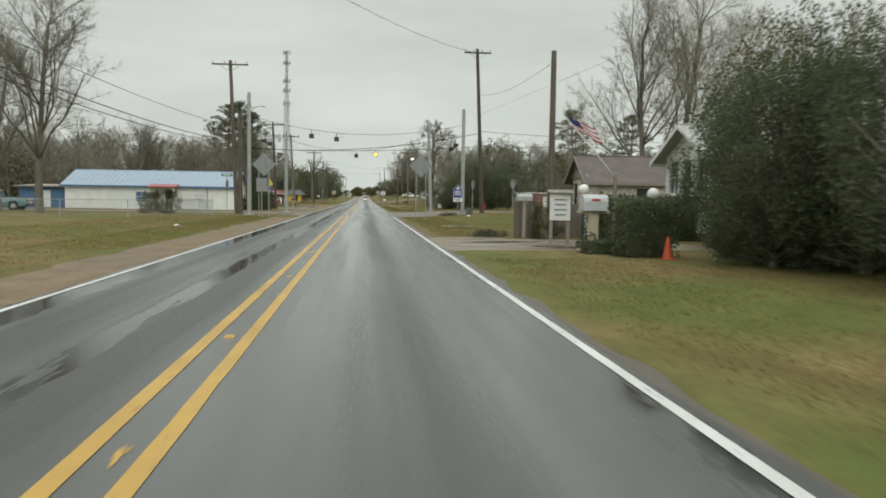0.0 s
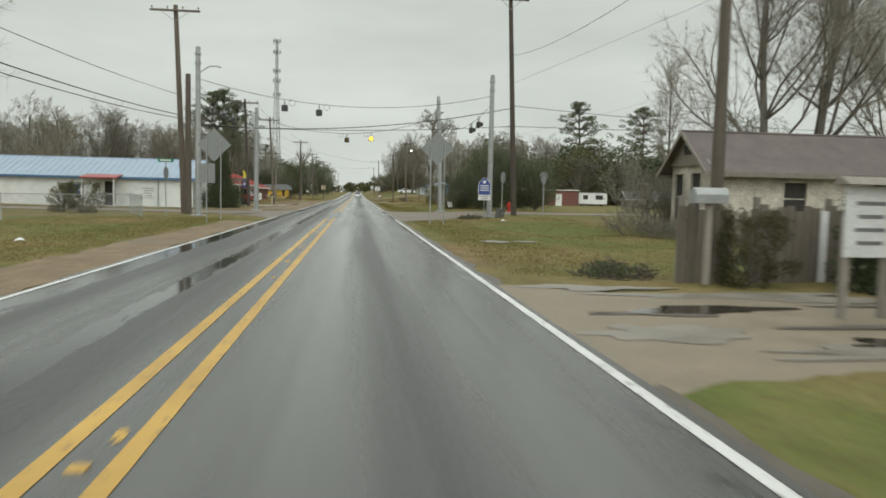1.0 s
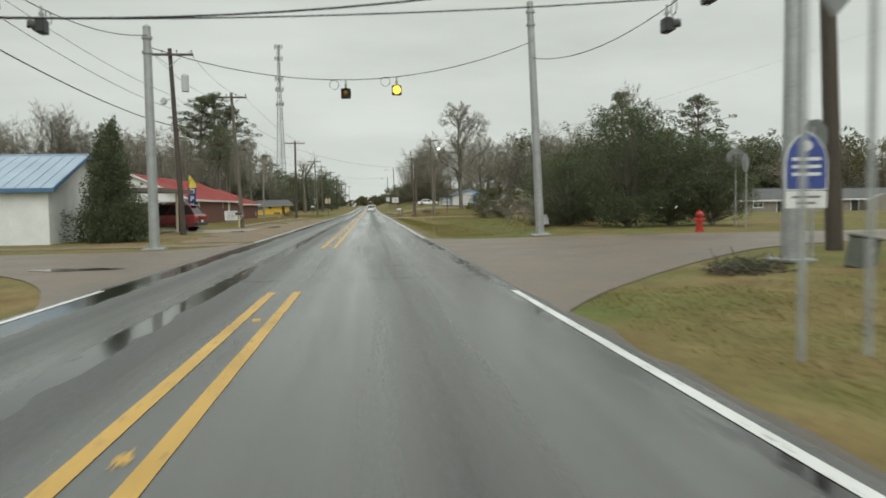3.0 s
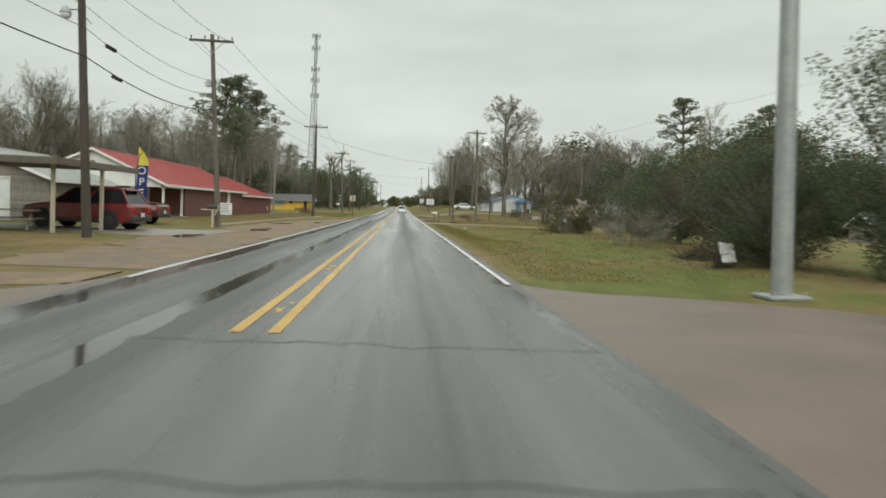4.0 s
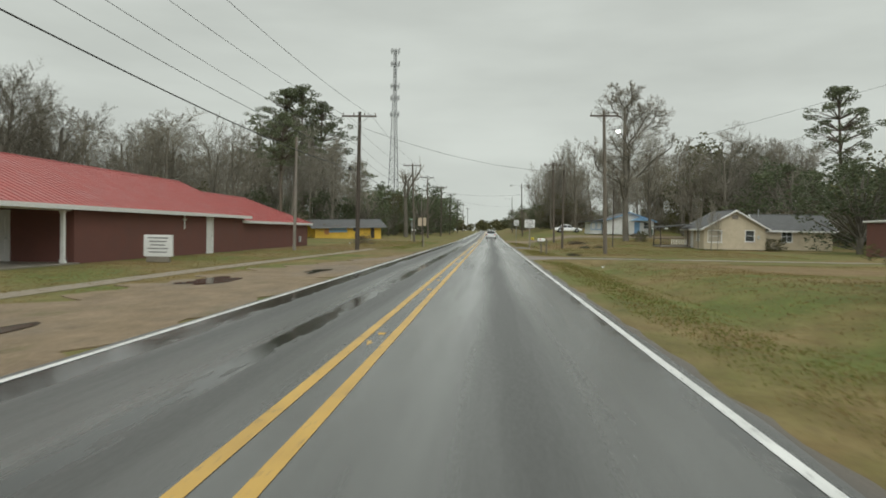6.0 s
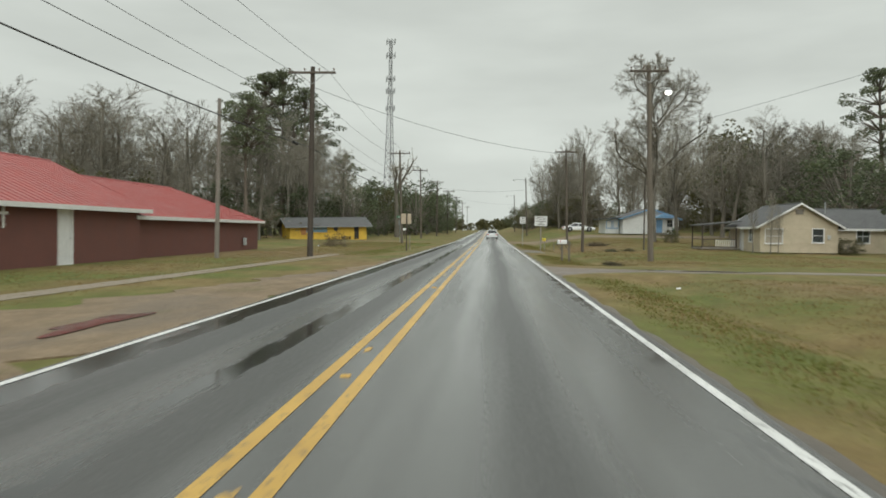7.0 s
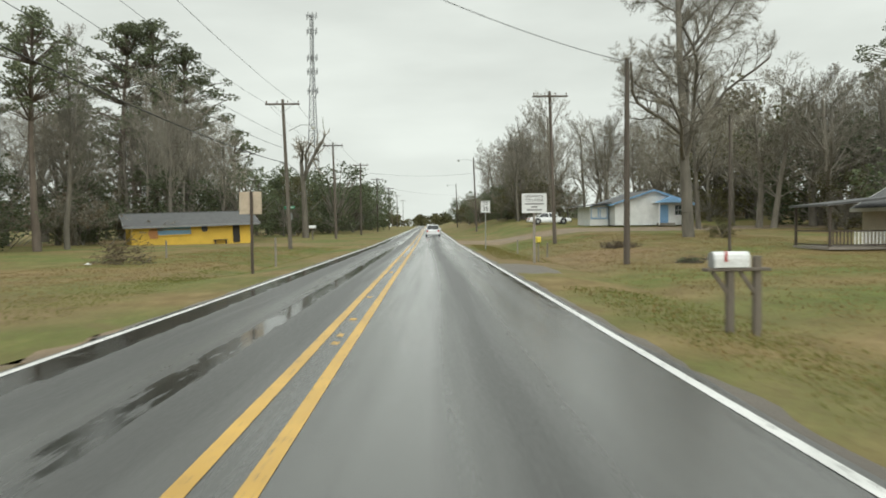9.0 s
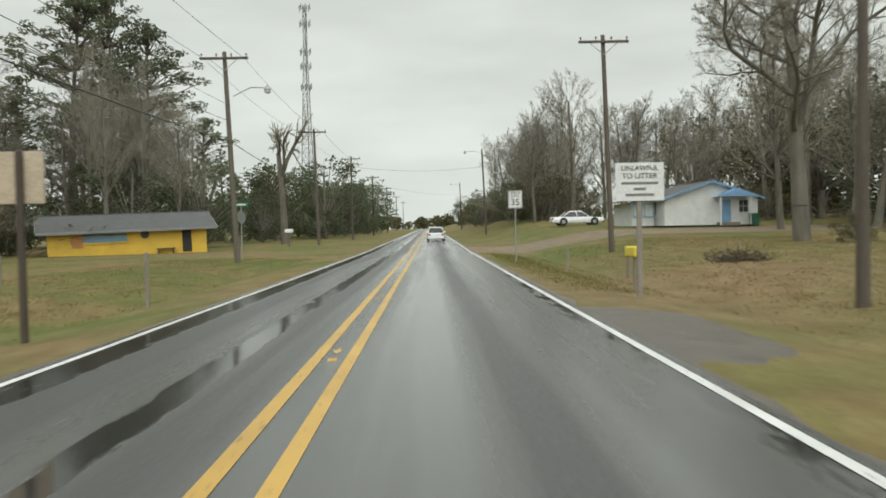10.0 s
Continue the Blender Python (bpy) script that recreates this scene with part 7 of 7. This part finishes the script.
part("pole", Shape().tube((0, 0, 0), (0.02, 0, 2.4), 0.025, n=8).tube((0.02, 0, 2.4), (0.16, 0, 3.3), 0.02, n=8).tube((0.16, 0, 3.3), (0.55, 0, 3.78), 0.015, n=8), M_DARKSTEEL, fl)
part("base", Shape().box((0, 0, 0.03), (0.5, 0.5, 0.06)), M_DARKSTEEL, fl, bevel=0.01)

# ---- mailboxes ----
def mailbox(x, y, rz, label, posts=2, paint=None, wood=None):
    wood = wood or M_POLEGREY
    ob = thing("mailbox", label, "mailbox", x, y, land(x, y), rz)
    body_ = [(-0.09, 0.92), (0.09, 0.92), (0.09, 1.04), (0.075, 1.1), (0.04, 1.135), (0, 1.145), (-0.04, 1.135), (-0.075, 1.1), (-0.09, 1.04)]
    part("box", Shape().prism(body_, -0.26, 0.26, "x"), paint or M_SIGNWHITE, ob, "dull metal box" if paint else "white metal box", bevel=0.004)
    part("door", Shape().prism([(p[0] * 1.04, p[1]) for p in body_], -0.275, -0.262, "x"), M_GALV, ob)
    part("flag", Shape().box((-0.1, -0.1, 1.08), (0.03, 0.012, 0.16)), M_TAIL, ob, "small red flag")
    part("shelf", Shape().box((0.1, 0, 0.89), (0.95, 0.16, 0.045)), wood, ob, bevel=0.006)
    for sx in ((0.0, 0.4) if posts == 2 else (0.0,)):
        part("post", Shape().box((sx, 0, 0.38), (0.1, 0.1, 1.05 + (0.35 if sx else 0))), wood, ob, bevel=0.008)
        part("brace", Shape().tube((sx - 0.03, 0, 0.55), (sx - 0.25, 0, 0.86), 0.035, n=4), wood, ob)
    return ob


mailbox(5.45, 149.3, 4, "white mailbox on a grey wooden double-post stand")
mailbox(-8.05, 101.2, 180, "dark grey mailbox on a pale wooden post beside a utility pole", 1, M_DARKSTEEL, M_CREAM)
mf = mailbox(-11.9, 224.0, 180, "white mailbox beside the far yard", 1)
mf.scale = (1.4, 1.4, 1.4)
mb = thing("mailbox_pillar", "broad grey mailbox on a pale square pillar with a planter", "mailbox", 8.1, 20.2, -0.03, 0)
mb.scale = (0.88, 0.88, 0.95)
part("pillar", Shape().box((0, 0, 0.6), (0.3, 0.3, 1.3)), M_CREAM, mb, bevel=0.015)
part("box", Shape().prism([(-0.3, 1.26), (0.3, 1.26), (0.3, 1.55), (0.26, 1.66), (0.15, 1.74), (0, 1.77), (-0.15, 1.74), (-0.26, 1.66), (-0.3, 1.55)], -0.42, 0.42, "x"), M_GREYBOX, mb, "large grey metal box", bevel=0.008)
part("flag", Shape().box((0.0, -0.31, 1.6), (0.3, 0.012, 0.06)), M_TAIL, mb, "red flag")
part("cross_arm", Shape().box((0, 0, 1.22), (1.1, 0.12, 0.08)), M_CREAM, mb, bevel=0.01)

# ---- first house's frontage ----
def hedge_box(x, y, sx, sy, h, label, seed, material=M_LEAF, rz=0):
    rnd = random.Random(seed)
    ob = thing("hedge", label, "hedge", x, y, -0.05, rz)
    cs_ = []
    nx, ny, nz = max(1, int(sx / 0.32)), max(1, int(sy / 0.32)), max(1, int(h / 0.32))
    for i in range(nx + 1):
        for j in range(ny + 1):
            for k in range(nz + 1):
                if i in (0, nx) or j in (0, ny) or k == nz:
                    cs_.append((sx * (i / nx - 0.5) + rnd.gauss(0, 0.04), sy * (j / ny - 0.5) + rnd.gauss(0, 0.04), 0.12 + (h - 0.2) * k / nz + rnd.gauss(0, 0.04), 0.2))
    part("core", Shape().box((0, 0, h * 0.47), (sx * 0.9, sy * 0.9, h * 0.86)), M_LEAF, ob)
    new_ = new("foliage", leaf_cloud("hedge_leaves", rnd, cs_, 1100, 0.085, material))
    new_.parent = ob
    return ob


hedge_box(12.1, 26.5, 4.2, 1.0, 1.65, "dark clipped evergreen hedge by the driveway", 3, rz=2)
hedge_box(8.2, 19.5, 1.1, 0.8, 0.4, "low dark green planting round the mailbox", 4)
hedge_box(8.9, 18.4, 1.3, 1.0, 1.5, "upright dark clipped evergreen hedge", 14)
hedge_box(12.8, 17.8, 3.4, 1.0, 1.7, "tall dark clipped hedge", 5, rz=-12)
hedge_box(13.5, 15.2, 4.0, 1.4, 1.5, "tall dark clipped hedge", 6, rz=-12)
for x, y, zt in ((8.25, 21.75, 1.85), (9.4, 18.9, 1.72)):
    gl = thing("globe_lamp", "unlit white glass globe lamp on a slim post", "lamp", x, y, -0.04)
    part("post", Shape().tube((0, 0, 0), (0, 0, zt - 0.1), 0.035, n=8), M_DARKSTEEL, gl)
    part("globe", Shape().ball((0, 0, zt), 0.17, 16, 10), M_GLOBE, gl, "white globe", smooth=True)
bd = thing("sign_board", "white framed notice board with a little roof on a post", "sign", 8.0, 23.6, -0.04, 4)
part("panel", Shape().box((0, 0, 1.28), (0.72, 0.05, 0.92)), M_SIGNWHITE, bd, bevel=0.008)
part("little_roof", Shape().prism([(-0.16, 1.76), (0.16, 1.76), (0.0, 1.86)], -0.45, 0.45, "x"), M_GREYWOOD, bd)
part("post", Shape().box((-0.3, 0.04, 0.6), (0.09, 0.09, 1.5)), M_GREYWOOD, bd)
part("post", Shape().box((0.3, 0.04, 0.6), (0.09, 0.09, 1.5)), M_GREYWOOD, bd)
for k in range(4):
    part("lettering_bar", Shape().box((0, -0.028, 1.52 - 0.17 * k), (0.45 - 0.08 * (k % 2), 0.005, 0.05)), M_GREYINK, bd)

fe = thing("wooden_fence", "grey weathered board fence with gaps, half overgrown", "fence", 7.2, 27.6, -0.05, 6)
for k in range(34):
    h = 1.42 + 0.06 * math.sin(k * 2.3)
    if k in (6, 7, 19):
        continue
    bo = Shape().box((0.09 + 0.185 * k, 0, h / 2), (0.165, 0.025, h))
    part("board", bo, M_TRIM if k in (16, 25) else M_POLEGREY, fe)
part("rail", Shape().box((3.2, 0.045, 1.15), (6.4, 0.05, 0.09)), M_GREYWOOD, fe)
part("rail", Shape().box((3.2, 0.045, 0.4), (6.4, 0.05, 0.09)), M_GREYWOOD, fe)
for k in range(5):
    part("post", Shape().box((0.1 + 1.55 * k, 0.09, 0.78), (0.1, 0.1, 1.65)), M_GREYWOOD, fe)
for x, y, h, s_ in ((8.4, 27.2, 1.5, 1), (9.6, 28.9, 1.4, 0)):
    tree("shrub", x, y, h, 0.75, s_, "evergreen shrub grown through the fence")
fm = thing("mailbox", "silver metal mailbox with a red flag above the board fence", "mailbox", 7.5, 27.05, 1.42, 90)
part("box", Shape().prism([(-0.13, 0.0), (0.13, 0.0), (0.13, 0.16), (0.09, 0.24), (0, 0.28), (-0.09, 0.24), (-0.13, 0.16)], -0.3, 0.3, "y"), M_GALV, fm, bevel=0.008)
part("post", Shape().box((0, 0, -0.7), (0.1, 0.1, 1.42)), M_GREYWOOD, fm, "weathered wooden post")
part("flag", Shape().box((0.14, -0.2, 0.2), (0.012, 0.14, 0.1)), M_TAIL, fm, "small red flag")
cone = thing("traffic_cone", "orange traffic cone standing by the driveway", "cone", 9.2, 17.3, -0.03)
cone.scale = (0.85, 0.85, 0.85)
part("cone_body", Shape().tube((0, 0, 0.03), (0, 0, 0.7), 0.16, 0.03, 16), M_ORANGE, cone)
part("base", Shape().box((0, 0, 0.02), (0.38, 0.38, 0.04)), M_ORANGE, cone, bevel=0.01)
us = thing("house_flag", "red, white and blue striped flag on a slanted pole", "flag", 9.9, 23.7, 2.3, 0)
part("post", Shape().box((0.03, 0, -1.2), (0.12, 0.12, 2.6)), M_GREYWOOD, us, "weathered square wooden post", bevel=0.01)
part("pole", Shape().tube((0, 0, 0), (-1.9, -0.6, 1.9), 0.02, n=8), M_TRIM, us)
hoist, fly = Vector((-1.9, -0.6, 1.9)), Vector((1.05, 0.2, -0.3))


def flag_cloth(u, v):
    """A point of the wind-blown cloth: u along the fly, v down the hoist."""
    q = hoist * (1 - 0.2 * v) + fly * u + Vector((0, 0, -0.16 * v * u))
    return (q.x, q.y + 0.07 * math.sin(u * 7 + v * 2) * u, q.z + 0.05 * math.sin(u * 5 + 1) * u)


for k in range(7):
    s = Shape()
    for i in range(9):
        s.v += [flag_cloth(i / 8, k / 7), flag_cloth(i / 8, (k + 1) / 7)]
    s.f = [(2 * i, 2 * i + 2, 2 * i + 3, 2 * i + 1) for i in range(8)]
    part("stripe", s, M_CLOTHRED if k % 2 == 0 else M_CLOTHWHITE, us)
s = Shape()
for i in range(5):
    for v in (0.0, 0.55):
        q = flag_cloth(0.4 * i / 4, v)
        s.v.append((q[0], q[1] - 0.012, q[2]))
s.f = [(2 * i, 2 * i + 2, 2 * i + 3, 2 * i + 1) for i in range(4)]
part("canton", s, M_FLAGBLUE, us, "blue corner of the flag")

# hydrant, bins and oddments at the corner
hy = thing("fire_hydrant", "red cast-iron fire hydrant in the grass", "hydrant", 12.95, 71.0, land(12.95, 71.0))
part("barrel", Shape().tube((0, 0, 0), (0, 0, 0.06), 0.17, n=14).tube((0, 0, 0.06), (0, 0, 0.55), 0.115, n=14).tube((0, 0, 0.55), (0, 0, 0.6), 0.16, n=14), M_HYDRANT, hy)
part("bonnet", Shape().ball((0, 0, 0.6), 0.13, 14, 8), M_HYDRANT, hy, smooth=True)
part("nut", Shape().tube((0, 0, 0.72), (0, 0, 0.79), 0.035, n=5), M_HYDRANT, hy)
for dx, dy in ((1, 0), (-1, 0), (0, -1)):
    part("outlet", Shape().tube((dx * 0.1, dy * 0.1, 0.42), (dx * 0.2, dy * 0.2, 0.42), 0.06, n=10), M_HYDRANT, hy)
pd = thing("utility_pedestal", "squat grey-green utility pedestal tilted in the grass", "utility box", 9.6, 57.4, land(9.6, 57.4) - 0.04, 25, rx=6, ry=9)
part("housing", Shape().box((0, 0, 0.26), (0.42, 0.34, 0.52)), M_PEDESTAL, pd, bevel=0.02)
part("lid", Shape().box((0, 0, 0.545), (0.46, 0.38, 0.05)), M_PEDESTAL, pd, bevel=0.012)
part("latch", Shape().box((0, -0.18, 0.34), (0.06, 0.03, 0.1)), M_GALV, pd, bevel=0.005)
ws = thing("tarp", "crumpled white sheet caught on brushwood", "tarp", 9.6, 80.5, land(9.6, 80.5), 20)
ws.scale = (0.62, 0.62, 0.62)
sh = Shape()
for i in range(9):
    for j in range(9):
        u, v = i / 8 - 0.5, j / 8 - 0.5
        sh.v.append((u * 0.75, v * 0.3 + 0.1 * noise.noise((i * 0.6, j * 0.6, 1)), 0.25 + (v + 0.5) * 0.75 + 0.12 * noise.noise((i * 0.5, j * 0.5, 8))))
sh.f = [(9 * i + j, 9 * i + j + 1, 9 * i + j + 10, 9 * i + j + 9) for i in range(8) for j in range(8)]
part("sheet", sh, M_CLOTHWHITE, ws)
part("brushwood", limb_mesh("brush", [(Vector((0.4 * math.sin(k * 2.1), 0.3 * math.cos(k * 1.7) + 0.2, 0)), Vector((0.7 * math.sin(k * 1.3), 0.5 * math.cos(k * 2.9) + 0.2, 0.5 + 0.3 * math.sin(k))), 0.03, 0.01) for k in range(26)], M_DEBRIS), M_DEBRIS, ws)


def brush_pile(x, y, r, h, seed, label, material=M_DEBRIS, leafy=None):
    rnd = random.Random(seed)
    ob = thing("brush_pile", label, "brush pile", x, y, land(x, y) - 0.02)
    segs = []
    for k in range(150):
        a, rr = rnd.uniform(0, 6.28), r * math.sqrt(rnd.random())
        p = Vector((rr * math.cos(a), rr * math.sin(a), h * (1 - rr / r) * rnd.random()))
        d = Vector((rnd.gauss(0, 1), rnd.gauss(0, 1), rnd.uniform(0, 0.7))).normalized()
        segs.append((p, p + d * rnd.uniform(0.25, 0.6) * r, rnd.uniform(0.008, 0.022), 0.004))
    part("brushwood", limb_mesh("pile", segs, material), material, ob)
    if leafy:
        n_ = new("foliage", leaf_cloud("pile_leaves", rnd, [(rnd.gauss(0, r * 0.4), rnd.gauss(0, r * 0.4), h * 0.35 * rnd.random() + 0.05, 0.2 * r) for _ in range(26)], 900 / r, 0.05 + 0.02 * r, leafy))
        n_.parent = ob
    return ob


brush_pile(-12.0, 171.5, 1.2, 2.4, 1, "uprooted stump with tangled brown roots", leafy=M_LEAFBROWN)
brush_pile(11.6, 179.5, 1.0, 0.5, 2, "low heap of cut branches in the yard", leafy=M_LEAFBROWN)
brush_pile(12.6, 168.4, 0.5, 0.3, 3, "small heap of brush in the grass", leafy=M_LEAFOLIVE)
brush_pile(10.9, 166.6, 0.5, 0.3, 4, "small leafy heap in the grass", leafy=M_LEAF)
brush_pile(6.4, 28.6, 0.8, 0.35, 5, "green weeds over old timbers by the fence", leafy=M_LEAF)
brush_pile(10.4, 83.5, 1.0, 0.6, 6, "brown heap of brush by the thicket", leafy=M_LEAFBROWN)
brush_pile(-14.8, 31.0, 0.9, 0.5, 7, "dark weed clump in the field", leafy=M_LEAFOLIVE)
brush_pile(8.1, 58.3, 0.8, 0.2, 8, "low green flower bed by the signal pole", leafy=M_LEAF)
brush_pile(7.2, 143.0, 0.5, 0.25, 9, "weeds in the ditch", leafy=M_LEAFOLIVE)
tree("shrub", 20.6, 188.2, 1.5, 1.1, 0, "round green bush beside the old tree")
for x, y, h in ((-14.2, 60.0, 2.0), (-15.6, 61.0, 1.8), (-30.0, 175.0, 2.2)):
    tree("shrub", x, y, h, 0.9, None, "dark bush behind the wire fence")
for x, y, h in ((24.0, 167.6, 2.6), (23.2, 167.0, 3.4), (22.4, 168.5, 3.8)):
    tree("slim", x, y, h * 1.5, 0.7, None, "spindly bare sapling against the house")
tree("shrub", 29.8, 168.4, 1.4, 1.2, 1, "bush against the cream house wall")

# wire fence in front of the white building
wf = thing("wire_fence", "low chain-link fence on thin steel posts", "fence", 0, 0, -0.05)
fpts = [(-24.0, 45.5), (-20.5, 46.0), (-17.0, 46.6), (-13.6, 48.5), (-9.6, 55.0), (-11.6, 60.0), (-14.8, 63.5)]
mesh_ = Shape()
for (ax, ay), (bx, by) in zip(fpts[:-1], fpts[1:]):
    part("fence_post", Shape().tube((ax, ay, 0), (ax, ay, 1.2), 0.03, n=8), M_GALV, wf)
    part("top_rail", Shape().tube((ax, ay, 1.15), (bx, by, 1.15), 0.018, n=6), M_GALV, wf)
    ln = math.hypot(bx - ax, by - ay)
    n = int(ln / 0.14)
    for k in range(n):
        for up in (1, -1):
            t0, t1 = k / n, min(1.0, max(0.0, k / n + up * 1.0 / ln))
            mesh_.tube((ax + (bx - ax) * t0, ay + (by - ay) * t0, 0.08), (ax + (bx - ax) * t1, ay + (by - ay) * t1, 0.08 + 1.05 * abs(t1 - t0) * ln), 0.003, n=3, caps=False)
part("mesh", mesh_, M_GALV, wf, "woven wire mesh")

# raised reflectors on the centre line
for k, y in enumerate(list(range(-18, 57, 12)) + list(range(78, 220, 12))):
    rf = thing("road_stud", "small yellow reflective road stud", "road stud", 0.0, y + 0.6, rise(y) + 0.0, 0, "centre line studs")
    part("stud", Shape().prism([(-0.05, 0.0), (0.05, 0.0), (0.03, 0.018), (-0.03, 0.018)], -0.05, 0.05, "x"), M_YELLOW, rf)

# litter in the grass
for x, y, rz, lab in ((7.5, 131.4, 60, "white plastic litter in the ditch"), (9.0, 53.0, 10, "white scrap of litter in the grass"), (-13.3, 171.0, 15, "white scrap of litter by the stump"), (-7.6, 36.0, 0, "white scrap of litter in the grass")):
    li = thing("litter", lab, "litter", x, y, land(x, y) + 0.01, rz, "scraps of litter")
    part("scrap", Shape().add([(-0.12, -0.08, 0.0), (0.1, -0.1, 0.03), (0.16, 0.05, 0.0), (0.02, 0.12, 0.07), (-0.14, 0.06, 0.02), (0, 0, 0.09)], [(0, 1, 5), (1, 2, 5), (2, 3, 5), (3, 4, 5), (4, 0, 5)]), M_CLOTHWHITE, li)

# ---- grass ----
def grass(name, label, areas, count, h0, h1, material, seed, keep=None):
    r = np.random.RandomState(seed)
    vs, fs = [], []
    tot = sum((a[1] - a[0]) * (a[3] - a[2]) for a in areas)
    for x0, x1, y0, y1 in areas:
        for _ in range(int(count * (x1 - x0) * (y1 - y0) / tot)):
            x, y = r.uniform(x0, x1), r.uniform(y0, y1)
            if keep and not keep(x, y):
                continue
            z = land(x, y)
            for b in range(5):
                a, hgt = r.uniform(0, 6.28), r.uniform(h0, h1)
                bx, by = x + r.normal(0, 0.16), y + r.normal(0, 0.16)
                lx, ly = math.cos(a) * hgt * r.uniform(0.2, 0.9), math.sin(a) * hgt * r.uniform(0.2, 0.9)
                w = 0.008 + 0.012 * r.rand()
                k = len(vs)
                vs += [(bx - w * math.sin(a), by + w * math.cos(a), z - 0.01), (bx + w * math.sin(a), by - w * math.cos(a), z - 0.01), (bx + lx, by + ly, z + hgt)]
                fs.append((k, k + 1, k + 2))
    me = bpy.data.meshes.new(name)
    me.from_pydata(vs, [], fs)
    me.materials.append(material)
    return tagged(new(name, me), label, "grass", kind="stuff")


off_drive = lambda x, y: not (17.5 < y < 28.5 and x > 0) and not (57 < y < 78) and not (132.8 < y < 141.5 + 0.12 * x and x > 0) and not (157 < y < 171.5 and 0 < x < 7) and not (198 < y < 216)
grass("dry_grass", "straw-coloured wet winter grass", [(4.5, 13, -2, 200), (13, 24, 130, 200)], 34000, 0.015, 0.05, M_BLADE, 3, off_drive)
grass("dry_grass", "straw-coloured wet winter grass", [(-14, -5.2, 8, 56), (-14, -7.6, 104, 200)], 14000, 0.015, 0.05, M_BLADE, 4, off_drive)
grass("green_grass", "short green verge grass", [(4.45, 7.2, -2, 200), (-8, -5.0, 20, 56), (-7.5, -5.4, 150, 195)], 26000, 0.012, 0.035, M_GREENBLADE, 5, off_drive)
